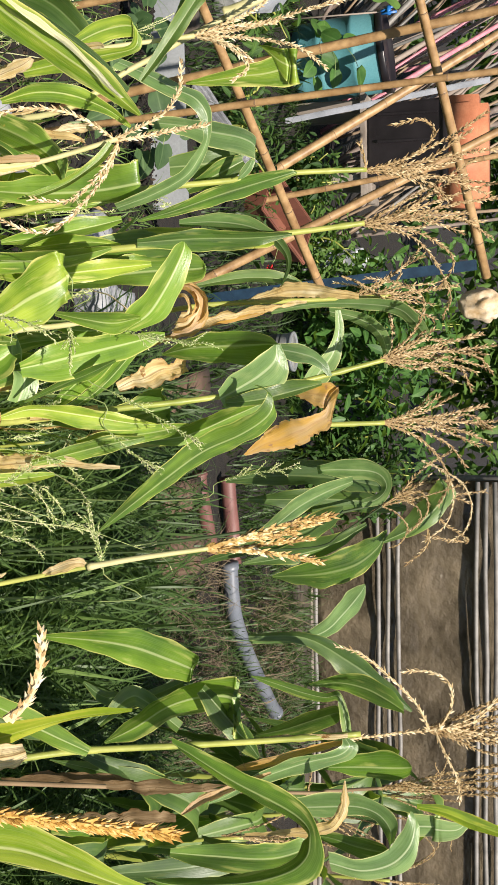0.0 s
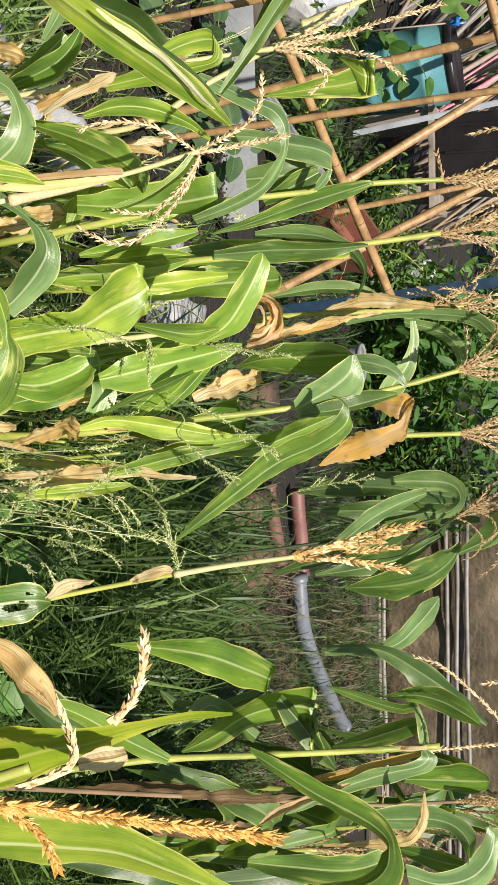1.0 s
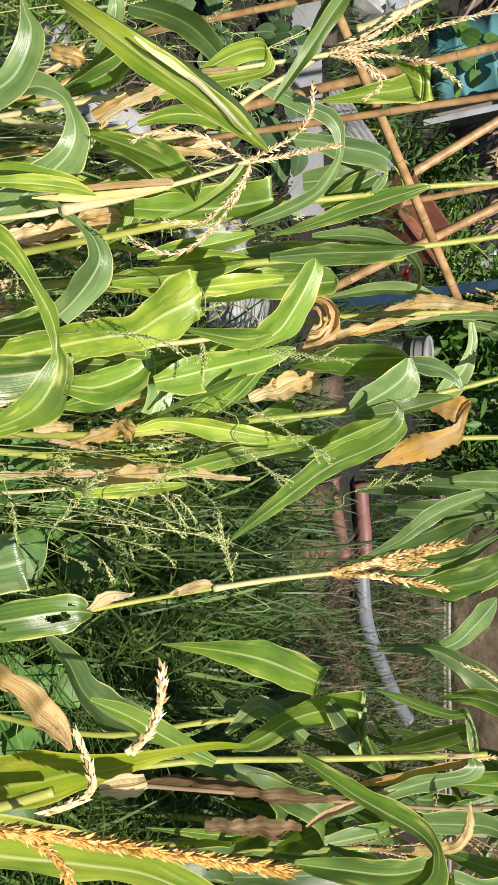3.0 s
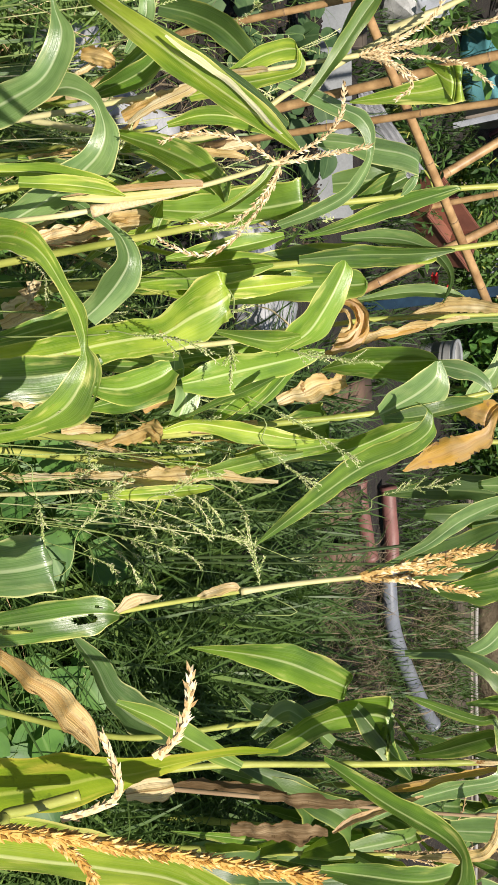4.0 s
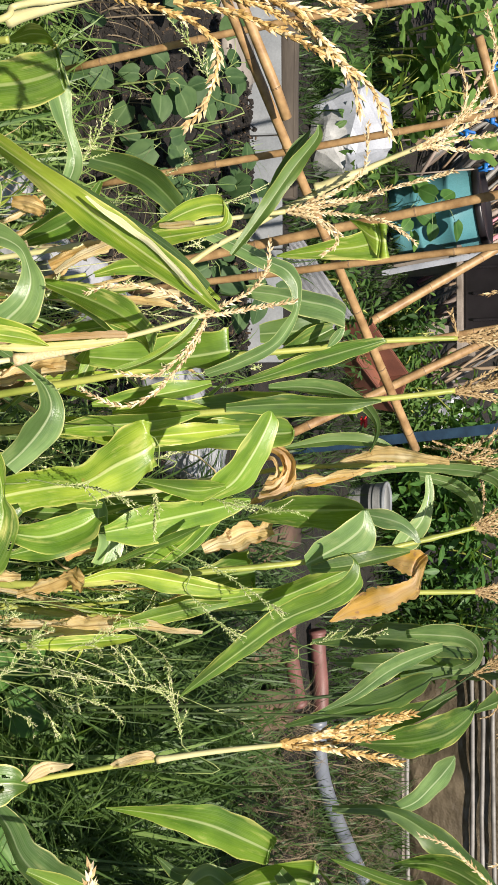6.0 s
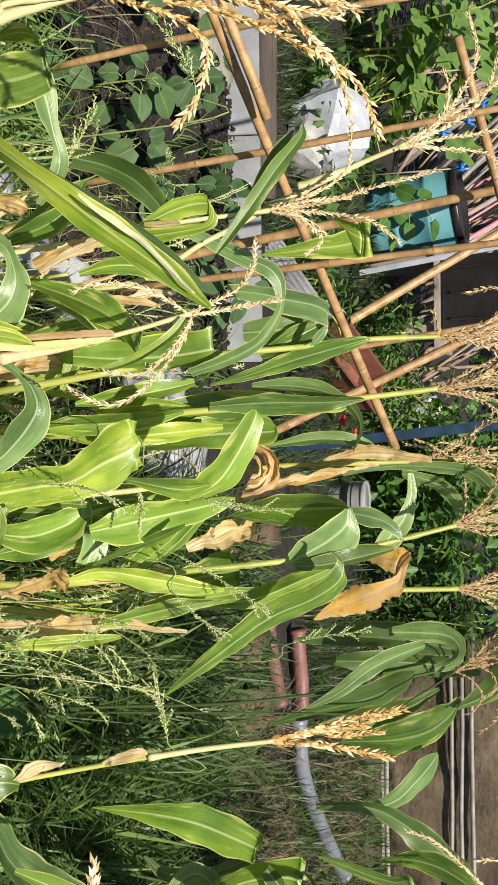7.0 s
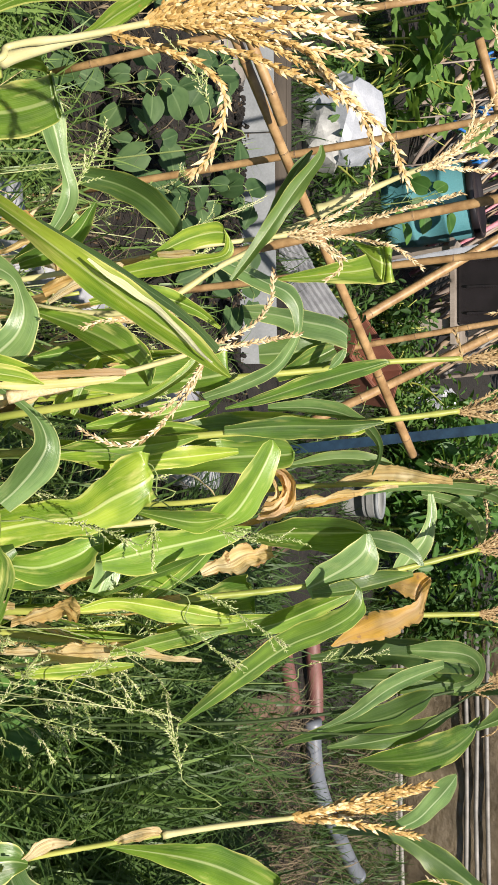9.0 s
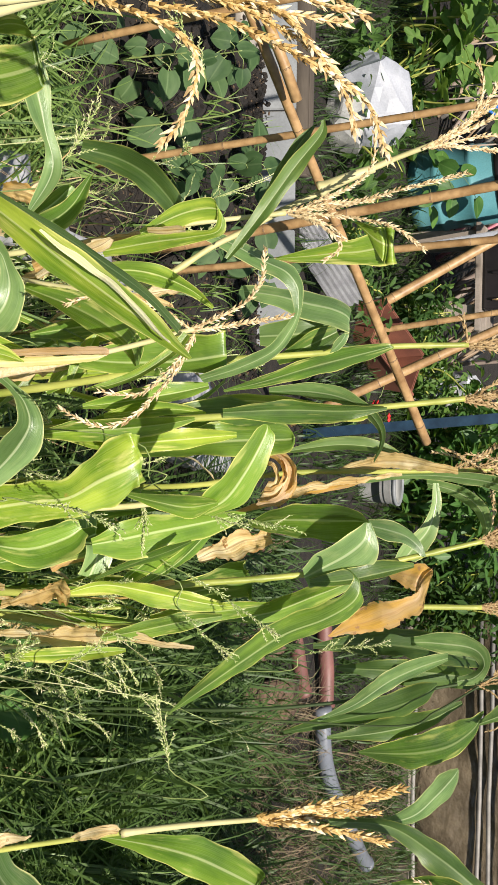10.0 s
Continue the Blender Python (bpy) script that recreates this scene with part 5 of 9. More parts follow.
blade("leaf", [(-0.111, 0.162, 0.666, -0.008, -0.004, -0.002), (-0.13, 0.163, 0.727, -0.016, -0.009, -0.006), (-0.155, 0.166, 0.765, -0.009, -0.008, -0.008), (-0.197, 0.166, 0.795, -0.002, -0.002, -0.002)], M["leaf"], plant, "", seed=36, fold=0.68)
blade("leaf", [(-0.032, 0.054, 0.839, -0.004, -0.001, -0.001), (-0.043, 0.062, 0.89, -0.012, -0.003, 0), (-0.039, 0.08, 0.937, -0.014, -0.002, 0.004), (-0.019, 0.097, 0.984, -0.007, 0, 0.004), (0.006, 0.108, 1.016, -0.002, 0, 0.001)], M["lime"], plant, "", seed=37, fold=0.73)
blade("leaf", [(-0.267, 0.286, 0.716, -0.014, -0.001, 0.004), (-0.253, 0.306, 0.769, -0.02, -0.001, 0.008), (-0.224, 0.304, 0.822, -0.018, 0.001, 0.013), (-0.182, 0.298, 0.865, -0.011, 0.002, 0.015), (-0.157, 0.293, 0.88, -0.002, 0.001, 0.004)], M["deep"], plant, "", seed=38, fold=0.49)

plant = corn_plant((-0.417, 1.742, 0), "tall corn plant with a leaning tassel")
stem(plant, [(0, 0, 0), (0.081, 0.023, 0.451), (0.146, 0.041, 0.82), (0.072, 0.09, 0.982), (0.017, 0.117, 1.085), (-0.038, 0.139, 1.206), (-0.066, 0.146, 1.283)], 0.0062, 0.0039, M["pale_stalk"], 0.16, "stalk")
tassel(plant, [[(-0.057, 0.14, 1.267), (-0.087, 0.158, 1.316), (-0.117, 0.173, 1.356), (-0.165, 0.196, 1.421)], [(-0.061, 0.143, 1.275), (-0.104, 0.164, 1.332), (-0.148, 0.169, 1.347), (-0.182, 0.166, 1.339)], [(-0.059, 0.143, 1.275), (-0.074, 0.164, 1.332), (-0.083, 0.185, 1.389), (-0.096, 0.205, 1.446)], [(-0.063, 0.146, 1.283), (-0.059, 0.17, 1.348), (-0.053, 0.188, 1.397), (-0.031, 0.196, 1.421)], [(-0.066, 0.146, 1.283), (-0.096, 0.17, 1.348), (-0.139, 0.188, 1.397), (-0.208, 0.196, 1.421)], [(-0.061, 0.143, 1.275), (-0.091, 0.161, 1.324), (-0.148, 0.176, 1.365), (-0.208, 0.185, 1.389), (-0.268, 0.18, 1.377)]], 0.0100, M["tassel"], 1.9, 4, "straw-coloured tassel with spread branches", 0.0016, 0.45)
stem(plant, [(-0.003, 0.119, 1.121), (-0.02, 0.124, 1.165), (-0.033, 0.136, 1.198)], 0.0097, 0.0061, M["pale_stalk"], 0.4, "sheath")

plant = corn_plant((-0.094, 1.394, 0), "corn plant with a forked drooping pale tassel")
stem(plant, [(0, 0, 0), (-0.017, 0.02, 0.4), (-0.03, 0.036, 0.727), (-0.043, 0.072, 0.826), (-0.071, 0.12, 0.957), (-0.101, 0.156, 1.057)], 0.0049, 0.0034, M["pale_stalk"], 0.16, "stalk")
tassel(plant, [[(-0.098, 0.154, 1.05), (-0.104, 0.168, 1.089), (-0.112, 0.183, 1.131), (-0.118, 0.196, 1.167)], [(-0.1, 0.154, 1.052), (-0.113, 0.156, 1.085), (-0.134, 0.169, 1.12), (-0.164, 0.175, 1.138), (-0.198, 0.176, 1.141)], [(-0.1, 0.155, 1.053), (-0.118, 0.126, 1.032), (-0.132, 0.104, 1.001), (-0.135, 0.086, 0.953), (-0.126, 0.075, 0.921)], [(-0.094, 0.156, 1.057), (-0.066, 0.132, 1.05), (-0.035, 0.114, 1.029), (-0.017, 0.104, 1.001), (-0.021, 0.089, 0.96)], [(-0.091, 0.156, 1.057), (-0.052, 0.14, 1.043), (-0.014, 0.121, 1.018), (0.013, 0.102, 0.994), (0.022, 0.089, 0.96), (0.002, 0.074, 0.918)]], 0.0098, M["tassel"], 1.7, 5, "pale forked tassel with hanging branches", 0.0016, 0.45)
stem(plant, [(-0.04, 0.065, 0.822), (-0.054, 0.088, 0.894), (-0.07, 0.115, 0.957)], 0.0075, 0.0049, M["tassel"], 0.5, "sheath")
# one dry sheath in two strips: brown, and cream for its sunlit lower half
blade("leaf", [(-0.0585, 0.046, 0.786, 0.0005, 0.0, 0.0), (-0.0635, 0.05, 0.8335, 0.0035, 0.001, -0.0005), (-0.066, 0.054, 0.8815, 0.005, 0.001, 0.0005), (-0.068, 0.058, 0.936, 0.005, 0.001, 0.0), (-0.068, 0.062, 0.979, 0.006, 0.002, 0.001), (-0.0675, 0.066, 0.9855, 0.0025, 0.001, -0.0005)], M["rust"], plant, "half-dry orange leaf", seed=468, fold=0.2, crumple=0.002, steps=10, tear=0.15)
blade("leaf", [(-0.056, 0.041, 0.789, 0.001, 0.0, 0.0), (-0.0545, 0.045, 0.837, 0.0055, 0.001, 0.0), (-0.054, 0.049, 0.884, 0.006, 0.002, 0.0), (-0.057, 0.053, 0.938, 0.005, 0.001, 0.0), (-0.059, 0.057, 0.968, 0.004, 0.001, 0.0), (-0.0625, 0.061, 0.981, 0.0015, 0.0, 0.0)], M["bleached"], plant, "cream strip of dead leaf", seed=469, fold=0.2, crumple=0.001, steps=8, tear=0.1)
blade("leaf", [(-0.093, 0.144, 1.053, 0.003, 0, 0.004), (-0.071, 0.138, 1.036, 0.005, 0, 0.005), (-0.044, 0.125, 1, 0.006, -0.001, 0.004), (-0.029, 0.112, 0.965, 0.005, -0.001, 0.002), (-0.023, 0.101, 0.936, 0.001, 0, 0)], M["lime"], plant, "", seed=52, fold=0.53)
blade("leaf", [(-0.163, 0.207, 0.788, -0.006, -0.002, 0.003), (-0.14, 0.209, 0.85, -0.016, -0.005, 0.009), (-0.114, 0.207, 0.904, -0.016, -0.004, 0.012), (-0.085, 0.21, 0.942, -0.008, -0.002, 0.012), (-0.058, 0.205, 0.956, -0.001, 0, 0.003)], M["lime"], plant, "", seed=53, fold=-0.53)
blade("leaf", [(-0.073, -0.016, 0.76, -0.007, -0.003, 0.002), (-0.069, 0.004, 0.815, -0.009, -0.004, 0.003), (-0.062, 0.022, 0.863, -0.008, -0.003, 0.003), (-0.053, 0.032, 0.89, -0.001, -0.001, 0.001)], M["lime"], plant, "", seed=54, fold=-0.51)

plant = corn_plant((-0.043, 1.873, 0), "corn plant with crossing long blades")
stem(plant, [(0, 0, 0), (-0.054, 0.042, 0.379), (-0.098, 0.076, 0.689), (-0.133, 0.143, 0.873), (-0.153, 0.22, 1.055), (-0.166, 0.26, 1.166), (-0.172, 0.314, 1.285)], 0.0088, 0.0045, M["stalk"], 0.16, "stalk")
tassel(plant, [[(-0.171, 0.311, 1.276), (-0.177, 0.331, 1.332), (-0.193, 0.355, 1.426), (-0.208, 0.389, 1.519)], [(-0.171, 0.313, 1.281), (-0.166, 0.321, 1.333), (-0.148, 0.341, 1.389), (-0.118, 0.345, 1.427)], [(-0.173, 0.314, 1.285), (-0.198, 0.302, 1.282), (-0.217, 0.3, 1.276)], [(-0.173, 0.318, 1.295), (-0.193, 0.331, 1.361), (-0.232, 0.346, 1.403), (-0.255, 0.328, 1.381), (-0.246, 0.311, 1.335)], [(-0.171, 0.314, 1.285), (-0.179, 0.345, 1.369), (-0.237, 0.368, 1.463)], [(-0.169, 0.314, 1.285), (-0.158, 0.335, 1.37), (-0.158, 0.365, 1.454)], [(-0.176, 0.327, 1.321), (-0.172, 0.338, 1.365), (-0.177, 0.362, 1.407), (-0.191, 0.373, 1.443)], [(-0.173, 0.319, 1.297), (-0.174, 0.337, 1.34), (-0.177, 0.351, 1.383), (-0.18, 0.366, 1.42)], [(-0.174, 0.323, 1.309), (-0.162, 0.354, 1.379), (-0.152, 0.383, 1.448), (-0.144, 0.377, 1.511)], [(-0.175, 0.324, 1.312), (-0.164, 0.348, 1.375), (-0.146, 0.359, 1.44), (-0.129, 0.409, 1.493)], [(-0.173, 0.318, 1.296), (-0.164, 0.33, 1.337), (-0.147, 0.353, 1.377), (-0.123, 0.365, 1.413)], [(-0.175, 0.324, 1.312), (-0.201, 0.346, 1.376), (-0.235, 0.377, 1.436), (-0.272, 0.398, 1.489)]], 0.0118, M["brown"], 1.35, 6, "pale brown tassel with curled branches", 0.0016, 0.45)
blade("leaf", [(-0.136, 0.058, 0.698, -0.015, -0.006, 0.003), (-0.13, 0.075, 0.775, -0.025, -0.011, 0.005), (-0.131, 0.096, 0.861, -0.03, -0.015, 0.003), (-0.141, 0.109, 0.927, -0.032, -0.015, 0.003), (-0.143, 0.131, 0.929, -0.03, -0.014, 0.005), (-0.139, 0.168, 0.885, -0.019, -0.011, -0.002)], M["mid"], plant, "", seed=61, fold=-0.54)
blade("leaf", [(-0.1045, 0.117, 0.889, 0.0065, 0.005, 0.003), (-0.1245, 0.108, 0.958, 0.0085, 0.007, 0.005), (-0.1495, 0.099, 1.016, 0.0045, 0.007, 0.008), (-0.1775, 0.09, 1.0445, 0.0015, 0.006, 0.0075), (-0.201, 0.081, 1.0605, 0.002, 0.004, 0.0045), (-0.223, 0.072, 1.0665, -0.003, 0.005, 0.0065), (-0.246, 0.063, 1.0665, -0.007, 0.008, 0.0095), (-0.2685, 0.054, 1.051, -0.0085, 0.011, 0.012), (-0.2855, 0.045, 1.017, -0.0075, 0.012, 0.013), (-0.308, 0.036, 0.9745, -0.007, 0.01, 0.0115), (-0.327, 0.027, 0.93, -0.006, 0.006, 0.006)], M["sky_sheen"], plant, "", seed=404, fold=0.3, wave=0.12)
blade("leaf", [(-0.0885, 0.207, 0.8935, 0.0015, 0.001, 0.0005), (-0.1045, 0.2135, 0.96, 0.0095, 0.0035, 0.0), (-0.127, 0.2205, 1.032, 0.015, 0.0055, 0.001), (-0.144, 0.227, 1.092, 0.016, 0.006, 0.001), (-0.1565, 0.2335, 1.1415, 0.0105, 0.0035, 0.0025), (-0.1645, 0.24, 1.1705, 0.0055, 0.002, 0.0025), (-0.164, 0.247, 1.175, 0.001, 0.0, 0.0)], M["leaf"], plant, "", seed=406, fold=0.3, wave=0.12)
blade("leaf", [(-0.2515, 0.177, 0.938, 0.0125, -0.007, 0.005), (-0.244, 0.181, 0.991, 0.017, -0.009, 0.003), (-0.2325, 0.1845, 1.0395, 0.0245, -0.0135, 0.0025), (-0.224, 0.188, 1.085, 0.024, -0.013, 0.003), (-0.2125, 0.192, 1.1095, 0.0225, -0.012, 0.0025), (-0.197, 0.1955, 1.114, 0.013, -0.0075, -0.002), (-0.177, 0.1995, 1.104, -0.001, -0.0045, -0.006), (-0.1625, 0.203, 1.091, -0.0045, -0.004, -0.004), (-0.1525, 0.207, 1.0775, -0.0005, 0.0, 0.0005)], M["sky_sheen"], plant, "", seed=405, fold=0.25, wave=0.12)
blade("leaf", [(-0.181, 0.215, 0.953, -0.015, -0.003, 0), (-0.186, 0.235, 1.009, -0.027, -0.007, -0.002), (-0.196, 0.252, 1.056, -0.019, -0.006, -0.005), (-0.206, 0.259, 1.075, -0.004, -0.002, -0.002)], M["deep"], plant, "", seed=65, fold=-0.37)
blade("leaf", [(-0.141, 0.225, 0.981, -0.006, -0.002, -0.003), (-0.171, 0.245, 1.038, -0.018, -0.006, -0.008), (-0.191, 0.259, 1.075, -0.011, -0.003, -0.005)], M["mid"], plant, "", seed=66, fold=0.53)

plant = corn_plant((-0.025, 1.96, 0), "corn plant with yellowing upright blades")
stem(plant, [(0, 0, 0), (-0.023, 0.038, 0.357), (-0.041, 0.07, 0.649), (-0.061, 0.14, 0.841), (-0.072, 0.196, 0.995), (-0.087, 0.252, 1.149), (-0.102, 0.296, 1.269)], 0.0092, 0.0051, M["stalk"], 0.16, "stalk")
tassel(plant, [[(-0.1, 0.29, 1.254), (-0.107, 0.315, 1.322), (-0.133, 0.35, 1.418), (-0.148, 0.388, 1.523)], [(-0.1, 0.294, 1.264), (-0.094, 0.305, 1.323), (-0.071, 0.329, 1.39), (-0.03, 0.343, 1.428), (0.015, 0.334, 1.404)], [(-0.102, 0.296, 1.269), (-0.122, 0.312, 1.342), (-0.163, 0.333, 1.4)], [(-0.102, 0.294, 1.264), (-0.112, 0.305, 1.323), (-0.132, 0.319, 1.361)], [(-0.098, 0.296, 1.269), (-0.071, 0.319, 1.361), (0.02, 0.34, 1.419), (0.071, 0.326, 1.41)], [(-0.102, 0.297, 1.274), (-0.112, 0.332, 1.37), (-0.102, 0.371, 1.475)], [(-0.1, 0.297, 1.274), (-0.092, 0.329, 1.36), (-0.112, 0.353, 1.427), (-0.072, 0.378, 1.495)], [(-0.1, 0.292, 1.259), (-0.114, 0.323, 1.323), (-0.119, 0.341, 1.392), (-0.117, 0.362, 1.45)], [(-0.1, 0.292, 1.259), (-0.107, 0.312, 1.303), (-0.108, 0.322, 1.349), (-0.105, 0.322, 1.39)], [(-0.102, 0.297, 1.272), (-0.141, 0.327, 1.338), (-0.178, 0.333, 1.409), (-0.215, 0.371, 1.463)], [(-0.106, 0.311, 1.312), (-0.107, 0.322, 1.356), (-0.098, 0.345, 1.401), (-0.084, 0.368, 1.44)], [(-0.104, 0.305, 1.295), (-0.132, 0.321, 1.345), (-0.16, 0.34, 1.395), (-0.185, 0.352, 1.437)], [(-0.105, 0.309, 1.305), (-0.13, 0.329, 1.369), (-0.152, 0.354, 1.432), (-0.169, 0.369, 1.488)]], 0.0118, M["brown"], 1.35, 7, "bushy pale brown tassel", 0.0016, 0.45)
blade("leaf", [(-0.11, 0.24, 0.9325, 0.006, 0.005, -0.0015), (-0.109, 0.243, 0.9975, 0.013, 0.011, -0.0035), (-0.1015, 0.246, 1.0535, 0.0145, 0.012, -0.0005), (-0.088, 0.2485, 1.094, 0.01, 0.0085, -0.003), (-0.0725, 0.2515, 1.1155, 0.0055, 0.0085, -0.0105), (-0.047, 0.2545, 1.133, 0.0, 0.0055, -0.009), (-0.022, 0.257, 1.134, -0.003, 0.003, -0.004), (0.01, 0.26, 1.12, -0.001, 0.001, -0.001)], M["sky_sheen"], plant, "", seed=407, fold=0.2, wave=0.12)
blade("leaf", [(-0.0955, 0.24, 0.8435, 0.0135, -0.011, 0.0035), (-0.0895, 0.24, 0.933, 0.0165, -0.014, 0.004), (-0.081, 0.24, 1.02, 0.016, -0.014, 0.004), (-0.075, 0.24, 1.0885, 0.01, -0.009, 0.0065), (-0.0695, 0.24, 1.1125, 0.0025, -0.002, 0.0005)], M["lime"], plant, "", seed=408, fold=0.35, wave=0.12)
blade("leaf", [(-0.071, 0.145, 0.883, -0.008, -0.003, 0.001), (-0.076, 0.179, 0.979, -0.018, -0.007, 0.002), (-0.077, 0.214, 1.074, -0.014, -0.005, 0.001), (-0.083, 0.24, 1.146, -0.003, -0.001, 0)], M["mid"], plant, "", seed=72, fold=0.58)
blade("leaf", [(-0.058, 0.162, 0.754, -0.016, -0.005, 0.001), (-0.063, 0.194, 0.843, -0.027, -0.009, 0.003), (-0.063, 0.222, 0.921, -0.021, -0.007, 0.003), (-0.063, 0.237, 0.961, -0.006, -0.002, 0.001)], M["mid"], plant, "", seed=73, fold=-0.43)
blade("leaf", [(-0.001, 0.151, 0.725, -0.012, 0.005, -0.004), (-0.013, 0.183, 0.813, -0.027, 0.01, -0.007), (-0.024, 0.215, 0.902, -0.032, 0.013, -0.007), (-0.027, 0.238, 0.966, -0.025, 0.01, -0.007), (-0.03, 0.244, 0.98, -0.01, 0.004, -0.004)], M["mid"], plant, "", seed=74, fold=0.31)
blade("leaf", [(-0.042, 0.079, 0.587, -0.015, -0.002, 0.003), (-0.026, 0.118, 0.694, -0.023, -0.004, 0.003), (-0.026, 0.154, 0.791, -0.018, -0.004, 0), (-0.037, 0.175, 0.85, -0.006, -0.002, 0)], M["lime"], plant, "", seed=75, fold=0.72)

plant = corn_plant((0.104, 1.663, 0), "corn plant with broad pale drooping leaves")
stem(plant, [(0, 0, 0), (-0.009, 0.037, 0.305), (-0.017, 0.067, 0.555), (-0.044, 0.123, 0.709), (-0.055, 0.172, 0.846), (-0.076, 0.213, 0.957)], 0.0064, 0.0045, M["pale_stalk"], 0.16, "stalk")
blade("leaf", [(0.0025, -0.023, 0.324, 0.0245, 0.002, -0.002), (-0.017, -0.011, 0.461, 0.027, 0.002, -0.002), (-0.033, 0.001, 0.5745, 0.028, 0.002, -0.0015), (-0.0435, 0.013, 0.6455, 0.0305, 0.003, -0.0015), (-0.055, 0.025, 0.697, 0.031, 0.003, -0.002), (-0.064, 0.037, 0.7505, 0.03, 0.003, 0.0005), (-0.071, 0.049, 0.799, 0.029, 0.003, 0.003), (-0.0955, 0.061, 0.8405, 0.0405, 0.004, 0.0075), (-0.1135, 0.073, 0.8725, 0.0455, 0.004, 0.0025), (-0.128, 0.085, 0.8915, 0.041, 0.004, 0.0055), (-0.128, 0.097, 0.8865, 0.03, 0.003, 0.0025)], M["lime"], plant, "", seed=418, fold=0.3, wave=0.12, tear=0.12)
blade("leaf", [(-0.047, 0.177, 0.9525, 0.008, 0.009, 0.0155), (-0.07, 0.179, 0.9905, 0.008, 0.014, 0.0245), (-0.109, 0.181, 1.0195, 0.005, 0.012, 0.0225), (-0.146, 0.183, 1.04, 0.006, 0.01, 0.018), (-0.171, 0.185, 1.051, 0.005, 0.007, 0.012), (-0.1815, 0.187, 1.051, 0.0015, 0.002, 0.003)], M["leaf"], plant, "", seed=409, fold=0.4, wave=0.12)
blade("leaf", [(-0.074, 0.133, 0.853, -0.004, 0, 0.001), (-0.064, 0.139, 0.899, -0.011, 0, 0.002), (-0.057, 0.154, 0.941, -0.018, -0.001, 0), (-0.065, 0.169, 0.982, -0.004, 0, -0.001)], M["lime"], plant, "", seed=83, tear=0.4, fold=-0.55)
blade("leaf", [(-0.137, 0.637, 0.886, -0.006, 0.012, -0.005), (-0.135, 0.637, 0.919, -0.006, 0.012, -0.002), (-0.116, 0.637, 0.944, -0.003, 0.012, 0.001), (-0.087, 0.637, 0.954, 0.0, 0.012, 0.002), (-0.057, 0.637, 0.944, 0.003, 0.012, 0.001), (-0.039, 0.637, 0.918, 0.006, 0.012, -0.002), (-0.037, 0.637, 0.885, 0.006, 0.012, -0.005)], M["dry"], plant, "dry rolled leaf strip", seed=460, fold=0.1, wave=0.5, crumple=0.006, steps=8, tear=0.3)
blade("leaf", [(-0.13, 0.633, 0.89, -0.005, 0.012, -0.006), (-0.128, 0.633, 0.917, -0.005, 0.012, -0.002), (-0.112, 0.633, 0.938, -0.003, 0.012, 0.001), (-0.087, 0.633, 0.946, 0.0, 0.012, 0.002), (-0.062, 0.633, 0.937, 0.004, 0.012, 0.002), (-0.046, 0.633, 0.916, 0.006, 0.012, -0.002), (-0.045, 0.633, 0.889, 0.006, 0.012, -0.005)], M["rust"], plant, "dry rolled leaf strip", seed=461, fold=0.1, wave=0.5, crumple=0.006, steps=8, tear=0.3)
blade("leaf", [(-0.123, 0.629, 0.893, -0.006, 0.012, -0.005), (-0.122, 0.629, 0.915, -0.005, 0.012, -0.002), (-0.108, 0.629, 0.933, -0.003, 0.012, 0.001), (-0.087, 0.629, 0.939, 0.0, 0.012, 0.002), (-0.066, 0.629, 0.932, 0.004, 0.012, 0.001), (-0.052, 0.629, 0.915, 0.005, 0.012, -0.002), (-0.051, 0.629, 0.893, 0.005, 0.012, -0.006)], M["dry"], plant, "dry rolled leaf strip", seed=462, fold=0.1, wave=0.5, crumple=0.006, steps=8, tear=0.3)
blade("leaf", [(-0.117, 0.625, 0.896, -0.005, 0.012, -0.005), (-0.116, 0.625, 0.914, -0.005, 0.012, -0.002), (-0.104, 0.625, 0.927, -0.004, 0.012, 0.001), (-0.087, 0.625, 0.932, 0.0, 0.012, 0.002), (-0.069, 0.625, 0.927, 0.003, 0.012, 0.001), (-0.058, 0.625, 0.913, 0.005, 0.012, -0.002), (-0.058, 0.625, 0.896, 0.006, 0.012, -0.005)], M["rust"], plant, "dry rolled leaf strip", seed=463, fold=0.1, wave=0.5, crumple=0.006, steps=8, tear=0.3)
blade("leaf", [(-0.109, 0.621, 0.9, -0.006, 0.012, -0.005), (-0.109, 0.621, 0.912, -0.005, 0.012, -0.002), (-0.1, 0.621, 0.921, -0.003, 0.012, 0.001), (-0.087, 0.621, 0.924, 0.0, 0.012, 0.002), (-0.074, 0.621, 0.921, 0.003, 0.012, 0.001), (-0.066, 0.621, 0.911, 0.006, 0.012, -0.001), (-0.065, 0.621, 0.9, 0.005, 0.012, -0.006)], M["dry"], plant, "dry rolled leaf strip", seed=464, fold=0.1, wave=0.5, crumple=0.006, steps=8, tear=0.3)
blade("leaf", [(-0.014, 0.656, 0.829, -0.004, -0.002, -0.001), (-0.053, 0.684, 0.937, -0.009, -0.003, -0.001), (-0.07, 0.705, 1.023, -0.007, -0.002, -0.001), (-0.087, 0.728, 1.085, -0.002, -0.001, 0)], M["rust"], plant, "", seed=85, fold=0.4, crumple=0.006, steps=10, tear=0.3)
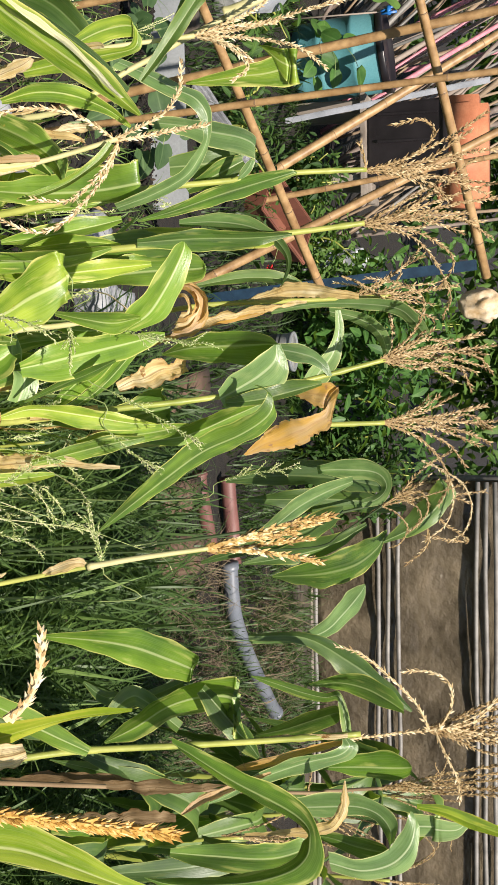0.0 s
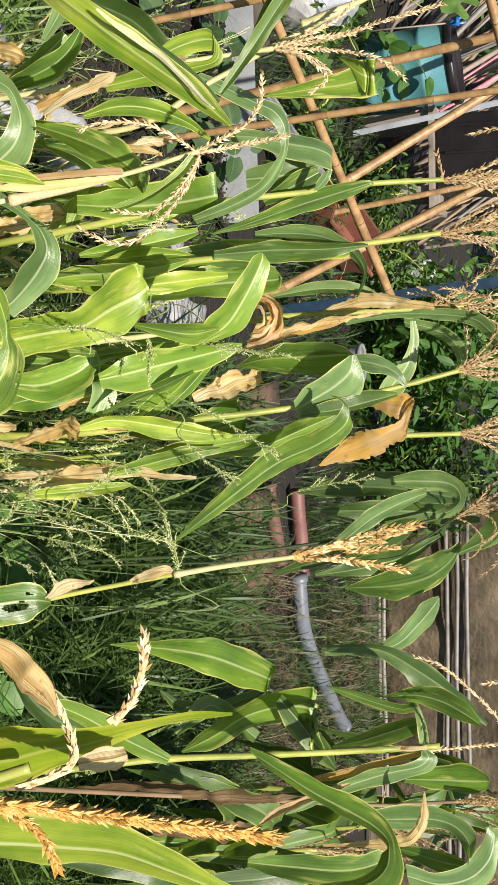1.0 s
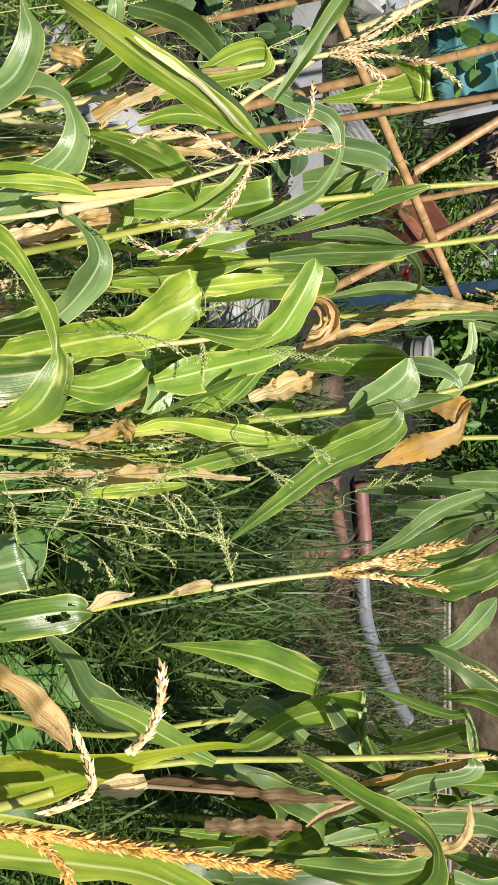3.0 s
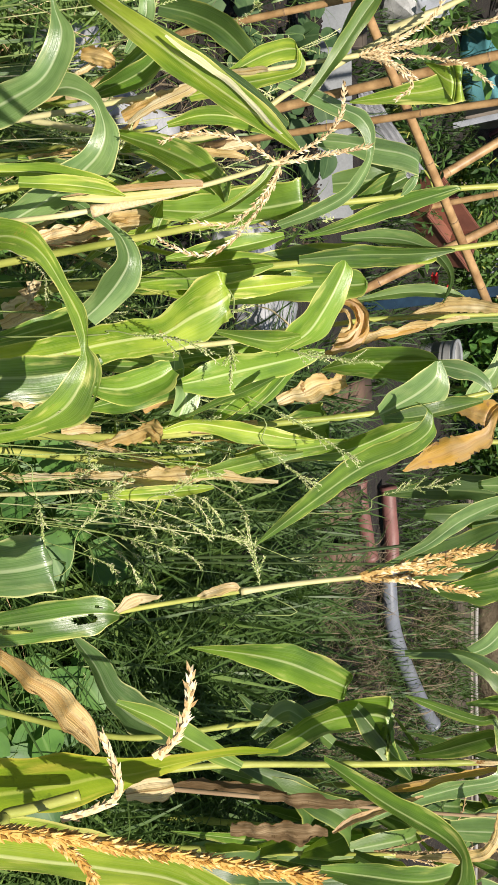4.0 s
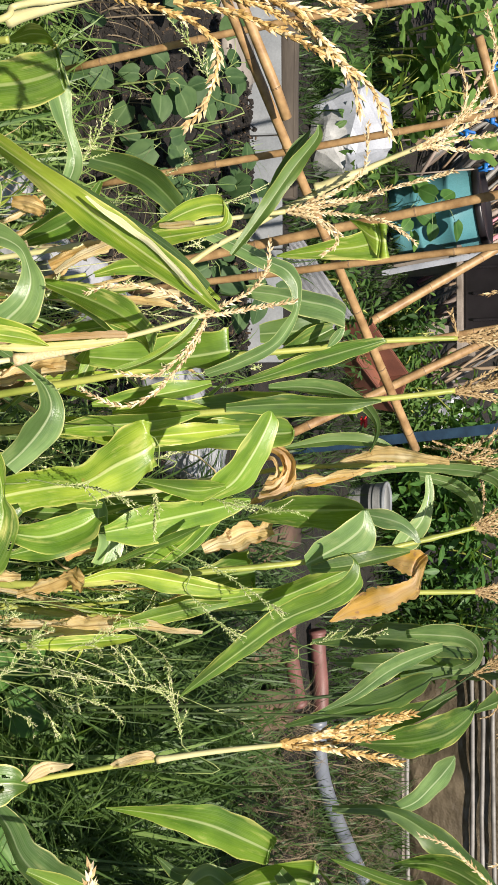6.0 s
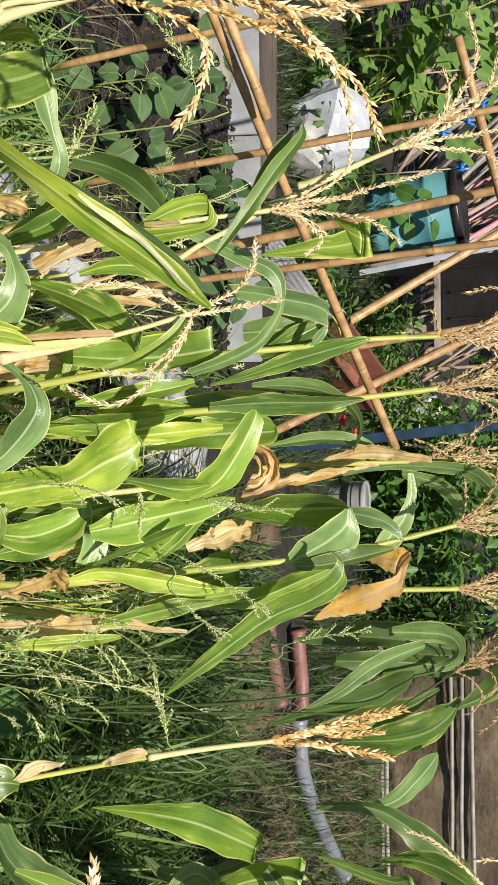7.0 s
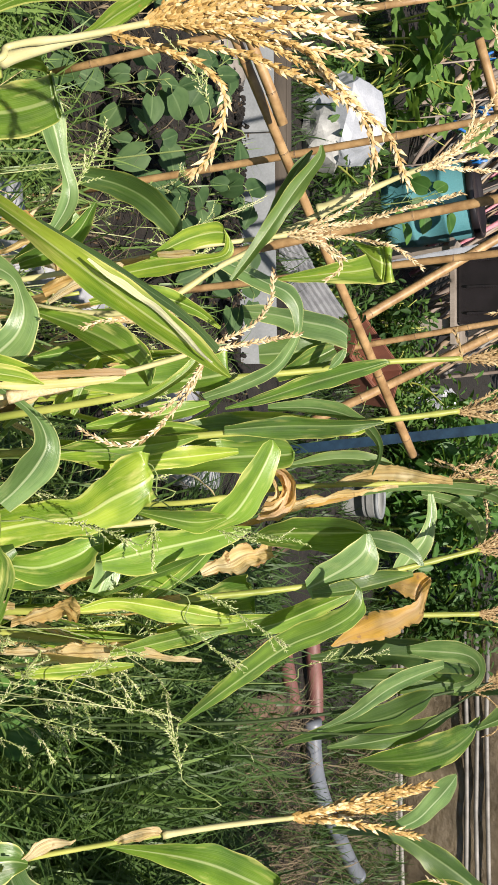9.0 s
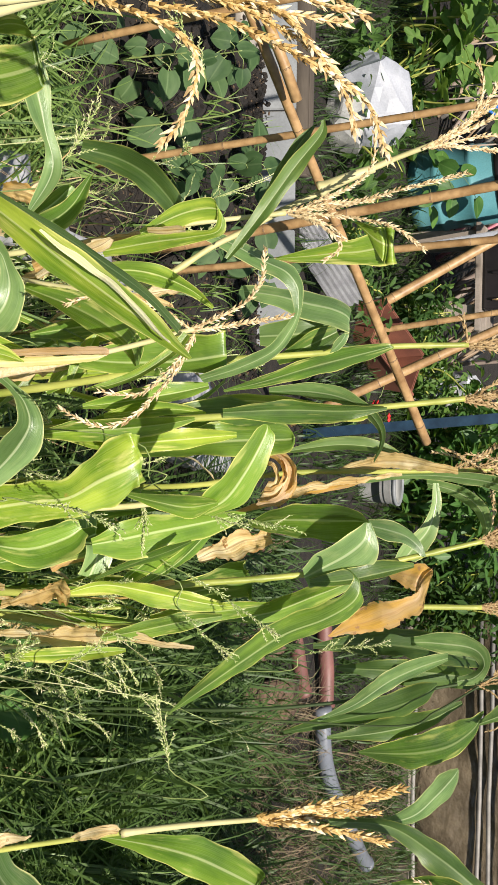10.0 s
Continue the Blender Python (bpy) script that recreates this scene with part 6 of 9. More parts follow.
blade("leaf", [(0.033, 0.397, 0.669, 0.004, 0.001, 0.001), (0.0225, 0.401, 0.6975, 0.0195, 0.005, 0.0005), (0.013, 0.405, 0.749, 0.024, 0.006, -0.003), (0.002, 0.409, 0.805, 0.021, 0.006, 0.001), (-0.009, 0.413, 0.8395, 0.015, 0.004, 0.0015), (-0.0075, 0.417, 0.831, 0.0075, 0.002, 0.001)], M["mid"], plant, "", seed=416, fold=0.15, wave=0.12)
blade("leaf", [(0.062, 0.274, 0.54, -0.005, -0.002, -0.001), (0.047, 0.294, 0.596, -0.019, -0.008, -0.003), (0.027, 0.315, 0.652, -0.025, -0.012, -0.006), (0.007, 0.332, 0.699, -0.019, -0.009, -0.005)], M["leaf"], plant, "", seed=87, fold=0.64)
blade("leaf", [(-0.039, 0.337, 0.6855, 0.0, 0.004, 0.0025), (-0.0125, 0.3345, 0.681, -0.0005, 0.0135, 0.01), (0.0165, 0.332, 0.688, 0.0005, 0.011, 0.008), (0.0385, 0.3295, 0.7045, 0.0035, 0.0195, 0.0135), (0.0775, 0.327, 0.692, 0.0105, 0.02, 0.012)], M["sky_sheen"], plant, "", seed=417, fold=0.2, wave=0.12)
blade("leaf", [(-0.016, 0.318, 0.514, -0.01, 0.005, -0.001), (-0.011, 0.349, 0.601, -0.018, 0.008, -0.004), (-0.027, 0.384, 0.697, -0.015, 0.006, -0.004), (-0.032, 0.412, 0.774, -0.004, 0.002, -0.001)], M["leaf"], plant, "", seed=89, fold=0.4)
blade("leaf", [(0.106, 0.388, 0.707, -0.005, -0.004, -0.003), (0.044, 0.403, 0.778, -0.012, -0.01, -0.007), (-0.008, 0.405, 0.842, -0.011, -0.01, -0.008), (-0.043, 0.397, 0.878, -0.005, -0.005, -0.004)], M["leaf"], plant, "", seed=90, fold=0.62)
blade("leaf", [(0.118, 0.413, 0.718, -0.003, -0.003, -0.001), (0.066, 0.432, 0.799, -0.01, -0.008, -0.005), (0.004, 0.434, 0.864, -0.007, -0.007, -0.006), (-0.038, 0.426, 0.899, -0.002, -0.003, -0.002)], M["leaf"], plant, "", seed=91, fold=-0.59)

plant = corn_plant((0.236, 2.004, 0), "corn plant with folded green leaves and one dry leaf")
stem(plant, [(0, 0, 0), (-0.006, 0.035, 0.334), (-0.01, 0.064, 0.607), (-0.031, 0.143, 0.823), (-0.045, 0.219, 0.974), (-0.065, 0.289, 1.109), (-0.109, 0.376, 1.287)], 0.0084, 0.0048, M["stalk"], 0.16, "stalk")
tassel(plant, [[(-0.106, 0.371, 1.275), (-0.128, 0.401, 1.356), (-0.155, 0.441, 1.467)], [(-0.109, 0.375, 1.285), (-0.102, 0.391, 1.357), (-0.064, 0.413, 1.417)], [(-0.109, 0.375, 1.285), (-0.144, 0.387, 1.347), (-0.144, 0.409, 1.407)], [(-0.106, 0.375, 1.285), (-0.091, 0.387, 1.347), (-0.112, 0.405, 1.397)], [(-0.106, 0.371, 1.275), (-0.155, 0.383, 1.337), (-0.219, 0.392, 1.362), (-0.251, 0.37, 1.328), (-0.267, 0.344, 1.258)], [(-0.108, 0.375, 1.285), (-0.096, 0.404, 1.366), (-0.091, 0.416, 1.427), (-0.048, 0.424, 1.448)], [(-0.108, 0.375, 1.285), (-0.123, 0.412, 1.386), (-0.112, 0.427, 1.458), (-0.08, 0.438, 1.488)], [(-0.106, 0.372, 1.276), (-0.121, 0.38, 1.314), (-0.141, 0.39, 1.351), (-0.166, 0.406, 1.379)], [(-0.111, 0.378, 1.293), (-0.124, 0.392, 1.317), (-0.142, 0.409, 1.339), (-0.163, 0.384, 1.363)], [(-0.12, 0.39, 1.326), (-0.11, 0.407, 1.371), (-0.095, 0.429, 1.417), (-0.081, 0.433, 1.458)], [(-0.119, 0.39, 1.326), (-0.128, 0.412, 1.375), (-0.125, 0.441, 1.425), (-0.116, 0.43, 1.474)], [(-0.116, 0.385, 1.314), (-0.116, 0.412, 1.367), (-0.106, 0.417, 1.426), (-0.089, 0.434, 1.477)], [(-0.124, 0.395, 1.339), (-0.123, 0.413, 1.392), (-0.127, 0.437, 1.445), (-0.132, 0.45, 1.49)]], 0.0112, M["brown"], 1.5, 9, "bushy brown tassel", 0.0016, 0.45)
blade("leaf", [(-0.0245, 0.216, 0.5485, 0.0015, 0.001, -0.0005), (-0.011, 0.2215, 0.6235, 0.012, 0.0055, 0.0005), (0.004, 0.2275, 0.6925, 0.018, 0.0085, -0.0125), (0.004, 0.2335, 0.758, 0.023, 0.0105, -0.01), (-0.0095, 0.239, 0.8165, 0.0325, 0.015, -0.0085), (-0.023, 0.2445, 0.8705, 0.035, 0.0155, -0.0045), (-0.025, 0.25, 0.888, 0.03, 0.014, -0.001), (-0.023, 0.256, 0.8755, 0.017, 0.008, -0.0015)], M["leaf"], plant, "", seed=415, fold=0.4, wave=0.12)
blade("leaf", [(-0.1265, 0.266, 0.868, 0.0015, -0.001, 0.001), (-0.136, 0.262, 0.9215, 0.02, -0.012, 0.0035), (-0.141, 0.258, 0.9815, 0.029, -0.017, 0.0075), (-0.1445, 0.254, 1.0405, 0.0305, -0.018, 0.0105), (-0.146, 0.25, 1.0815, 0.018, -0.011, 0.0045), (-0.143, 0.246, 1.1055, 0.002, -0.001, 0.0005)], M["leaf"], plant, "", seed=410, fold=0.15, wave=0.12)
blade("leaf", [(-0.144, 0.236, 1.105, 0.0, 0.004, 0.005), (-0.1125, 0.231, 1.1015, 0.0205, 0.02, 0.0185), (-0.084, 0.226, 1.0725, 0.025, 0.026, 0.0235), (-0.0605, 0.221, 1.032, 0.0225, 0.02, 0.016), (-0.0435, 0.216, 0.9995, 0.0175, 0.012, 0.0025)], M["sky_sheen"], plant, "", seed=411, fold=0.35, wave=0.12)
blade("leaf", [(-0.1335, 0.296, 1.0925, 0.0125, -0.005, 0.0015), (-0.127, 0.301, 1.1245, 0.018, -0.007, -0.0015), (-0.1175, 0.306, 1.157, 0.0135, -0.006, -0.005), (-0.1, 0.311, 1.1795, 0.007, -0.004, -0.0045), (-0.081, 0.316, 1.191, 0.001, -0.001, -0.003)], M["sky_sheen"], plant, "", seed=412, fold=0.15, wave=0.12)
blade("leaf", [(-0.0495, 0.336, 1.1215, -0.0085, 0.004, 0.0075), (-0.0455, 0.329, 1.1575, -0.0215, 0.007, 0.0085), (-0.0415, 0.3215, 1.183, -0.0215, 0.0075, 0.011), (-0.0115, 0.3145, 1.185, 0.0035, 0.0035, 0.012), (0.006, 0.307, 1.164, 0.015, 0.008, 0.021), (0.0325, 0.3, 1.114, 0.0235, 0.009, 0.018), (0.0485, 0.2935, 1.0685, 0.0165, 0.0055, 0.0085), (0.0695, 0.286, 1.025, 0.0015, 0.001, 0.002)], M["rust"], plant, "half-dry orange leaf", seed=414, fold=0.1, crumple=0.004, steps=12, tear=0.35)
blade("leaf", [(0.201, 0.136, 0.778, 0.002, 0.001, 0.0), (0.1475, 0.1385, 0.8455, 0.0105, 0.0065, 0.0045), (0.0945, 0.141, 0.918, 0.0155, 0.011, 0.011), (0.051, 0.1435, 0.984, 0.019, 0.0135, 0.012), (0.019, 0.146, 1.055, 0.018, 0.013, 0.01), (-0.016, 0.1485, 1.105, 0.013, 0.0115, 0.013), (-0.047, 0.151, 1.1155, 0.011, 0.007, 0.0055), (-0.068, 0.1535, 1.0985, 0.003, 0.0035, 0.0045), (-0.073, 0.156, 1.0815, 0.001, 0.001, 0.0005)], M["mid"], plant, "", seed=413, fold=0.4, wave=0.12)
blade("leaf", [(-0.037, 0.211, 1.01, -0.007, -0.003, 0), (-0.042, 0.232, 1.069, -0.017, -0.007, 0), (-0.057, 0.257, 1.137, -0.014, -0.007, -0.001), (-0.068, 0.274, 1.182, -0.004, -0.002, 0)], M["mid"], plant, "", seed=96, fold=-0.58)
blade("leaf", [(0.037, 0.204, 0.845, -0.005, 0, -0.001), (0.027, 0.234, 0.926, -0.018, 0, -0.005), (-0.006, 0.263, 1.006, -0.017, 0, -0.007), (-0.032, 0.285, 1.066, -0.008, 0, -0.003)], M["mid"], plant, "", seed=97, fold=-0.65)
stem(plant, [(0, 0, 0), (0.036, 0.097, 0.343), (0.065, 0.177, 0.623), (0.048, 0.244, 0.808), (0.043, 0.281, 0.91), (0.021, 0.348, 1.095), (0.017, 0.415, 1.279)], 0.0087, 0.0049, M["stalk"], 0.16, "stalk")
tassel(plant, [[(0.017, 0.412, 1.269), (0.01, 0.445, 1.361), (-0.012, 0.486, 1.474)], [(0.017, 0.415, 1.279), (0.031, 0.428, 1.342), (0.064, 0.45, 1.403), (0.106, 0.451, 1.435)], [(0.017, 0.415, 1.279), (-0.001, 0.442, 1.351), (-0.034, 0.454, 1.413)], [(0.019, 0.415, 1.279), (0.054, 0.442, 1.351), (0.127, 0.44, 1.404), (0.181, 0.432, 1.384)], [(0.017, 0.414, 1.274), (0.017, 0.438, 1.341), (0.043, 0.475, 1.443)], [(0.017, 0.415, 1.279), (0.027, 0.445, 1.361), (0.005, 0.471, 1.433), (0.032, 0.49, 1.484)], [(0.017, 0.412, 1.27), (0.006, 0.422, 1.312), (-0.011, 0.433, 1.352), (-0.033, 0.45, 1.384)], [(0.016, 0.419, 1.289), (0.004, 0.434, 1.315), (-0.01, 0.452, 1.341), (-0.032, 0.428, 1.367)], [(0.012, 0.433, 1.327), (0.029, 0.451, 1.373), (0.049, 0.473, 1.419), (0.069, 0.476, 1.461)], [(0.012, 0.433, 1.326), (0.01, 0.456, 1.378), (0.019, 0.486, 1.432), (0.034, 0.475, 1.481)], [(0.014, 0.427, 1.312), (0.022, 0.455, 1.369), (0.038, 0.461, 1.43), (0.061, 0.478, 1.481)], [(0.011, 0.438, 1.342), (0.018, 0.457, 1.397), (0.022, 0.482, 1.453), (0.019, 0.496, 1.501)]], 0.0112, M["brown"], 1.5, 9, "bushy brown tassel", 0.0016, 0.45)

plant = corn_plant((0.367, 2.046, 0), "corn stalk with dry papery lower leaves")
stem(plant, [(0, 0, 0), (-0.017, 0, 0.236), (-0.03, 0, 0.429), (-0.049, 0.065, 0.609), (-0.058, 0.109, 0.729)], 0.0048, 0.0032, M["pale_stalk"], 0.16, "stalk")
blade("leaf", [(-0.0485, 0.014, 0.119, 0.0045, 0.001, -0.001), (-0.051, 0.019, 0.268, 0.01, 0.003, -0.002), (-0.057, 0.024, 0.4005, 0.008, 0.003, -0.0015), (-0.0585, 0.029, 0.4695, 0.0085, 0.003, -0.0015), (-0.0575, 0.034, 0.5635, 0.0175, 0.006, -0.0005), (-0.063, 0.039, 0.6385, 0.019, 0.007, -0.0035), (-0.0685, 0.044, 0.7015, 0.0125, 0.004, -0.0045), (-0.0625, 0.049, 0.768, 0.0105, 0.004, -0.003), (-0.057, 0.054, 0.8395, 0.003, 0.001, -0.0005)], M["dry"], plant, "dry torn leaf", seed=434, fold=0.2, crumple=0.006, steps=12, tear=0.5)
blade("leaf", [(-0.127, -0.086, 0.5395, 0.007, 0.003, -0.0015), (-0.143, -0.091, 0.59, 0.016, 0.007, -0.001), (-0.1595, -0.096, 0.6365, 0.0235, 0.01, -0.0025), (-0.1585, -0.101, 0.6705, 0.0255, 0.011, -0.0035), (-0.1635, -0.106, 0.684, 0.0085, 0.004, -0.002)], M["dry"], plant, "dry torn leaf", seed=435, fold=0.2, crumple=0.010, steps=14, tear=0.5)
blade("leaf", [(-0.196, 0.194, 0.787, -0.01, 0, -0.004), (-0.218, 0.213, 0.838, -0.023, -0.001, -0.008), (-0.233, 0.25, 0.883, -0.024, 0.001, -0.004), (-0.233, 0.258, 0.904, -0.011, 0.001, 0)], M["dry"], plant, "dry crumpled leaf", seed=104, fold=0.5, crumple=0.012, steps=12, wave=0.5, tear=0.6)
blade("leaf", [(-0.072, 0.114, 0.715, -0.004, -0.003, -0.001), (-0.088, 0.125, 0.745, -0.011, -0.008, -0.003), (-0.104, 0.136, 0.775, -0.012, -0.008, -0.002), (-0.114, 0.147, 0.805, -0.004, -0.002, -0.001)], M["rust"], plant, "", seed=105, fold=-0.69, crumple=0.006, steps=10, tear=0.3)

plant = corn_plant((0.367, 1.031, 0), "bare corn stalk with a golden tassel and dry sheaths")
stem(plant, [(0, 0, 0), (-0.016, 0.026, 0.525), (-0.028, 0.047, 0.955), (-0.049, 0.076, 1.035), (-0.07, 0.119, 1.153), (-0.078, 0.14, 1.211), (-0.085, 0.163, 1.275)], 0.0045, 0.0023, M["stalk"], 0.2, "stalk")
tassel(plant, [[(-0.085, 0.16, 1.267), (-0.092, 0.175, 1.307), (-0.099, 0.19, 1.35), (-0.115, 0.208, 1.397)], [(-0.085, 0.161, 1.27), (-0.098, 0.167, 1.315), (-0.11, 0.183, 1.358), (-0.116, 0.194, 1.39)], [(-0.084, 0.163, 1.275), (-0.083, 0.169, 1.321), (-0.076, 0.183, 1.358), (-0.069, 0.193, 1.387)], [(-0.085, 0.161, 1.27), (-0.083, 0.185, 1.305), (-0.088, 0.2, 1.348), (-0.09, 0.21, 1.375)], [(-0.088, 0.167, 1.286), (-0.098, 0.183, 1.329), (-0.098, 0.194, 1.361)]], 0.0112, M["golden"], 2.7, 11, "dense golden tassel", 0.0020, 0.34)
blade("leaf", [(-0.052, 0.071, 1.036, -0.002, -0.001, -0.001), (-0.063, 0.075, 1.048, -0.007, -0.003, -0.002), (-0.067, 0.083, 1.069, -0.006, -0.002, 0), (-0.069, 0.088, 1.083, -0.001, 0, 0)], M["dry"], plant, "dry split sheath", seed=111, fold=0.4, crumple=0.012, steps=12, wave=0.5, tear=0.6)
blade("leaf", [(-0.065, 0.1, 1.117, -0.002, 0, -0.001), (-0.072, 0.101, 1.133, -0.005, 0.001, -0.002), (-0.077, 0.106, 1.149, -0.007, 0.002, -0.001), (-0.074, 0.114, 1.155, -0.003, 0.001, 0)], M["dry"], plant, "dry split sheath", seed=112, fold=0.4, crumple=0.012, steps=12, wave=0.5, tear=0.6)
stem(plant, [(-0.071, 0.119, 1.159), (-0.079, 0.138, 1.212), (-0.086, 0.161, 1.276)], 0.0034, 0.0023, M["pale_stalk"], 0.5, "stalk_top")
blade("leaf", [(-0.042, 0.006, 0.93, -0.019, -0.004, -0.001), (-0.048, 0.023, 0.977, -0.024, -0.005, -0.001), (-0.051, 0.045, 1.008, -0.023, -0.005, -0.001), (-0.05, 0.063, 1.029, -0.016, -0.003, 0.001), (-0.048, 0.068, 1.043, -0.003, 0, 0)], M["leaf"], plant, "", seed=113, tear=0.3, holes=0.62, steps=20, fold=0.35)
blade("leaf", [(-0.044, 0.189, 0.716, 0.032, 0.005, -0.005), (-0.051, 0.2015, 0.7815, 0.034, 0.0055, -0.0055), (-0.057, 0.214, 0.83, 0.036, 0.006, -0.001), (-0.0635, 0.2265, 0.861, 0.0385, 0.0065, 0.006), (-0.0605, 0.239, 0.853, 0.0265, 0.004, 0.006)], M["sky_sheen"], plant, "", seed=441, fold=0.3, wave=0.12)

plant = corn_plant((0.753, 1.565, 0), "corn plant with broad arching green leaves")
stem(plant, [(0, 0, 0), (-0.032, 0.017, 0.42), (-0.059, 0.031, 0.763), (-0.068, 0.095, 0.923), (-0.067, 0.152, 1.068), (-0.067, 0.196, 1.181), (-0.069, 0.253, 1.327)], 0.0065, 0.0047, M["stalk"], 0.16, "stalk")
tassel(plant, [[(-0.059, 0.255, 1.31), (-0.066, 0.274, 1.378), (-0.073, 0.294, 1.454), (-0.089, 0.316, 1.531), (-0.111, 0.319, 1.614)], [(-0.072, 0.287, 1.428), (-0.115, 0.267, 1.413), (-0.162, 0.251, 1.373), (-0.2, 0.234, 1.333), (-0.213, 0.225, 1.295)], [(-0.074, 0.292, 1.445), (-0.114, 0.28, 1.464), (-0.149, 0.282, 1.459), (-0.166, 0.277, 1.43), (-0.167, 0.267, 1.392)], [(-0.069, 0.289, 1.437), (-0.037, 0.27, 1.456), (-0.002, 0.271, 1.473), (0.032, 0.269, 1.477)], [(-0.073, 0.294, 1.454), (-0.085, 0.296, 1.496), (-0.118, 0.309, 1.532)], [(-0.073, 0.296, 1.462), (-0.067, 0.299, 1.513), (-0.069, 0.304, 1.573)], [(-0.073, 0.294, 1.454), (-0.101, 0.29, 1.505), (-0.138, 0.304, 1.547)], [(-0.072, 0.294, 1.454), (-0.058, 0.3, 1.522), (-0.043, 0.306, 1.589)]], 0.0105, M["tassel"], 1.1, 12, "straw tassel with drooping side branches", 0.0016, 0.45)
blade("leaf", [(-0.074, 0.145, 1.058, 0.008, 0.003, 0.001), (-0.05, 0.1425, 1.1045, 0.012, 0.0045, -0.0045), (-0.022, 0.1395, 1.156, 0.018, 0.0065, -0.007), (0.0005, 0.137, 1.204, 0.0235, 0.009, -0.007), (0.02, 0.134, 1.2445, 0.021, 0.008, -0.0075), (0.0365, 0.1315, 1.2655, 0.0145, 0.0055, -0.0065), (0.0515, 0.1285, 1.2695, 0.0055, 0.0065, -0.0155), (0.0775, 0.126, 1.2645, 0.0035, 0.009, -0.0215), (0.1025, 0.123, 1.2375, -0.0025, 0.013, -0.0295), (0.126, 0.1205, 1.1735, -0.006, 0.0135, -0.0305), (0.137, 0.1175, 1.0685, -0.008, 0.0065, -0.0115), (0.1295, 0.115, 1.018, -0.0005, 0.0, 0.0)], M["leaf"], plant, "", seed=423, fold=0.35, wave=0.12)
blade("leaf", [(0.0045, 0.335, 0.8725, 0.0015, -0.001, 0.0015), (-0.0275, 0.3335, 0.932, 0.0185, -0.0055, 0.007), (-0.0645, 0.3325, 0.986, 0.0165, -0.0055, 0.009), (-0.0845, 0.331, 1.0365, 0.0225, -0.007, 0.0095), (-0.091, 0.33, 1.079, 0.028, -0.008, 0.002), (-0.0855, 0.3285, 1.099, 0.0355, -0.0105, -0.002), (-0.061, 0.3275, 1.1015, 0.028, -0.0085, -0.0025), (-0.0365, 0.326, 1.1075, 0.0165, -0.005, -0.0035), (-0.0175, 0.325, 1.1295, 0.0005, 0.0, -0.0015)], M["leaf"], plant, "", seed=424, fold=0.25, wave=0.12)
blade("leaf", [(-0.099, 0.425, 1.1085, 0.001, 0.0, 0.0005), (-0.09, 0.425, 1.146, 0.007, -0.003, 0.001), (-0.076, 0.425, 1.1965, 0.009, -0.004, 0.0025), (-0.069, 0.425, 1.2365, 0.007, -0.003, 0.0005), (-0.0735, 0.425, 1.259, 0.0075, -0.003, -0.001), (-0.056, 0.425, 1.2675, 0.001, -0.003, -0.0065), (-0.021, 0.425, 1.2735, 0.0, -0.003, -0.0075), (0.004, 0.425, 1.2775, 0.0, -0.002, -0.0055)], M["mid"], plant, "", seed=426, fold=0.2, wave=0.12)
blade("leaf", [(0.013, 0.445, 1.1095, 0.001, -0.001, 0.0005), (-0.0025, 0.4425, 1.164, 0.0095, -0.0095, 0.005), (-0.0235, 0.44, 1.2135, 0.0135, -0.014, 0.0055), (-0.0385, 0.4375, 1.249, 0.0115, -0.0115, 0.003), (-0.04, 0.435, 1.2615, 0.002, -0.002, 0.0005)], M["mid"], plant, "", seed=427, fold=0.2, wave=0.12)
blade("leaf", [(-0.066, 0.235, 1.3075, 0.0, 0.002, 0.0055), (-0.0565, 0.2295, 1.314, 0.0015, 0.0055, 0.013), (-0.042, 0.2235, 1.2975, 0.008, 0.0075, 0.0165), (-0.0305, 0.218, 1.253, 0.0115, 0.007, 0.014), (-0.015, 0.212, 1.206, 0.009, 0.005, 0.01), (0.0015, 0.2065, 1.1645, 0.0075, 0.0025, 0.0035), (0.0245, 0.2005, 1.1255, 0.0055, 0.0015, -0.0005), (0.0385, 0.195, 1.0965, 0.0015, 0.0, -0.0005)], M["sky_sheen"], plant, "", seed=428, fold=0.2, wave=0.12)
blade("leaf", [(-0.0085, 0.21, 1.1145, 0.0025, 0.001, 0.0005), (-0.028, 0.218, 1.194, 0.008, 0.002, 0.0), (-0.048, 0.227, 1.255, 0.008, 0.002, 0.002), (-0.059, 0.235, 1.305, 0.005, 0.001, 0.0)], M["rust"], plant, "half-dry orange leaf", seed=454, fold=0.2, crumple=0.003, steps=10, tear=0.3)
blade("leaf", [(-0.064, 0.205, 1.1695, 0.005, 0.001, -0.0005), (-0.0665, 0.215, 1.2205, 0.0065, 0.001, -0.0005), (-0.068, 0.225, 1.2715, 0.006, 0.001, 0.0005), (-0.069, 0.235, 1.31, 0.004, 0.001, 0.0)], M["dry"], plant, "dry torn leaf", seed=455, fold=0.3, crumple=0.003, steps=10, tear=0.2)
blade("leaf", [(0.166, 0.535, 0.792, 0.007, 0.002, -0.001), (0.158, 0.535, 0.8725, 0.015, 0.003, -0.0015), (0.153, 0.535, 0.963, 0.009, 0.002, 0.0), (0.142, 0.535, 1.033, 0.003, 0.001, 0.0)], M["husk"], plant, "brown withered leaf", seed=456, fold=0.2, crumple=0.008, steps=10, tear=0.4)
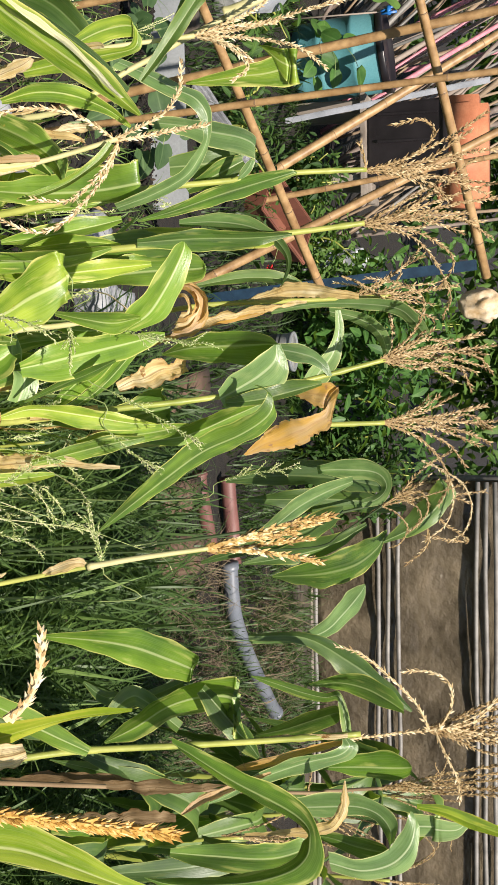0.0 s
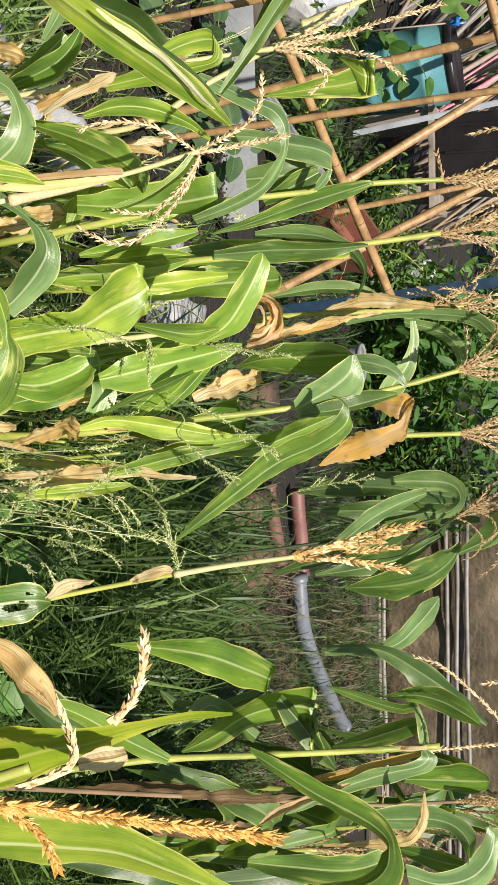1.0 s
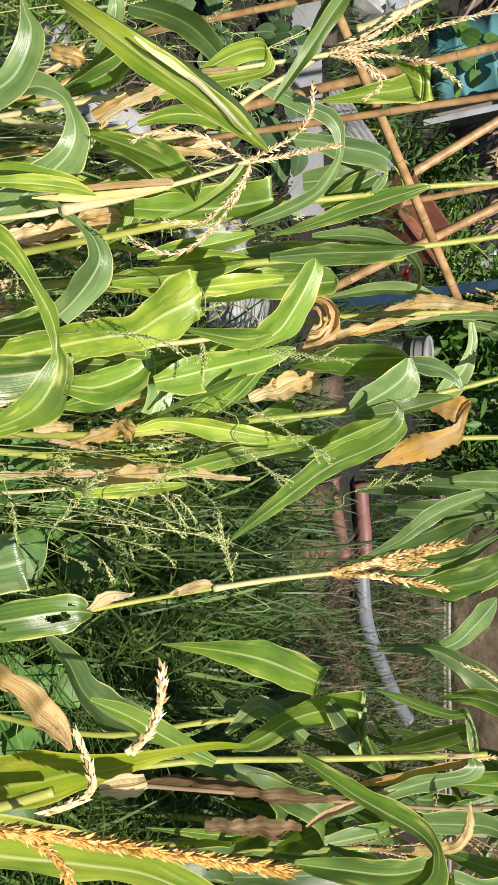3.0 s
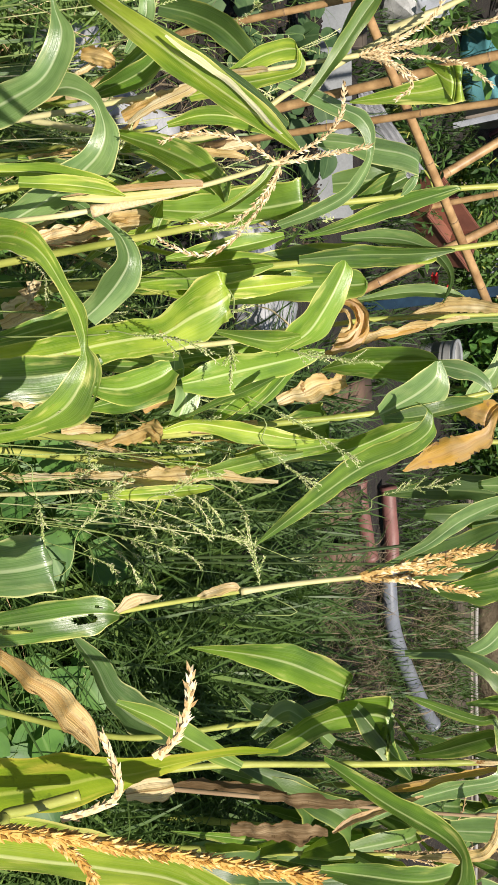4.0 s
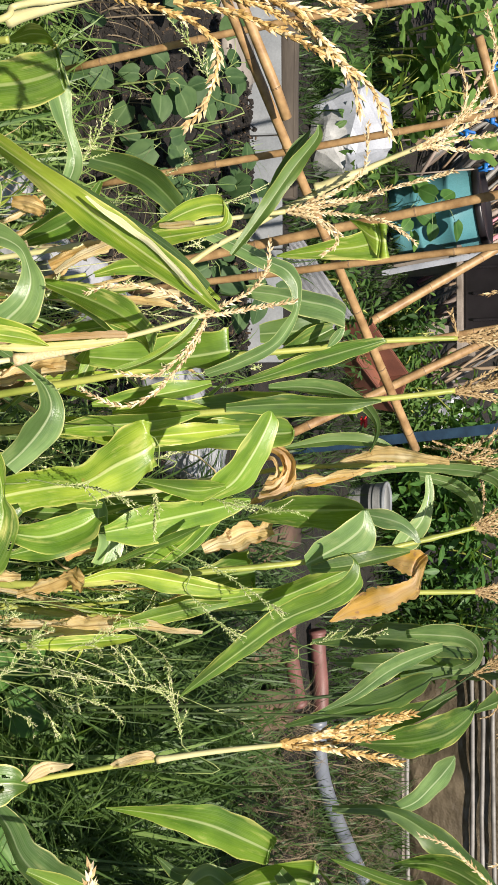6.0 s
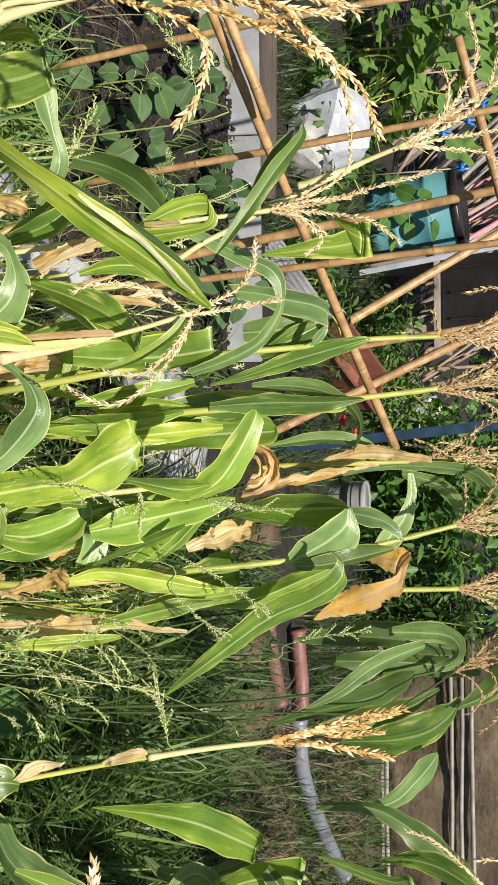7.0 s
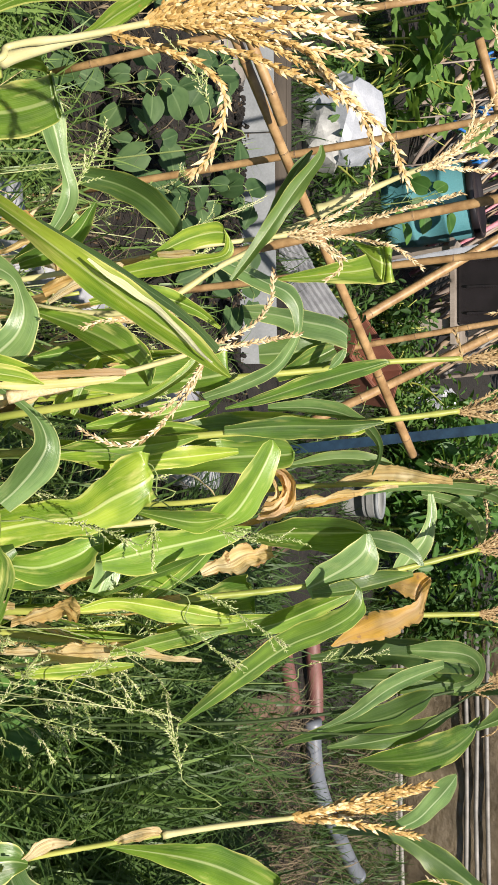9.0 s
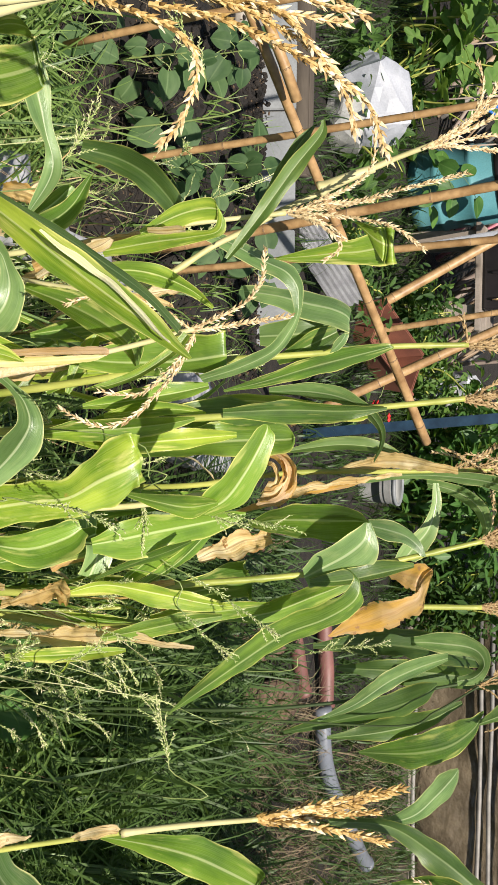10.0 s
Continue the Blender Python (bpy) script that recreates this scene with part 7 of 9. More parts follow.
blade("leaf", [(0.261, 0.585, 0.71, 0.017, 0.004, -0.002), (0.2535, 0.585, 0.7825, 0.0215, 0.005, -0.0025), (0.2395, 0.585, 0.861, 0.0245, 0.006, -0.001), (0.2365, 0.585, 0.9135, 0.0075, 0.002, -0.0005)], M["husk"], plant, "brown withered leaf", seed=457, fold=0.2, crumple=0.010, steps=10, tear=0.4)
blade("leaf", [(0.2155, 0.635, 0.525, 0.0085, 0.002, -0.001), (0.1975, 0.635, 0.629, 0.0155, 0.004, -0.001), (0.1935, 0.635, 0.7285, 0.0145, 0.003, -0.0005), (0.189, 0.635, 0.8125, 0.005, 0.001, -0.0005)], M["husk"], plant, "brown withered leaf", seed=458, fold=0.2, crumple=0.008, steps=10, tear=0.4)
blade("leaf", [(0.0775, 0.18, 1.158, 0.0025, 0.001, 0.0), (0.067, 0.177, 1.2205, 0.006, 0.001, -0.0005), (0.0605, 0.174, 1.2705, 0.0125, 0.003, 0.0015), (0.043, 0.171, 1.302, 0.01, 0.003, 0.004), (0.0105, 0.168, 1.3165, 0.0065, 0.003, 0.0065), (-0.026, 0.165, 1.318, 0.001, 0.0, 0.001)], M["dry"], plant, "dry torn leaf", seed=429, fold=0.1, crumple=0.005, steps=12, tear=0.3)
blade("leaf", [(0.174, 0.425, 1.2065, 0.001, -0.001, 0.0015), (0.1755, 0.42, 1.246, 0.0085, -0.006, 0.001), (0.185, 0.415, 1.2905, 0.015, -0.012, 0.0065), (0.1875, 0.41, 1.3345, 0.0115, -0.008, 0.0015), (0.1825, 0.405, 1.347, 0.0015, -0.001, 0.0)], M["leaf"], plant, "", seed=444, fold=0.2, wave=0.12)
blade("leaf", [(0.135, 0.22, 1.024, -0.006, 0.003, 0), (0.146, 0.246, 1.092, -0.019, 0.008, 0), (0.156, 0.278, 1.177, -0.022, 0.008, -0.004), (0.139, 0.306, 1.245, -0.017, 0.005, -0.006)], M["mid"], plant, "", seed=128, fold=0.62)
blade("leaf", [(0.1215, 0.415, 1.1935, 0.0195, 0.005, 0.0035), (0.113, 0.409, 1.2485, 0.023, 0.006, -0.0015), (0.1085, 0.403, 1.2955, 0.0195, 0.005, -0.0035), (0.117, 0.397, 1.33, 0.017, 0.004, -0.008), (0.1385, 0.391, 1.3495, 0.0175, 0.005, -0.0105), (0.162, 0.385, 1.3515, 0.012, 0.003, -0.0055)], M["sky_sheen"], plant, "", seed=442, fold=0.2, wave=0.12)
blade("leaf", [(0.2005, 0.375, 1.2515, 0.0185, 0.005, 0.0015), (0.2125, 0.381, 1.303, 0.0215, 0.005, 0.001), (0.1995, 0.387, 1.3525, 0.0275, 0.007, 0.0045), (0.166, 0.393, 1.3835, 0.024, 0.007, 0.0105), (0.1275, 0.399, 1.3915, 0.0135, 0.004, 0.0075), (0.112, 0.405, 1.387, 0.003, 0.001, 0.002)], M["sky_sheen"], plant, "", seed=443, fold=0.2, wave=0.12)
blade("leaf", [(0.101, 0.545, 1.1815, 0.002, 0.001, -0.0005), (0.097, 0.543, 1.2235, 0.009, 0.002, -0.0005), (0.094, 0.541, 1.2755, 0.025, 0.006, -0.0015), (0.091, 0.539, 1.329, 0.03, 0.008, 0.001), (0.086, 0.537, 1.36, 0.018, 0.005, 0.002), (0.083, 0.535, 1.37, 0.002, 0.001, 0.0)], M["leaf"], plant, "", seed=445, fold=0.2, wave=0.12)
blade("leaf", [(0.1715, 0.485, 1.37, 0.0205, 0.003, 0.002), (0.17, 0.4875, 1.4165, 0.022, 0.0035, -0.0005), (0.1725, 0.49, 1.4175, 0.0205, 0.003, -0.0005), (0.1715, 0.4925, 1.451, 0.0145, 0.0025, -0.001), (0.157, 0.495, 1.4695, 0.013, 0.002, -0.0015)], M["sky_sheen"], plant, "", seed=446, fold=0.15, wave=0.12)
blade("leaf", [(0.1295, 0.475, 1.386, 0.0055, 0.002, 0.0), (0.1365, 0.48, 1.43, 0.0105, 0.003, -0.002), (0.154, 0.485, 1.4765, 0.013, 0.004, -0.0025), (0.172, 0.49, 1.5275, 0.012, 0.004, -0.0035), (0.1865, 0.495, 1.571, 0.0045, 0.002, -0.002)], M["mottled"], plant, "", seed=460, fold=0.3, wave=0.12)
blade("leaf", [(0.036, 0.141, 1.071, -0.002, 0.001, -0.001), (0.015, 0.156, 1.102, -0.006, 0.002, -0.004), (-0.001, 0.177, 1.15, -0.005, 0.002, -0.003), (-0.017, 0.197, 1.198, -0.002, 0.001, -0.001)], M["rust"], plant, "", seed=132, fold=0.7, crumple=0.006, steps=10, tear=0.3)

tassel(plant, [[(-0.065, 0.305, 1.419), (-0.091, 0.305, 1.475), (-0.113, 0.305, 1.518), (-0.132, 0.305, 1.565)], [(-0.065, 0.305, 1.419), (-0.078, 0.305, 1.475), (-0.088, 0.305, 1.518), (-0.103, 0.305, 1.569)], [(-0.065, 0.305, 1.419), (-0.067, 0.305, 1.484), (-0.073, 0.305, 1.535), (-0.072, 0.305, 1.574)], [(-0.064, 0.305, 1.421), (-0.056, 0.305, 1.475), (-0.051, 0.305, 1.523), (-0.047, 0.305, 1.569)], [(-0.065, 0.305, 1.44), (-0.071, 0.305, 1.484), (-0.082, 0.305, 1.527), (-0.08, 0.305, 1.552)], [(-0.065, 0.305, 1.44), (-0.059, 0.305, 1.484), (-0.062, 0.305, 1.527), (-0.059, 0.305, 1.561)], [(-0.066, 0.305, 1.432), (-0.085, 0.305, 1.467), (-0.098, 0.305, 1.501), (-0.107, 0.305, 1.535)], [(-0.063, 0.305, 1.436), (-0.049, 0.305, 1.475), (-0.038, 0.305, 1.501), (-0.033, 0.305, 1.527)]], 0.0105, M["brown"], 1.5, 61, "bushy golden-brown tassel")

plant = corn_plant((0.96, 2.12, 0), "corn plant with a brown tassel behind broad leaves")
stem(plant, [(0.0, 0.0, 0.0), (-0.011, 0.044, 0.615), (-0.02, 0.08, 1.118), (-0.03, 0.08, 1.205), (-0.043, 0.08, 1.301)], 0.007, 0.003, M["brown_stalk"], 0.3)
tassel(plant, [[(-0.041, 0.08, 1.291), (-0.053, 0.08, 1.375), (-0.068, 0.08, 1.467), (-0.083, 0.08, 1.558)], [(-0.043, 0.08, 1.301), (-0.066, 0.08, 1.375), (-0.087, 0.08, 1.447), (-0.103, 0.08, 1.518)], [(-0.043, 0.08, 1.301), (-0.041, 0.08, 1.375), (-0.043, 0.08, 1.447), (-0.046, 0.08, 1.518)], [(-0.045, 0.08, 1.312), (-0.062, 0.08, 1.396), (-0.081, 0.08, 1.478), (-0.093, 0.08, 1.548)], [(-0.044, 0.08, 1.312), (-0.047, 0.08, 1.396), (-0.056, 0.08, 1.478), (-0.064, 0.08, 1.548)], [(-0.046, 0.08, 1.333), (-0.056, 0.08, 1.406), (-0.057, 0.08, 1.467), (-0.053, 0.08, 1.528)]], 0.0105, M["brown"], 1.5, 62, "long rust-brown tassel")

plant = corn_plant((0.683, 1.849, 0), "corn plant with one wide twisted leaf")
stem(plant, [(0, 0, 0), (0.041, 0.032, 0.331), (0.075, 0.057, 0.602), (0.055, 0.124, 0.785), (0.036, 0.184, 0.95)], 0.0068, 0.0049, M["stalk"], 0.16, "stalk")
blade("leaf", [(-0.122, -0.009, 0.773, 0.001, 0.0, 0.0), (-0.1205, -0.007, 0.8465, 0.0105, -0.003, -0.0015), (-0.117, -0.006, 0.9045, 0.021, -0.006, -0.0035), (-0.1085, -0.004, 0.956, 0.0285, -0.008, -0.005), (-0.093, -0.0025, 1.0045, 0.029, -0.0085, -0.0045), (-0.081, -0.0005, 1.0375, 0.023, -0.0065, -0.0065), (-0.0765, 0.001, 1.048, 0.0145, -0.004, -0.004)], M["leaf"], plant, "", seed=425, fold=0.2, wave=0.12)
blade("leaf", [(-0.01, 0.144, 0.985, 0.009, 0, 0.003), (0.014, 0.121, 0.922, 0.014, -0.001, 0.002), (0.01, 0.098, 0.859, 0.011, -0.003, -0.003), (-0.019, 0.085, 0.823, 0.002, -0.001, -0.001)], M["deep"], plant, "", seed=132, fold=0.67)
blade("leaf", [(-0.037, 0.029, 1.055, -0.006, 0.006, 0.005), (0.006, 0.038, 1.09, -0.012, 0.014, 0.012), (0.053, 0.047, 1.126, -0.009, 0.011, 0.01), (0.081, 0.051, 1.144, -0.002, 0.003, 0.002)], M["mid"], plant, "", seed=133, fold=-0.66)
blade("leaf", [(0.045, 0.053, 0.863, -0.003, 0.001, -0.004), (0.002, 0.075, 0.908, -0.015, 0.007, -0.007), (0.007, 0.085, 0.935, -0.014, 0.011, 0.003), (0.057, 0.101, 0.991, -0.007, 0.007, 0.004)], M["deep"], plant, "", seed=134, fold=0.41)
blade("leaf", [(-0.1095, 0.051, 0.5105, 0.0035, 0.001, -0.0025), (-0.0545, 0.055, 0.552, 0.0185, 0.007, -0.021), (0.001, 0.059, 0.5765, 0.023, 0.009, -0.0265), (0.039, 0.063, 0.622, 0.032, 0.011, -0.031), (0.0575, 0.067, 0.682, 0.0315, 0.011, -0.03), (0.075, 0.071, 0.752, 0.014, 0.005, -0.01)], M["sky_sheen"], plant, "", seed=459, fold=0.3, wave=0.12)
blade("leaf", [(-0.123, -0.329, 0.807, -0.004, 0, 0.002), (-0.097, -0.31, 0.861, -0.013, 0.002, 0.006), (-0.064, -0.293, 0.915, -0.016, 0.003, 0.008), (-0.03, -0.272, 0.977, -0.007, 0.001, 0.004)], M["mid"], plant, "", seed=136, fold=-0.43)

plant = corn_plant((0.343, 0.598, 0), "corn plant with a broken orange tassel and large leaves")
stem(plant, [(0, 0, 0), (0.003, 0.021, 0.626), (0.006, 0.039, 1.138), (-0.001, 0.062, 1.195), (-0.012, 0.08, 1.237)], 0.0050, 0.0038, M["stalk"], 0.16, "stalk")
blade("leaf", [(0.0385, 0.082, 0.9915, 0.0245, 0.005, -0.0055), (0.023, 0.084, 1.0585, 0.026, 0.005, -0.0055), (0.0095, 0.0865, 1.122, 0.0245, 0.0045, -0.005), (-0.0015, 0.089, 1.1775, 0.0235, 0.005, -0.0045), (-0.01, 0.091, 1.214, 0.022, 0.005, -0.003), (-0.018, 0.093, 1.2405, 0.017, 0.004, -0.0005), (-0.024, 0.0955, 1.269, 0.012, 0.0025, -0.005), (-0.036, 0.0975, 1.304, 0.007, 0.0015, -0.006), (-0.045, 0.1, 1.337, 0.005, 0.002, -0.009), (-0.051, 0.102, 1.371, 0.001, 0.0, 0.0)], M["mottled"], plant, "", seed=439, fold=0.2, wave=0.12)
blade("leaf", [(0.08, 0.142, 0.9785, 0.027, 0.008, -0.0085), (0.078, 0.1445, 1.071, 0.027, 0.0085, -0.008), (0.0775, 0.147, 1.1505, 0.0255, 0.008, -0.0065), (0.0765, 0.1495, 1.1855, 0.0245, 0.0085, -0.0055), (0.076, 0.152, 1.2205, 0.022, 0.008, -0.0045), (0.075, 0.1545, 1.2635, 0.019, 0.0065, -0.0035), (0.084, 0.157, 1.3045, 0.014, 0.005, -0.0035), (0.094, 0.1595, 1.339, 0.006, 0.0025, -0.002), (0.0985, 0.162, 1.371, 0.0005, 0.0, 0.0)], M["lime"], plant, "", seed=440, fold=0.45, wave=0.12)
tassel(plant, [[(-0.022, -0.013, 1.219), (-0.019, 0.002, 1.258), (-0.011, 0.019, 1.303), (-0.001, 0.038, 1.355), (0.009, 0.059, 1.41)], [(-0.02, -0.013, 1.219), (-0.02, -0.002, 1.261), (-0.012, 0.015, 1.305), (-0.005, 0.03, 1.347), (0.001, 0.043, 1.382)]], 0.0092, M["amber"], 10.0, 14, "thick orange-brown tassel spike", 0.0030, 0.45)
tassel(plant, [[(-0.017, 0.006, 1.24), (-0.007, 0.014, 1.263), (0.008, 0.018, 1.279), (0.025, 0.019, 1.285)]], 0.008, M["amber"], 4.0, 14, "", 0.002, 0.5)
tassel(plant, [[(-0.024, 0.015, 1.262), (-0.031, 0.025, 1.285), (-0.041, 0.03, 1.295), (-0.058, 0.03, 1.291), (-0.074, 0.029, 1.284)], [(-0.057, 0.049, 1.312), (-0.07, 0.055, 1.322), (-0.088, 0.059, 1.328), (-0.108, 0.061, 1.329)], [(-0.058, 0.048, 1.309), (-0.068, 0.054, 1.321), (-0.091, 0.06, 1.329), (-0.102, 0.061, 1.329)]], 0.0078, M["gold"], 2.2, 14, "pale broken tassel branches", 0.0020, 0.40)
blade("leaf", [(-0.145, -0.032, 1.246, -0.003, 0.001, 0.002), (-0.136, -0.031, 1.264, -0.005, 0.001, 0.004), (-0.12, -0.03, 1.285, -0.006, 0.002, 0.005), (-0.101, -0.025, 1.302, -0.004, 0.002, 0.005), (-0.085, -0.023, 1.312, -0.001, 0, 0.001)], M["dry"], plant, "dry brown curled leaf", seed=143, fold=0.6, crumple=0.012, steps=12, wave=0.5, tear=0.6)
blade("leaf", [(-0.019, 0.074, 1.275, -0.004, 0.001, -0.001), (-0.022, 0.081, 1.292, -0.008, 0.002, -0.003), (-0.025, 0.086, 1.304, -0.005, 0.001, -0.002)], M["dry"], plant, "dry leaf scrap", seed=144, fold=-0.69, crumple=0.012, steps=12, wave=0.5, tear=0.6)

plant = corn_plant((-0.212, 1.415, 0), "corn plant with wavy pale drooping leaves")
stem(plant, [(0, 0, 0), (0.02, 0.05, 0.309), (0.036, 0.091, 0.562), (0.03, 0.127, 0.653), (0.015, 0.165, 0.744)], 0.0065, 0.0049, M["stalk"], 0.16, "stalk")
blade("leaf", [(-0.212, -0.005, 0.798, 0.0, 0.001, 0.003), (-0.179, -0.005, 0.802, 0.001, 0.002, 0.004), (-0.147, -0.005, 0.812, 0.0, 0.006, 0.015), (-0.1185, -0.005, 0.803, 0.0005, 0.008, 0.021), (-0.09, -0.005, 0.7795, 0.009, 0.009, 0.0215), (-0.0685, -0.005, 0.7325, 0.0195, 0.01, 0.0185), (-0.049, -0.005, 0.679, 0.026, 0.011, 0.009)], M["sky_sheen"], plant, "", seed=421, fold=0.3, wave=0.12)
blade("leaf", [(-0.1, 0.145, 0.6845, -0.007, 0.003, -0.0015), (-0.1065, 0.1425, 0.732, -0.0195, 0.0075, -0.005), (-0.0895, 0.14, 0.773, -0.0095, 0.005, 0.003), (-0.063, 0.1375, 0.7895, -0.005, 0.0045, 0.0075), (-0.035, 0.135, 0.795, -0.003, 0.009, 0.018), (-0.009, 0.1325, 0.7845, 0.003, 0.0125, 0.0245), (0.014, 0.13, 0.7585, 0.006, 0.016, 0.0325), (0.0455, 0.1275, 0.713, 0.0045, 0.0165, 0.033), (0.0765, 0.125, 0.647, 0.0065, 0.013, 0.025)], M["sky_sheen"], plant, "", seed=422, fold=0.35, wave=0.12)
blade("leaf", [(0.02, 0.008, 0.676, -0.009, 0.002, 0), (0.023, 0.033, 0.741, -0.01, 0.003, 0), (0.033, 0.054, 0.798, -0.01, 0.003, 0.001), (0.047, 0.075, 0.855, -0.002, 0.001, 0)], M["lime"], plant, "", seed=153, fold=0.66)
blade("leaf", [(0.0485, 0.145, 0.732, 0.0065, -0.002, -0.002), (0.0705, 0.142, 0.769, 0.0055, -0.002, -0.003), (0.092, 0.1395, 0.7995, 0.005, -0.0015, -0.0035), (0.1125, 0.1365, 0.82, 0.0035, -0.0035, -0.011), (0.1395, 0.134, 0.8285, -0.0015, -0.005, -0.0185), (0.169, 0.131, 0.813, -0.006, -0.007, -0.025), (0.1985, 0.128, 0.786, -0.0075, -0.006, -0.02), (0.2175, 0.125, 0.7635, -0.0105, -0.004, -0.0125)], M["sky_sheen"], plant, "", seed=419, fold=0.2, wave=0.12)
blade("leaf", [(0.0525, 0.585, 0.3375, 0.0035, 0.001, -0.0005), (0.057, 0.592, 0.407, 0.011, 0.003, -0.002), (0.056, 0.5985, 0.4595, 0.013, 0.0035, -0.0005), (0.053, 0.605, 0.5145, 0.009, 0.003, -0.0065)], M["dry"], plant, "dry torn leaf", seed=464, fold=0.2, crumple=0.008, steps=10, tear=0.4)
blade("leaf", [(0.0745, 0.635, 0.3985, 0.0045, 0.001, -0.0005), (0.0755, 0.6385, 0.4645, 0.0105, 0.0025, -0.0015), (0.0715, 0.6415, 0.5085, 0.0095, 0.0025, -0.0035), (0.065, 0.645, 0.5275, 0.003, 0.001, -0.0005)], M["husk"], plant, "brown withered leaf", seed=465, fold=0.2, crumple=0.008, steps=10, tear=0.4)
blade("leaf", [(0.05, 0.585, 0.568, 0.008, 0.002, -0.001), (0.046, 0.585, 0.6025, 0.011, 0.003, 0.0005), (0.047, 0.585, 0.6305, 0.005, 0.001, 0.0005), (0.0465, 0.585, 0.641, 0.0015, 0.0, 0.0)], M["dry"], plant, "dry torn leaf", seed=466, fold=0.2, crumple=0.006, steps=10, tear=0.4)
blade("leaf", [(-0.283, 0.685, 0.448, 0.01, 0.003, -0.002), (-0.278, 0.685, 0.485, 0.02, 0.006, -0.002), (-0.2665, 0.685, 0.507, 0.0165, 0.005, -0.004), (-0.261, 0.685, 0.521, 0.006, 0.002, -0.002)], M["dry"], plant, "dry torn leaf", seed=467, fold=0.2, crumple=0.010, steps=10, tear=0.4)
blade("leaf", [(0.156, -0.075, 0.6025, -0.023, 0.009, -0.0055), (0.1285, -0.078, 0.686, -0.0245, 0.01, -0.006), (0.118, -0.081, 0.757, -0.022, 0.009, -0.005), (0.1235, -0.0845, 0.7965, -0.0185, 0.0085, 0.0035), (0.1425, -0.0875, 0.825, -0.0075, 0.0055, 0.009), (0.1775, -0.09, 0.851, 0.0005, 0.004, 0.008), (0.2115, -0.0935, 0.8735, -0.0055, 0.0045, 0.0085), (0.2395, -0.0965, 0.884, -0.0085, 0.0045, 0.005), (0.2605, -0.0995, 0.887, -0.0055, 0.0035, 0.004), (0.277, -0.1025, 0.89, -0.005, 0.0065, 0.013), (0.302, -0.106, 0.8835, -0.002, 0.011, 0.0225), (0.3315, -0.109, 0.8605, 0.0045, 0.014, 0.0285), (0.3515, -0.112, 0.815, 0.0075, 0.01, 0.02), (0.3655, -0.115, 0.756, 0.0115, 0.006, 0.008)], M["lime"], plant, "", seed=420, fold=0.15, wave=0.12, holes=0.52, steps=14)
blade("leaf", [(0.302, 0.013, 0.66, -0.027, 0.006, -0.003), (0.3, 0.051, 0.727, -0.032, 0.006, -0.006), (0.29, 0.081, 0.773, -0.022, 0.002, -0.009), (0.275, 0.103, 0.797, -0.007, 0, -0.004)], M["leaf"], plant, "", seed=156, fold=-0.42)
blade("leaf", [(-0.144, 0.361, 0.649, -0.003, 0, -0.002), (-0.171, 0.377, 0.682, -0.012, 0.001, -0.01), (-0.197, 0.393, 0.715, -0.013, 0, -0.013), (-0.224, 0.405, 0.74, -0.006, 0, -0.007)], M["leaf"], plant, "", seed=157, fold=-0.38)
blade("leaf", [(-0.06, 0.42, 0.687, -0.005, -0.001, 0.001), (-0.05, 0.439, 0.739, -0.015, -0.003, 0.007), (-0.021, 0.454, 0.783, -0.018, -0.002, 0.015), (0.016, 0.463, 0.819, -0.003, 0, 0.003)], M["leaf"], plant, "", seed=158, fold=-0.69)

plant = corn_plant((0.614, 2.674, 0), "corn plant with dark leaves before the film house")
stem(plant, [(0, 0, 0), (-0.027, 0.04, 0.393), (-0.048, 0.073, 0.715), (-0.083, 0.144, 0.974), (-0.12, 0.195, 1.156), (-0.144, 0.225, 1.259)], 0.0047, 0.0034, M["green_stalk"], 0.16, "stalk")
blade("leaf", [(0.048, 0.166, 0.943, 0.003, 0.001, 0.001), (0.0405, 0.166, 1.012, 0.0285, 0.013, -0.003), (0.028, 0.166, 1.085, 0.043, 0.019, -0.004), (0.0085, 0.166, 1.1515, 0.0445, 0.02, -0.0035), (-0.028, 0.166, 1.199, 0.031, 0.014, -0.001), (-0.07, 0.166, 1.2215, 0.004, 0.002, -0.0005)], M["mid"], plant, "", seed=431, fold=0.2, wave=0.12)
blade("leaf", [(0.209, 0.176, 0.8875, 0.01, 0.005, -0.0005), (0.2015, 0.172, 0.996, 0.0105, 0.005, -0.001), (0.1785, 0.168, 1.07, 0.0235, 0.013, 0.004), (0.1295, 0.164, 1.1195, 0.0275, 0.016, 0.0095), (0.084, 0.16, 1.1545, 0.016, 0.011, 0.0105), (0.058, 0.156, 1.17, 0.003, 0.002, 0.001)], M["sky_sheen"], plant, "", seed=430, fold=0.25, wave=0.12)
blade("leaf", [(-0.184, 0.168, 0.83, -0.005, 0.003, -0.001), (-0.195, 0.204, 0.962, -0.025, 0.015, -0.004), (-0.181, 0.237, 1.094, -0.029, 0.019, -0.001), (-0.158, 0.266, 1.213, -0.01, 0.007, 0)], M["deep"], plant, "", seed=163, fold=0.34)
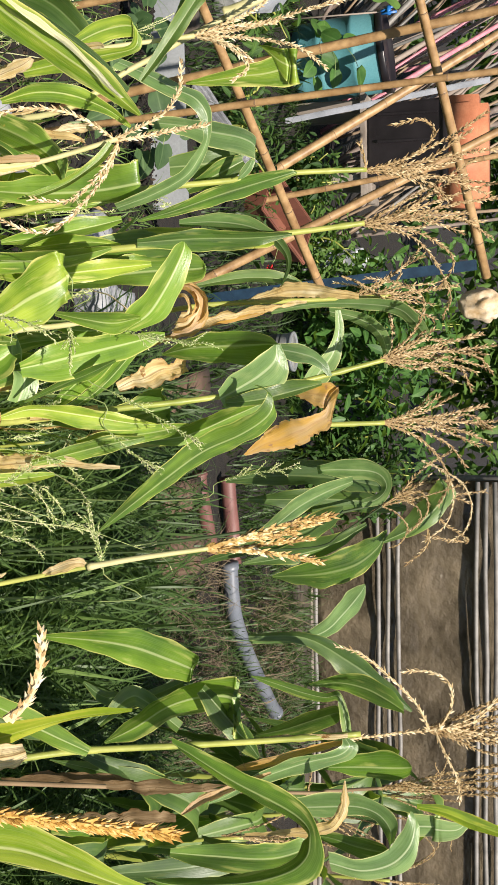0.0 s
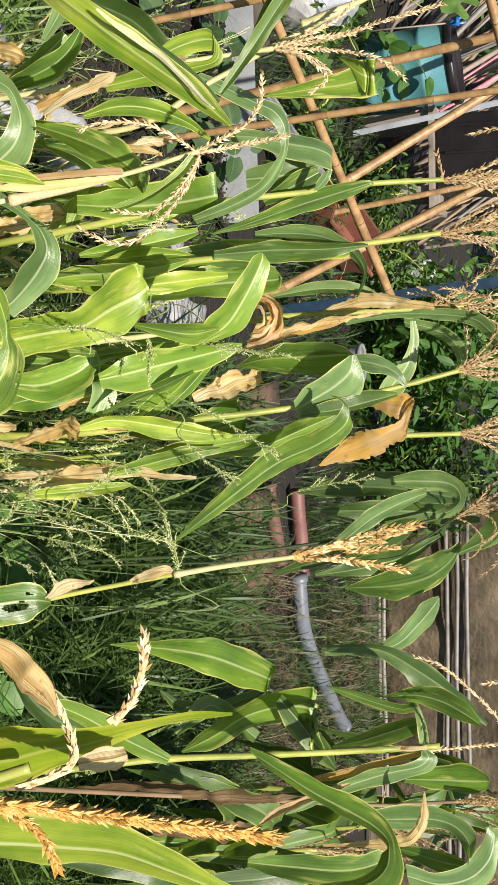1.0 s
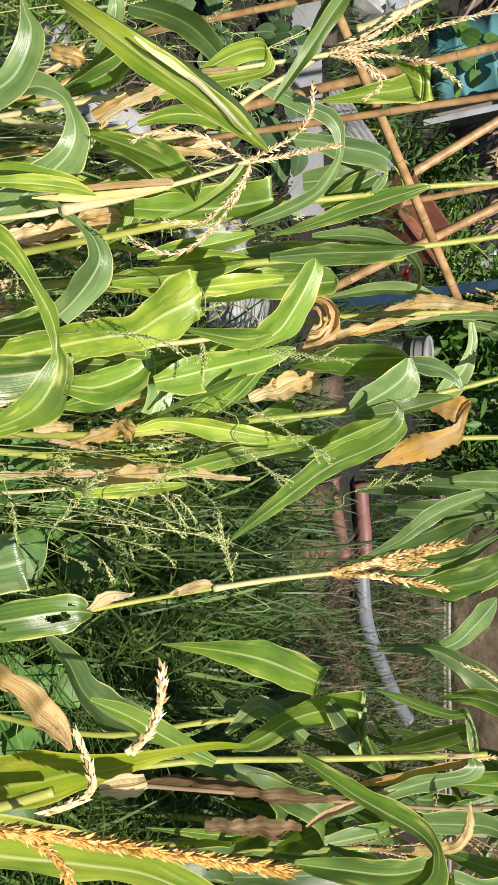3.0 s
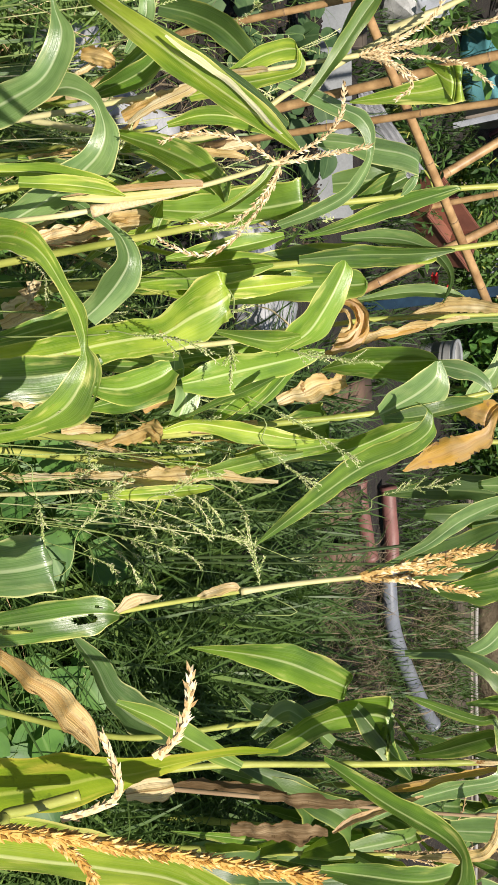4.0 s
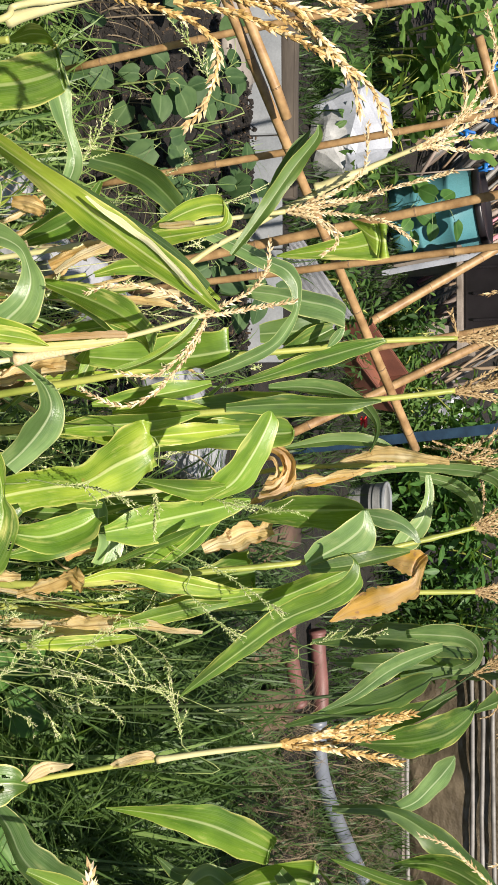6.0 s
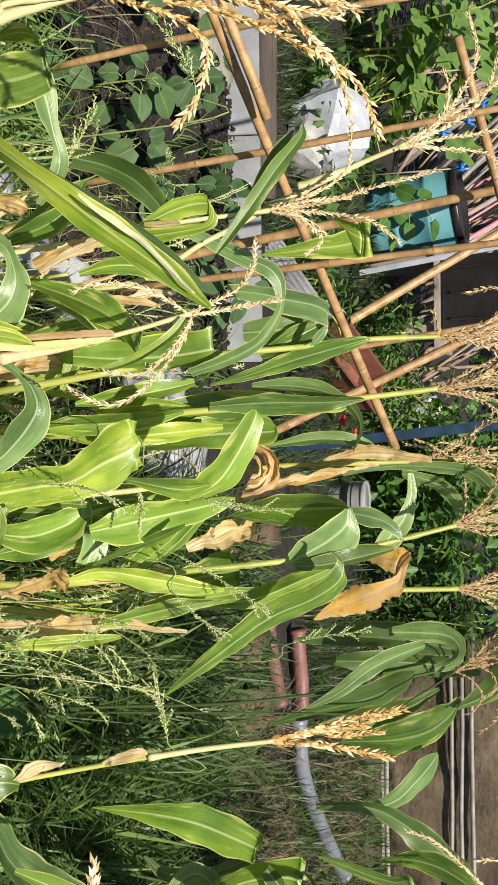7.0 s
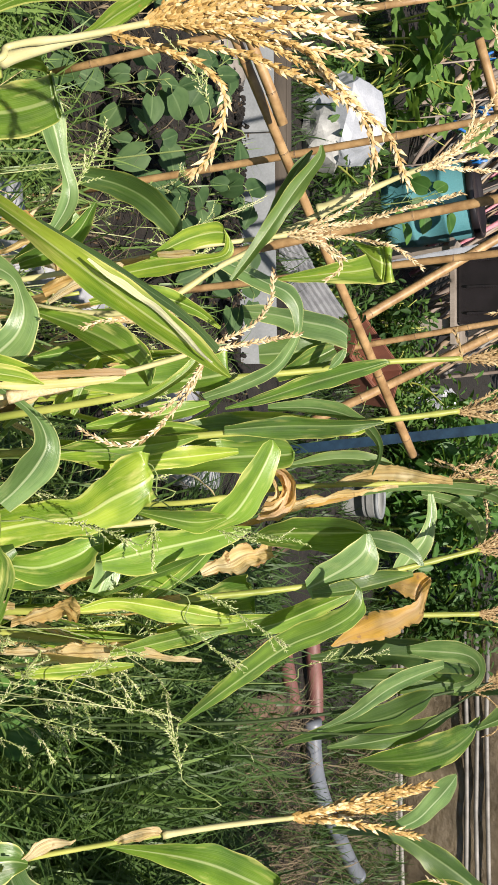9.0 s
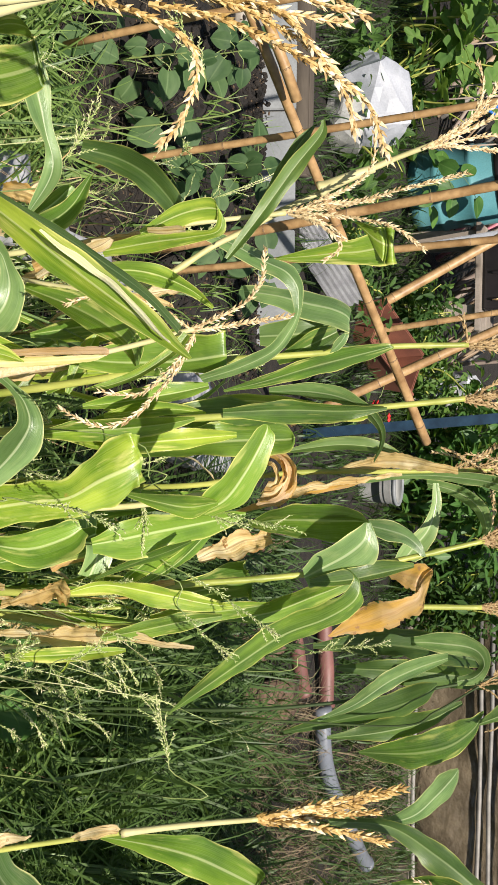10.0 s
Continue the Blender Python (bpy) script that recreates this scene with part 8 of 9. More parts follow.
blade("leaf", [(-0.213, 0.156, 1.0585, 0.01, 0.004, 0.0005), (-0.217, 0.151, 1.127, 0.023, 0.008, -0.002), (-0.216, 0.146, 1.1865, 0.024, 0.009, -0.0025), (-0.2025, 0.141, 1.2165, 0.0155, 0.007, -0.0135), (-0.1765, 0.136, 1.225, 0.0035, 0.005, -0.013), (-0.152, 0.131, 1.2045, -0.008, 0.006, -0.0135), (-0.1415, 0.126, 1.169, -0.0085, 0.004, -0.002)], M["sky_sheen"], plant, "", seed=448, fold=0.2, wave=0.12)
blade("leaf", [(-0.029, 0.106, 0.862, 0.003, 0.002, 0.001), (-0.074, 0.101, 0.948, 0.012, 0.007, 0.005), (-0.1365, 0.096, 1.026, 0.0185, 0.012, 0.007), (-0.171, 0.091, 1.0885, 0.019, 0.011, 0.0045), (-0.197, 0.086, 1.155, 0.011, 0.006, -0.001)], M["sky_sheen"], plant, "", seed=432, fold=0.3, wave=0.12)
blade("leaf", [(-0.138, 0.178, 0.883, -0.005, 0.002, 0), (-0.135, 0.212, 1.015, -0.025, 0.01, -0.002), (-0.129, 0.246, 1.147, -0.026, 0.012, 0), (-0.11, 0.272, 1.253, -0.006, 0.003, 0)], M["deep"], plant, "", seed=166, fold=-0.32)
blade("leaf", [(0.141, -0.044, 0.936, -0.006, 0.004, -0.001), (0.146, -0.013, 1.059, -0.013, 0.009, 0.002), (0.205, 0.007, 1.158, -0.02, 0.018, 0.01), (0.27, 0.023, 1.244, -0.014, 0.014, 0.009), (0.316, 0.032, 1.294, -0.002, 0.002, 0.002)], M["deep"], plant, "", seed=167, fold=-0.47)
blade("leaf", [(0.015, 0.146, 0.77, 0.004, 0.001, 0.001), (-0.0275, 0.146, 0.903, 0.0185, 0.007, 0.005), (-0.058, 0.146, 1.011, 0.031, 0.012, 0.004), (-0.0965, 0.146, 1.0875, 0.0255, 0.01, 0.0015), (-0.1255, 0.146, 1.1215, 0.0055, 0.002, -0.0005)], M["deep"], plant, "", seed=433, fold=0.35, wave=0.12)
blade("leaf", [(0.008, 0.111, 0.884, -0.004, -0.001, 0), (-0.009, 0.144, 1.001, -0.023, -0.004, -0.004), (-0.034, 0.17, 1.091, -0.019, -0.004, -0.007), (-0.08, 0.195, 1.169, -0.005, -0.001, -0.002)], M["deep"], plant, "", seed=169, fold=-0.63)
blade("leaf", [(-0.048, 0.152, 1.215, -0.005, -0.001, -0.002), (-0.086, 0.175, 1.292, -0.022, -0.006, -0.014), (-0.15, 0.199, 1.355, -0.008, -0.011, -0.026), (-0.189, 0.199, 1.342, 0.002, -0.003, -0.006)], M["deep"], plant, "", seed=170, fold=-0.71)
blade("leaf", [(0.207, -0.174, 1.1035, 0.003, 0.001, 0.0025), (0.1955, -0.179, 1.17, 0.0185, 0.006, -0.006), (0.2015, -0.184, 1.2255, 0.0265, 0.009, -0.0095), (0.2195, -0.189, 1.2675, 0.0235, 0.008, -0.0085), (0.243, -0.194, 1.3055, 0.012, 0.004, 0.0005)], M["mid"], plant, "", seed=447, fold=0.25, wave=0.12)
tassel(plant, [[(-0.145, 0.218, 1.233), (-0.171, 0.231, 1.272), (-0.182, 0.256, 1.363)], [(-0.145, 0.218, 1.233), (-0.132, 0.22, 1.287), (-0.078, 0.232, 1.352), (-0.037, 0.241, 1.404), (-0.052, 0.217, 1.306)], [(-0.142, 0.218, 1.233), (-0.158, 0.23, 1.312), (-0.13, 0.251, 1.403)], [(-0.145, 0.22, 1.24), (-0.212, 0.232, 1.299), (-0.25, 0.252, 1.363)], [(-0.145, 0.218, 1.233), (-0.119, 0.219, 1.287), (-0.039, 0.218, 1.313), (0.014, 0.199, 1.262)], [(-0.145, 0.218, 1.233), (-0.143, 0.242, 1.324), (-0.154, 0.273, 1.441)], [(-0.15, 0.221, 1.241), (-0.159, 0.226, 1.267), (-0.176, 0.228, 1.292), (-0.192, 0.251, 1.31)], [(-0.149, 0.22, 1.239), (-0.145, 0.219, 1.26), (-0.139, 0.235, 1.278), (-0.138, 0.22, 1.299)], [(-0.151, 0.221, 1.242), (-0.153, 0.223, 1.266), (-0.155, 0.233, 1.289), (-0.159, 0.224, 1.31)]], 0.0118, M["brown"], 1.35, 16, "thin brown tassel", 0.0016, 0.45)

stem(plant, [(0.0, 0.0, 0.0), (-0.026, 0.074, 0.732), (-0.037, 0.106, 1.046), (-0.076, 0.106, 1.127), (-0.139, 0.106, 1.219)], 0.0032, 0.0022, M["green_stalk"], 0.4)
tassel(plant, [[(-0.118, 0.126, 1.187), (-0.136, 0.126, 1.216), (-0.169, 0.126, 1.269), (-0.167, 0.126, 1.31), (-0.134, 0.126, 1.323), (-0.095, 0.126, 1.301), (-0.077, 0.126, 1.275)], [(-0.136, 0.126, 1.216), (-0.153, 0.126, 1.256), (-0.136, 0.126, 1.295), (-0.108, 0.126, 1.305), (-0.074, 0.126, 1.275)], [(-0.136, 0.126, 1.216), (-0.12, 0.126, 1.249), (-0.087, 0.126, 1.275), (-0.05, 0.126, 1.258), (-0.04, 0.126, 1.235)], [(-0.136, 0.126, 1.216), (-0.153, 0.126, 1.282), (-0.174, 0.126, 1.359), (-0.194, 0.126, 1.41)]], 0.009, M["brown"], 1.0, 51, "brown tassel with looped branches")
tassel(plant, [[(-0.239, 0.156, 1.304), (-0.213, 0.156, 1.356), (-0.174, 0.156, 1.375), (-0.131, 0.156, 1.374), (-0.087, 0.156, 1.356), (-0.05, 0.156, 1.309)], [(-0.222, 0.156, 1.343), (-0.19, 0.156, 1.394), (-0.145, 0.156, 1.417), (-0.105, 0.156, 1.414), (-0.075, 0.156, 1.401), (-0.05, 0.156, 1.366)]], 0.0095, M["tassel"], 1.1, 52, "pale hooked tassel branches")

plant = corn_plant((0.051, 2.239, 0), "corn plant with drooping dry leaves and bent green blades")
stem(plant, [(0, 0, 0), (-0.004, 0.031, 0.395), (-0.007, 0.056, 0.717), (-0.036, 0.128, 0.92), (-0.042, 0.188, 1.09), (-0.049, 0.255, 1.284)], 0.0068, 0.0045, M["stalk"], 0.16, "stalk")
blade("leaf", [(-0.036, 0.171, 0.9875, 0.003, 0.001, 0.0005), (-0.0575, 0.1685, 1.0655, 0.0155, 0.0045, 0.0025), (-0.0625, 0.166, 1.113, 0.0155, 0.005, -0.001), (-0.0575, 0.1635, 1.169, 0.0125, 0.0035, -0.001), (-0.0475, 0.161, 1.234, 0.0055, 0.002, 0.0)], M["dry"], plant, "dry torn leaf", seed=452, fold=0.15, crumple=0.004, steps=12, tear=0.3)
blade("leaf", [(0.019, 0.071, 0.889, -0.003, -0.001, -0.001), (-0.017, 0.097, 0.986, -0.01, -0.004, -0.001), (-0.03, 0.123, 1.059, -0.01, -0.004, 0), (-0.039, 0.149, 1.132, -0.003, -0.001, 0)], M["dry"], plant, "dry drooping leaf", seed=172, fold=0.35, crumple=0.012, steps=12, wave=0.5, tear=0.6)
blade("leaf", [(-0.076, 0.147, 0.903, -0.003, 0.001, -0.001), (-0.09, 0.182, 1, -0.013, 0.004, -0.002), (-0.085, 0.207, 1.075, -0.012, 0.004, 0.001), (-0.067, 0.223, 1.123, -0.003, 0.001, 0.001)], M["deep"], plant, "", seed=173, fold=0.6)
blade("leaf", [(-0.0225, 0.221, 1.043, 0.0065, 0.003, -0.001), (-0.035, 0.217, 1.1355, 0.008, 0.003, -0.0005), (-0.034, 0.213, 1.226, 0.011, 0.004, -0.001), (-0.0245, 0.209, 1.3005, 0.0135, 0.005, -0.0035), (-0.0005, 0.205, 1.335, 0.0105, 0.006, -0.011), (0.0335, 0.201, 1.36, 0.0025, 0.004, -0.009)], M["sky_sheen"], plant, "", seed=450, fold=0.2, wave=0.12)
blade("leaf", [(-0.0195, 0.251, 1.1575, 0.0085, 0.003, 0.0005), (-0.0045, 0.246, 1.2155, 0.0125, 0.005, -0.0055), (0.0205, 0.241, 1.257, 0.0095, 0.005, -0.01), (0.054, 0.236, 1.2745, 0.003, 0.004, -0.0095), (0.0955, 0.231, 1.2755, -0.0005, 0.001, -0.0035)], M["sky_sheen"], plant, "", seed=449, fold=0.2, wave=0.12)
blade("leaf", [(-0.022, 0.221, 1.181, 0.0, 0.003, 0.005), (0.02, 0.2235, 1.182, 0.003, 0.0055, 0.009), (0.0655, 0.226, 1.168, 0.0095, 0.008, 0.012), (0.0995, 0.2285, 1.1405, 0.0095, 0.0115, 0.0185), (0.123, 0.231, 1.1215, 0.001, 0.01, 0.0185)], M["sky_sheen"], plant, "", seed=451, fold=0.25, wave=0.12)
tassel(plant, [[(-0.049, 0.225, 1.197), (-0.054, 0.262, 1.303), (-0.068, 0.301, 1.41)], [(-0.048, 0.233, 1.218), (-0.065, 0.246, 1.283), (-0.093, 0.256, 1.304)], [(-0.048, 0.233, 1.218), (-0.031, 0.25, 1.305), (-0.001, 0.27, 1.368)], [(-0.09, 0.216, 1.19), (-0.072, 0.228, 1.23), (-0.038, 0.24, 1.273), (0.019, 0.241, 1.289)], [(-0.05, 0.235, 1.226), (-0.075, 0.256, 1.266), (-0.109, 0.273, 1.307), (-0.146, 0.29, 1.341)], [(-0.052, 0.245, 1.252), (-0.055, 0.248, 1.28), (-0.053, 0.274, 1.306), (-0.045, 0.287, 1.33)], [(-0.048, 0.227, 1.202), (-0.049, 0.244, 1.25), (-0.047, 0.254, 1.3), (-0.042, 0.266, 1.342)], [(-0.052, 0.244, 1.251), (-0.043, 0.252, 1.292), (-0.035, 0.261, 1.333), (-0.031, 0.264, 1.368)], [(-0.052, 0.249, 1.266), (-0.065, 0.263, 1.3), (-0.07, 0.263, 1.338), (-0.072, 0.288, 1.367)], [(-0.049, 0.23, 1.212), (-0.076, 0.254, 1.258), (-0.105, 0.275, 1.303), (-0.128, 0.266, 1.347)]], 0.0118, M["brown"], 1.35, 17, "pale brown tassel", 0.0016, 0.45)

tassel(plant, [[(0.083, 0.281, 1.272), (0.036, 0.281, 1.282), (-0.007, 0.281, 1.279), (-0.041, 0.281, 1.26), (-0.068, 0.281, 1.217), (-0.08, 0.281, 1.164)]], 0.009, M["tassel"], 1.1, 53, "pale hooked tassel branch")

plant = corn_plant((0.071, 1.849, 0), "old corn stalk with torn dry leaves near the ground")
stem(plant, [(0, 0, 0), (0.047, 0.041, 0.19), (0.086, 0.075, 0.346), (0.077, 0.099, 0.404), (0.071, 0.115, 0.443)], 0.0052, 0.0031, M["pale_stalk"], 0.16, "stalk")
blade("leaf", [(-0.059, 0.008, 0.409, -0.009, 0.002, -0.005), (-0.073, 0.02, 0.437, -0.019, 0.004, -0.013), (-0.088, 0.031, 0.459, -0.018, 0.003, -0.019), (-0.098, 0.034, 0.466, -0.006, 0, -0.009)], M["dry"], plant, "torn dry leaf", seed=181, fold=-0.56, crumple=0.012, steps=12, wave=0.5, tear=0.6)
blade("leaf", [(0.081, 0.008, 0.449, -0.007, -0.004, -0.003), (0.061, 0.021, 0.477, -0.022, -0.013, -0.009), (0.042, 0.036, 0.509, -0.021, -0.012, -0.008), (0.032, 0.042, 0.523, -0.004, -0.003, -0.002)], M["dry"], plant, "torn dry leaf", seed=182, fold=0.61, crumple=0.012, steps=12, wave=0.5, tear=0.6)
blade("leaf", [(0.102, 0.121, 0.632, -0.005, -0.002, -0.002), (0.087, 0.133, 0.66, -0.015, -0.006, -0.003), (0.078, 0.147, 0.693, -0.006, -0.002, -0.001)], M["rust"], plant, "torn dry leaf", seed=184, fold=-0.72, crumple=0.006, steps=10, tear=0.3)
blade("leaf", [(-0.237, 0.136, 0.548, -0.005, 0, -0.002), (-0.247, 0.148, 0.576, -0.013, 0.001, -0.002), (-0.247, 0.161, 0.61, -0.013, 0.002, 0.001), (-0.238, 0.173, 0.643, -0.003, 0.001, 0.001)], M["dry"], plant, "torn dry leaf", seed=185, fold=0.37, crumple=0.012, steps=12, wave=0.5, tear=0.6)
blade("leaf", [(-0.214, 0.128, 0.398, -0.006, -0.003, -0.001), (-0.224, 0.145, 0.436, -0.016, -0.006, 0), (-0.229, 0.164, 0.485, -0.013, -0.004, 0.001), (-0.228, 0.176, 0.514, -0.003, -0.001, 0)], M["dry"], plant, "torn dry leaf", seed=186, fold=-0.33, crumple=0.012, steps=12, wave=0.5, tear=0.6)
blade("leaf", [(0.136, 0.072, 0.49, -0.005, 0, 0), (0.134, 0.083, 0.518, -0.012, 0, -0.001), (0.132, 0.099, 0.556, -0.006, 0, 0)], M["dry"], plant, "torn dry leaf", seed=187, fold=-0.51, crumple=0.012, steps=12, wave=0.5, tear=0.6)
blade("leaf", [(-0.194, 0.12, 0.657, -0.002, -0.002, -0.003), (-0.234, 0.129, 0.67, -0.006, -0.005, -0.011), (-0.273, 0.141, 0.688, -0.007, -0.006, -0.012), (-0.293, 0.146, 0.697, -0.002, -0.002, -0.003)], M["lime"], plant, "", seed=188, fold=0.35)
blade("leaf", [(-0.117, 0.218, 0.653, -0.005, -0.001, 0), (-0.116, 0.241, 0.711, -0.019, -0.002, 0), (-0.12, 0.264, 0.77, -0.016, -0.002, -0.001), (-0.124, 0.28, 0.809, -0.004, -0.001, 0)], M["leaf"], plant, "", seed=189, fold=-0.55)
blade("leaf", [(0.028, 0.184, 0.608, -0.005, 0.002, 0), (0.04, 0.21, 0.676, -0.017, 0.008, -0.001), (0.046, 0.232, 0.735, -0.015, 0.007, -0.002), (0.042, 0.255, 0.793, -0.004, 0.002, -0.001)], M["leaf"], plant, "", seed=190, fold=0.56)
blade("leaf", [(0.048, 0.152, 0.53, -0.005, -0.002, 0.001), (0.057, 0.177, 0.599, -0.027, -0.009, 0.004), (0.05, 0.205, 0.666, -0.027, -0.011, 0), (0.04, 0.221, 0.705, -0.006, -0.003, 0)], M["mid"], plant, "", seed=191, fold=0.31)
blade("leaf", [(-0.157, 0.211, 0.68, -0.004, 0, -0.001), (-0.168, 0.235, 0.738, -0.014, 0, -0.002), (-0.171, 0.258, 0.795, -0.01, 0.001, 0), (-0.165, 0.276, 0.844, -0.003, 0, 0)], M["lime"], plant, "", seed=192, fold=0.57)
blade("leaf", [(-0.033, 0.228, 0.704, -0.004, 0, 0.001), (-0.011, 0.253, 0.772, -0.014, -0.002, 0.002), (-0.02, 0.284, 0.85, -0.013, -0.003, -0.001), (-0.04, 0.309, 0.908, -0.003, -0.001, -0.001)], M["leaf"], plant, "", seed=193, fold=-0.36)

plant = corn_plant((-0.061, 1.912, 0), "low corn plant with crowded yellow-green leaves and dry scraps")
stem(plant, [(0, 0, 0), (0.049, -0.019, 0.162), (0.088, -0.034, 0.295), (0.083, -0.004, 0.372), (0.075, 0.019, 0.429)], 0.0046, 0.0031, M["green_stalk"], 0.16, "stalk")
blade("leaf", [(0.1, -0.175, 0.485, -0.011, -0.002, -0.002), (0.082, -0.147, 0.555, -0.02, -0.004, -0.004), (0.066, -0.126, 0.606, -0.02, -0.004, -0.004), (0.054, -0.11, 0.645, -0.006, -0.001, -0.001)], M["leaf"], plant, "", seed=191, fold=0.62)
blade("leaf", [(0.18, -0.083, 0.591, -0.01, 0, 0.001), (0.187, -0.059, 0.654, -0.028, -0.002, -0.002), (0.17, -0.038, 0.707, -0.026, -0.005, -0.01), (0.154, -0.027, 0.731, -0.012, -0.003, -0.007)], M["leaf"], plant, "", seed=192, fold=0.4)
blade("leaf", [(0.181, -0.004, 0.739, -0.012, -0.005, 0), (0.172, 0.015, 0.788, -0.027, -0.011, -0.001), (0.155, 0.044, 0.859, -0.03, -0.013, -0.002), (0.136, 0.073, 0.931, -0.016, -0.007, -0.001), (0.127, 0.087, 0.966, -0.003, -0.001, 0)], M["leaf"], plant, "", seed=193, fold=0.35)
blade("leaf", [(0.2415, 0.038, 0.724, 0.0015, 0.001, 0.001), (0.214, 0.0315, 0.7895, 0.006, 0.0025, 0.0025), (0.1925, 0.0245, 0.8495, 0.0085, 0.0035, 0.0025), (0.1695, 0.018, 0.9015, 0.0025, 0.001, 0.0005)], M["mid"], plant, "", seed=453, fold=0.3, wave=0.12)
blade("leaf", [(0.008, 0.04, 0.613, -0.005, 0, -0.001), (0, 0.062, 0.669, -0.017, 0.001, -0.002), (-0.004, 0.088, 0.734, -0.019, 0.001, -0.002), (-0.014, 0.117, 0.809, -0.013, 0.001, -0.002), (-0.024, 0.136, 0.855, -0.003, 0, -0.001)], M["lime"], plant, "", seed=195, fold=-0.72)
blade("leaf", [(0.028, 0.116, 0.699, -0.004, -0.001, 0), (0.018, 0.142, 0.765, -0.016, -0.003, -0.001), (0.011, 0.168, 0.832, -0.017, -0.003, -0.001), (0.003, 0.198, 0.907, -0.005, -0.001, 0)], M["lime"], plant, "", seed=196, fold=-0.39)
blade("leaf", [(-0.064, 0.091, 0.598, -0.004, -0.002, -0.004), (-0.095, 0.103, 0.627, -0.013, -0.005, -0.012), (-0.125, 0.116, 0.657, -0.014, -0.006, -0.013), (-0.141, 0.122, 0.669, -0.005, -0.003, -0.006)], M["lime"], plant, "", seed=197, fold=0.5)
blade("leaf", [(0.053, 0.051, 0.372, -0.016, 0.002, -0.002), (0.051, 0.07, 0.421, -0.023, 0.003, -0.003), (0.046, 0.084, 0.455, -0.01, 0.001, -0.002)], M["lime"], plant, "", seed=198, fold=-0.58)
blade("leaf", [(-0.041, 0.158, 0.634, -0.004, 0.001, -0.001), (-0.051, 0.185, 0.702, -0.015, 0.002, -0.004), (-0.067, 0.216, 0.78, -0.018, 0.003, -0.005), (-0.082, 0.239, 0.838, -0.006, 0.001, -0.002)], M["leaf"], plant, "", seed=199, fold=0.65)
blade("leaf", [(-0.236, 0.049, 0.61, -0.005, 0.001, 0.001), (-0.219, 0.049, 0.666, -0.019, 0.006, 0.005), (-0.191, 0.051, 0.73, -0.025, 0.011, 0.012), (-0.151, 0.058, 0.781, -0.015, 0.01, 0.013), (-0.122, 0.065, 0.801, -0.002, 0.002, 0.003)], M["lime"], plant, "", seed=200, fold=0.5)
blade("leaf", [(-0.166, 0.128, 0.545, -0.004, -0.002, 0), (-0.177, 0.151, 0.603, -0.016, -0.007, 0), (-0.189, 0.178, 0.671, -0.014, -0.006, 0), (-0.197, 0.198, 0.72, -0.003, -0.001, 0)], M["leaf"], plant, "", seed=201, fold=0.4)
blade("leaf", [(0.122, -0.055, 0.52, -0.005, -0.001, 0), (0.117, -0.026, 0.593, -0.013, -0.001, 0.001), (0.132, 0.002, 0.666, -0.015, -0.001, 0.003), (0.137, 0.023, 0.72, -0.005, 0, 0.001)], M["lime"], plant, "", seed=202, fold=-0.57)
blade("leaf", [(0.268, 0.052, 0.672, -0.004, -0.002, 0), (0.254, 0.075, 0.728, -0.015, -0.007, 0.002), (0.269, 0.107, 0.812, -0.017, -0.006, 0.006), (0.284, 0.132, 0.877, -0.012, -0.004, 0.004), (0.289, 0.15, 0.924, -0.003, -0.001, 0.001)], M["lime"], plant, "", seed=203, fold=0.4)
blade("leaf", [(-0.041, 0.104, 0.497, -0.003, -0.001, -0.003), (-0.072, 0.117, 0.526, -0.008, -0.003, -0.009), (-0.104, 0.126, 0.545, -0.006, -0.003, -0.01), (-0.125, 0.13, 0.555, -0.001, -0.001, -0.003)], M["lime"], plant, "", seed=204, fold=-0.5)
blade("leaf", [(0.361, 0.158, 0.678, -0.005, 0.001, -0.001), (0.346, 0.185, 0.746, -0.014, 0.002, -0.004), (0.33, 0.212, 0.814, -0.015, 0.002, -0.004), (0.32, 0.236, 0.872, -0.004, 0.001, -0.001)], M["lime"], plant, "", seed=205, fold=-0.32)
blade("leaf", [(-0.075, 0.067, 0.4, -0.007, 0.001, -0.002), (-0.087, 0.095, 0.468, -0.017, 0.001, -0.004), (-0.102, 0.126, 0.545, -0.018, 0.001, -0.004), (-0.114, 0.151, 0.609, -0.006, 0, -0.001)], M["dry"], plant, "torn dry leaf", seed=206, fold=0.46, crumple=0.012, steps=12, wave=0.5, tear=0.6)
blade("leaf", [(0.052, 0.061, 0.341, -0.016, -0.005, -0.001), (0.047, 0.073, 0.371, -0.025, -0.01, -0.006), (0.034, 0.081, 0.39, -0.013, -0.007, -0.006)], M["dry"], plant, "torn dry leaf", seed=207, fold=-0.37, crumple=0.012, steps=12, wave=0.5, tear=0.6)
blade("leaf", [(0.208, -0.044, 0.42, -0.014, -0.006, -0.003), (0.193, -0.029, 0.457, -0.022, -0.01, -0.005), (0.178, -0.014, 0.494, -0.019, -0.009, -0.005), (0.171, -0.008, 0.508, -0.006, -0.003, -0.002)], M["dry"], plant, "torn dry leaf", seed=208, fold=0.39, crumple=0.012, steps=12, wave=0.5, tear=0.6)
blade("leaf", [(0.278, 0.161, 0.677, -0.005, 0.001, -0.001), (0.273, 0.184, 0.735, -0.01, 0.001, -0.002), (0.262, 0.207, 0.793, -0.005, 0, -0.001)], M["dry"], plant, "torn dry leaf", seed=210, fold=0.54, crumple=0.012, steps=12, wave=0.5, tear=0.6)
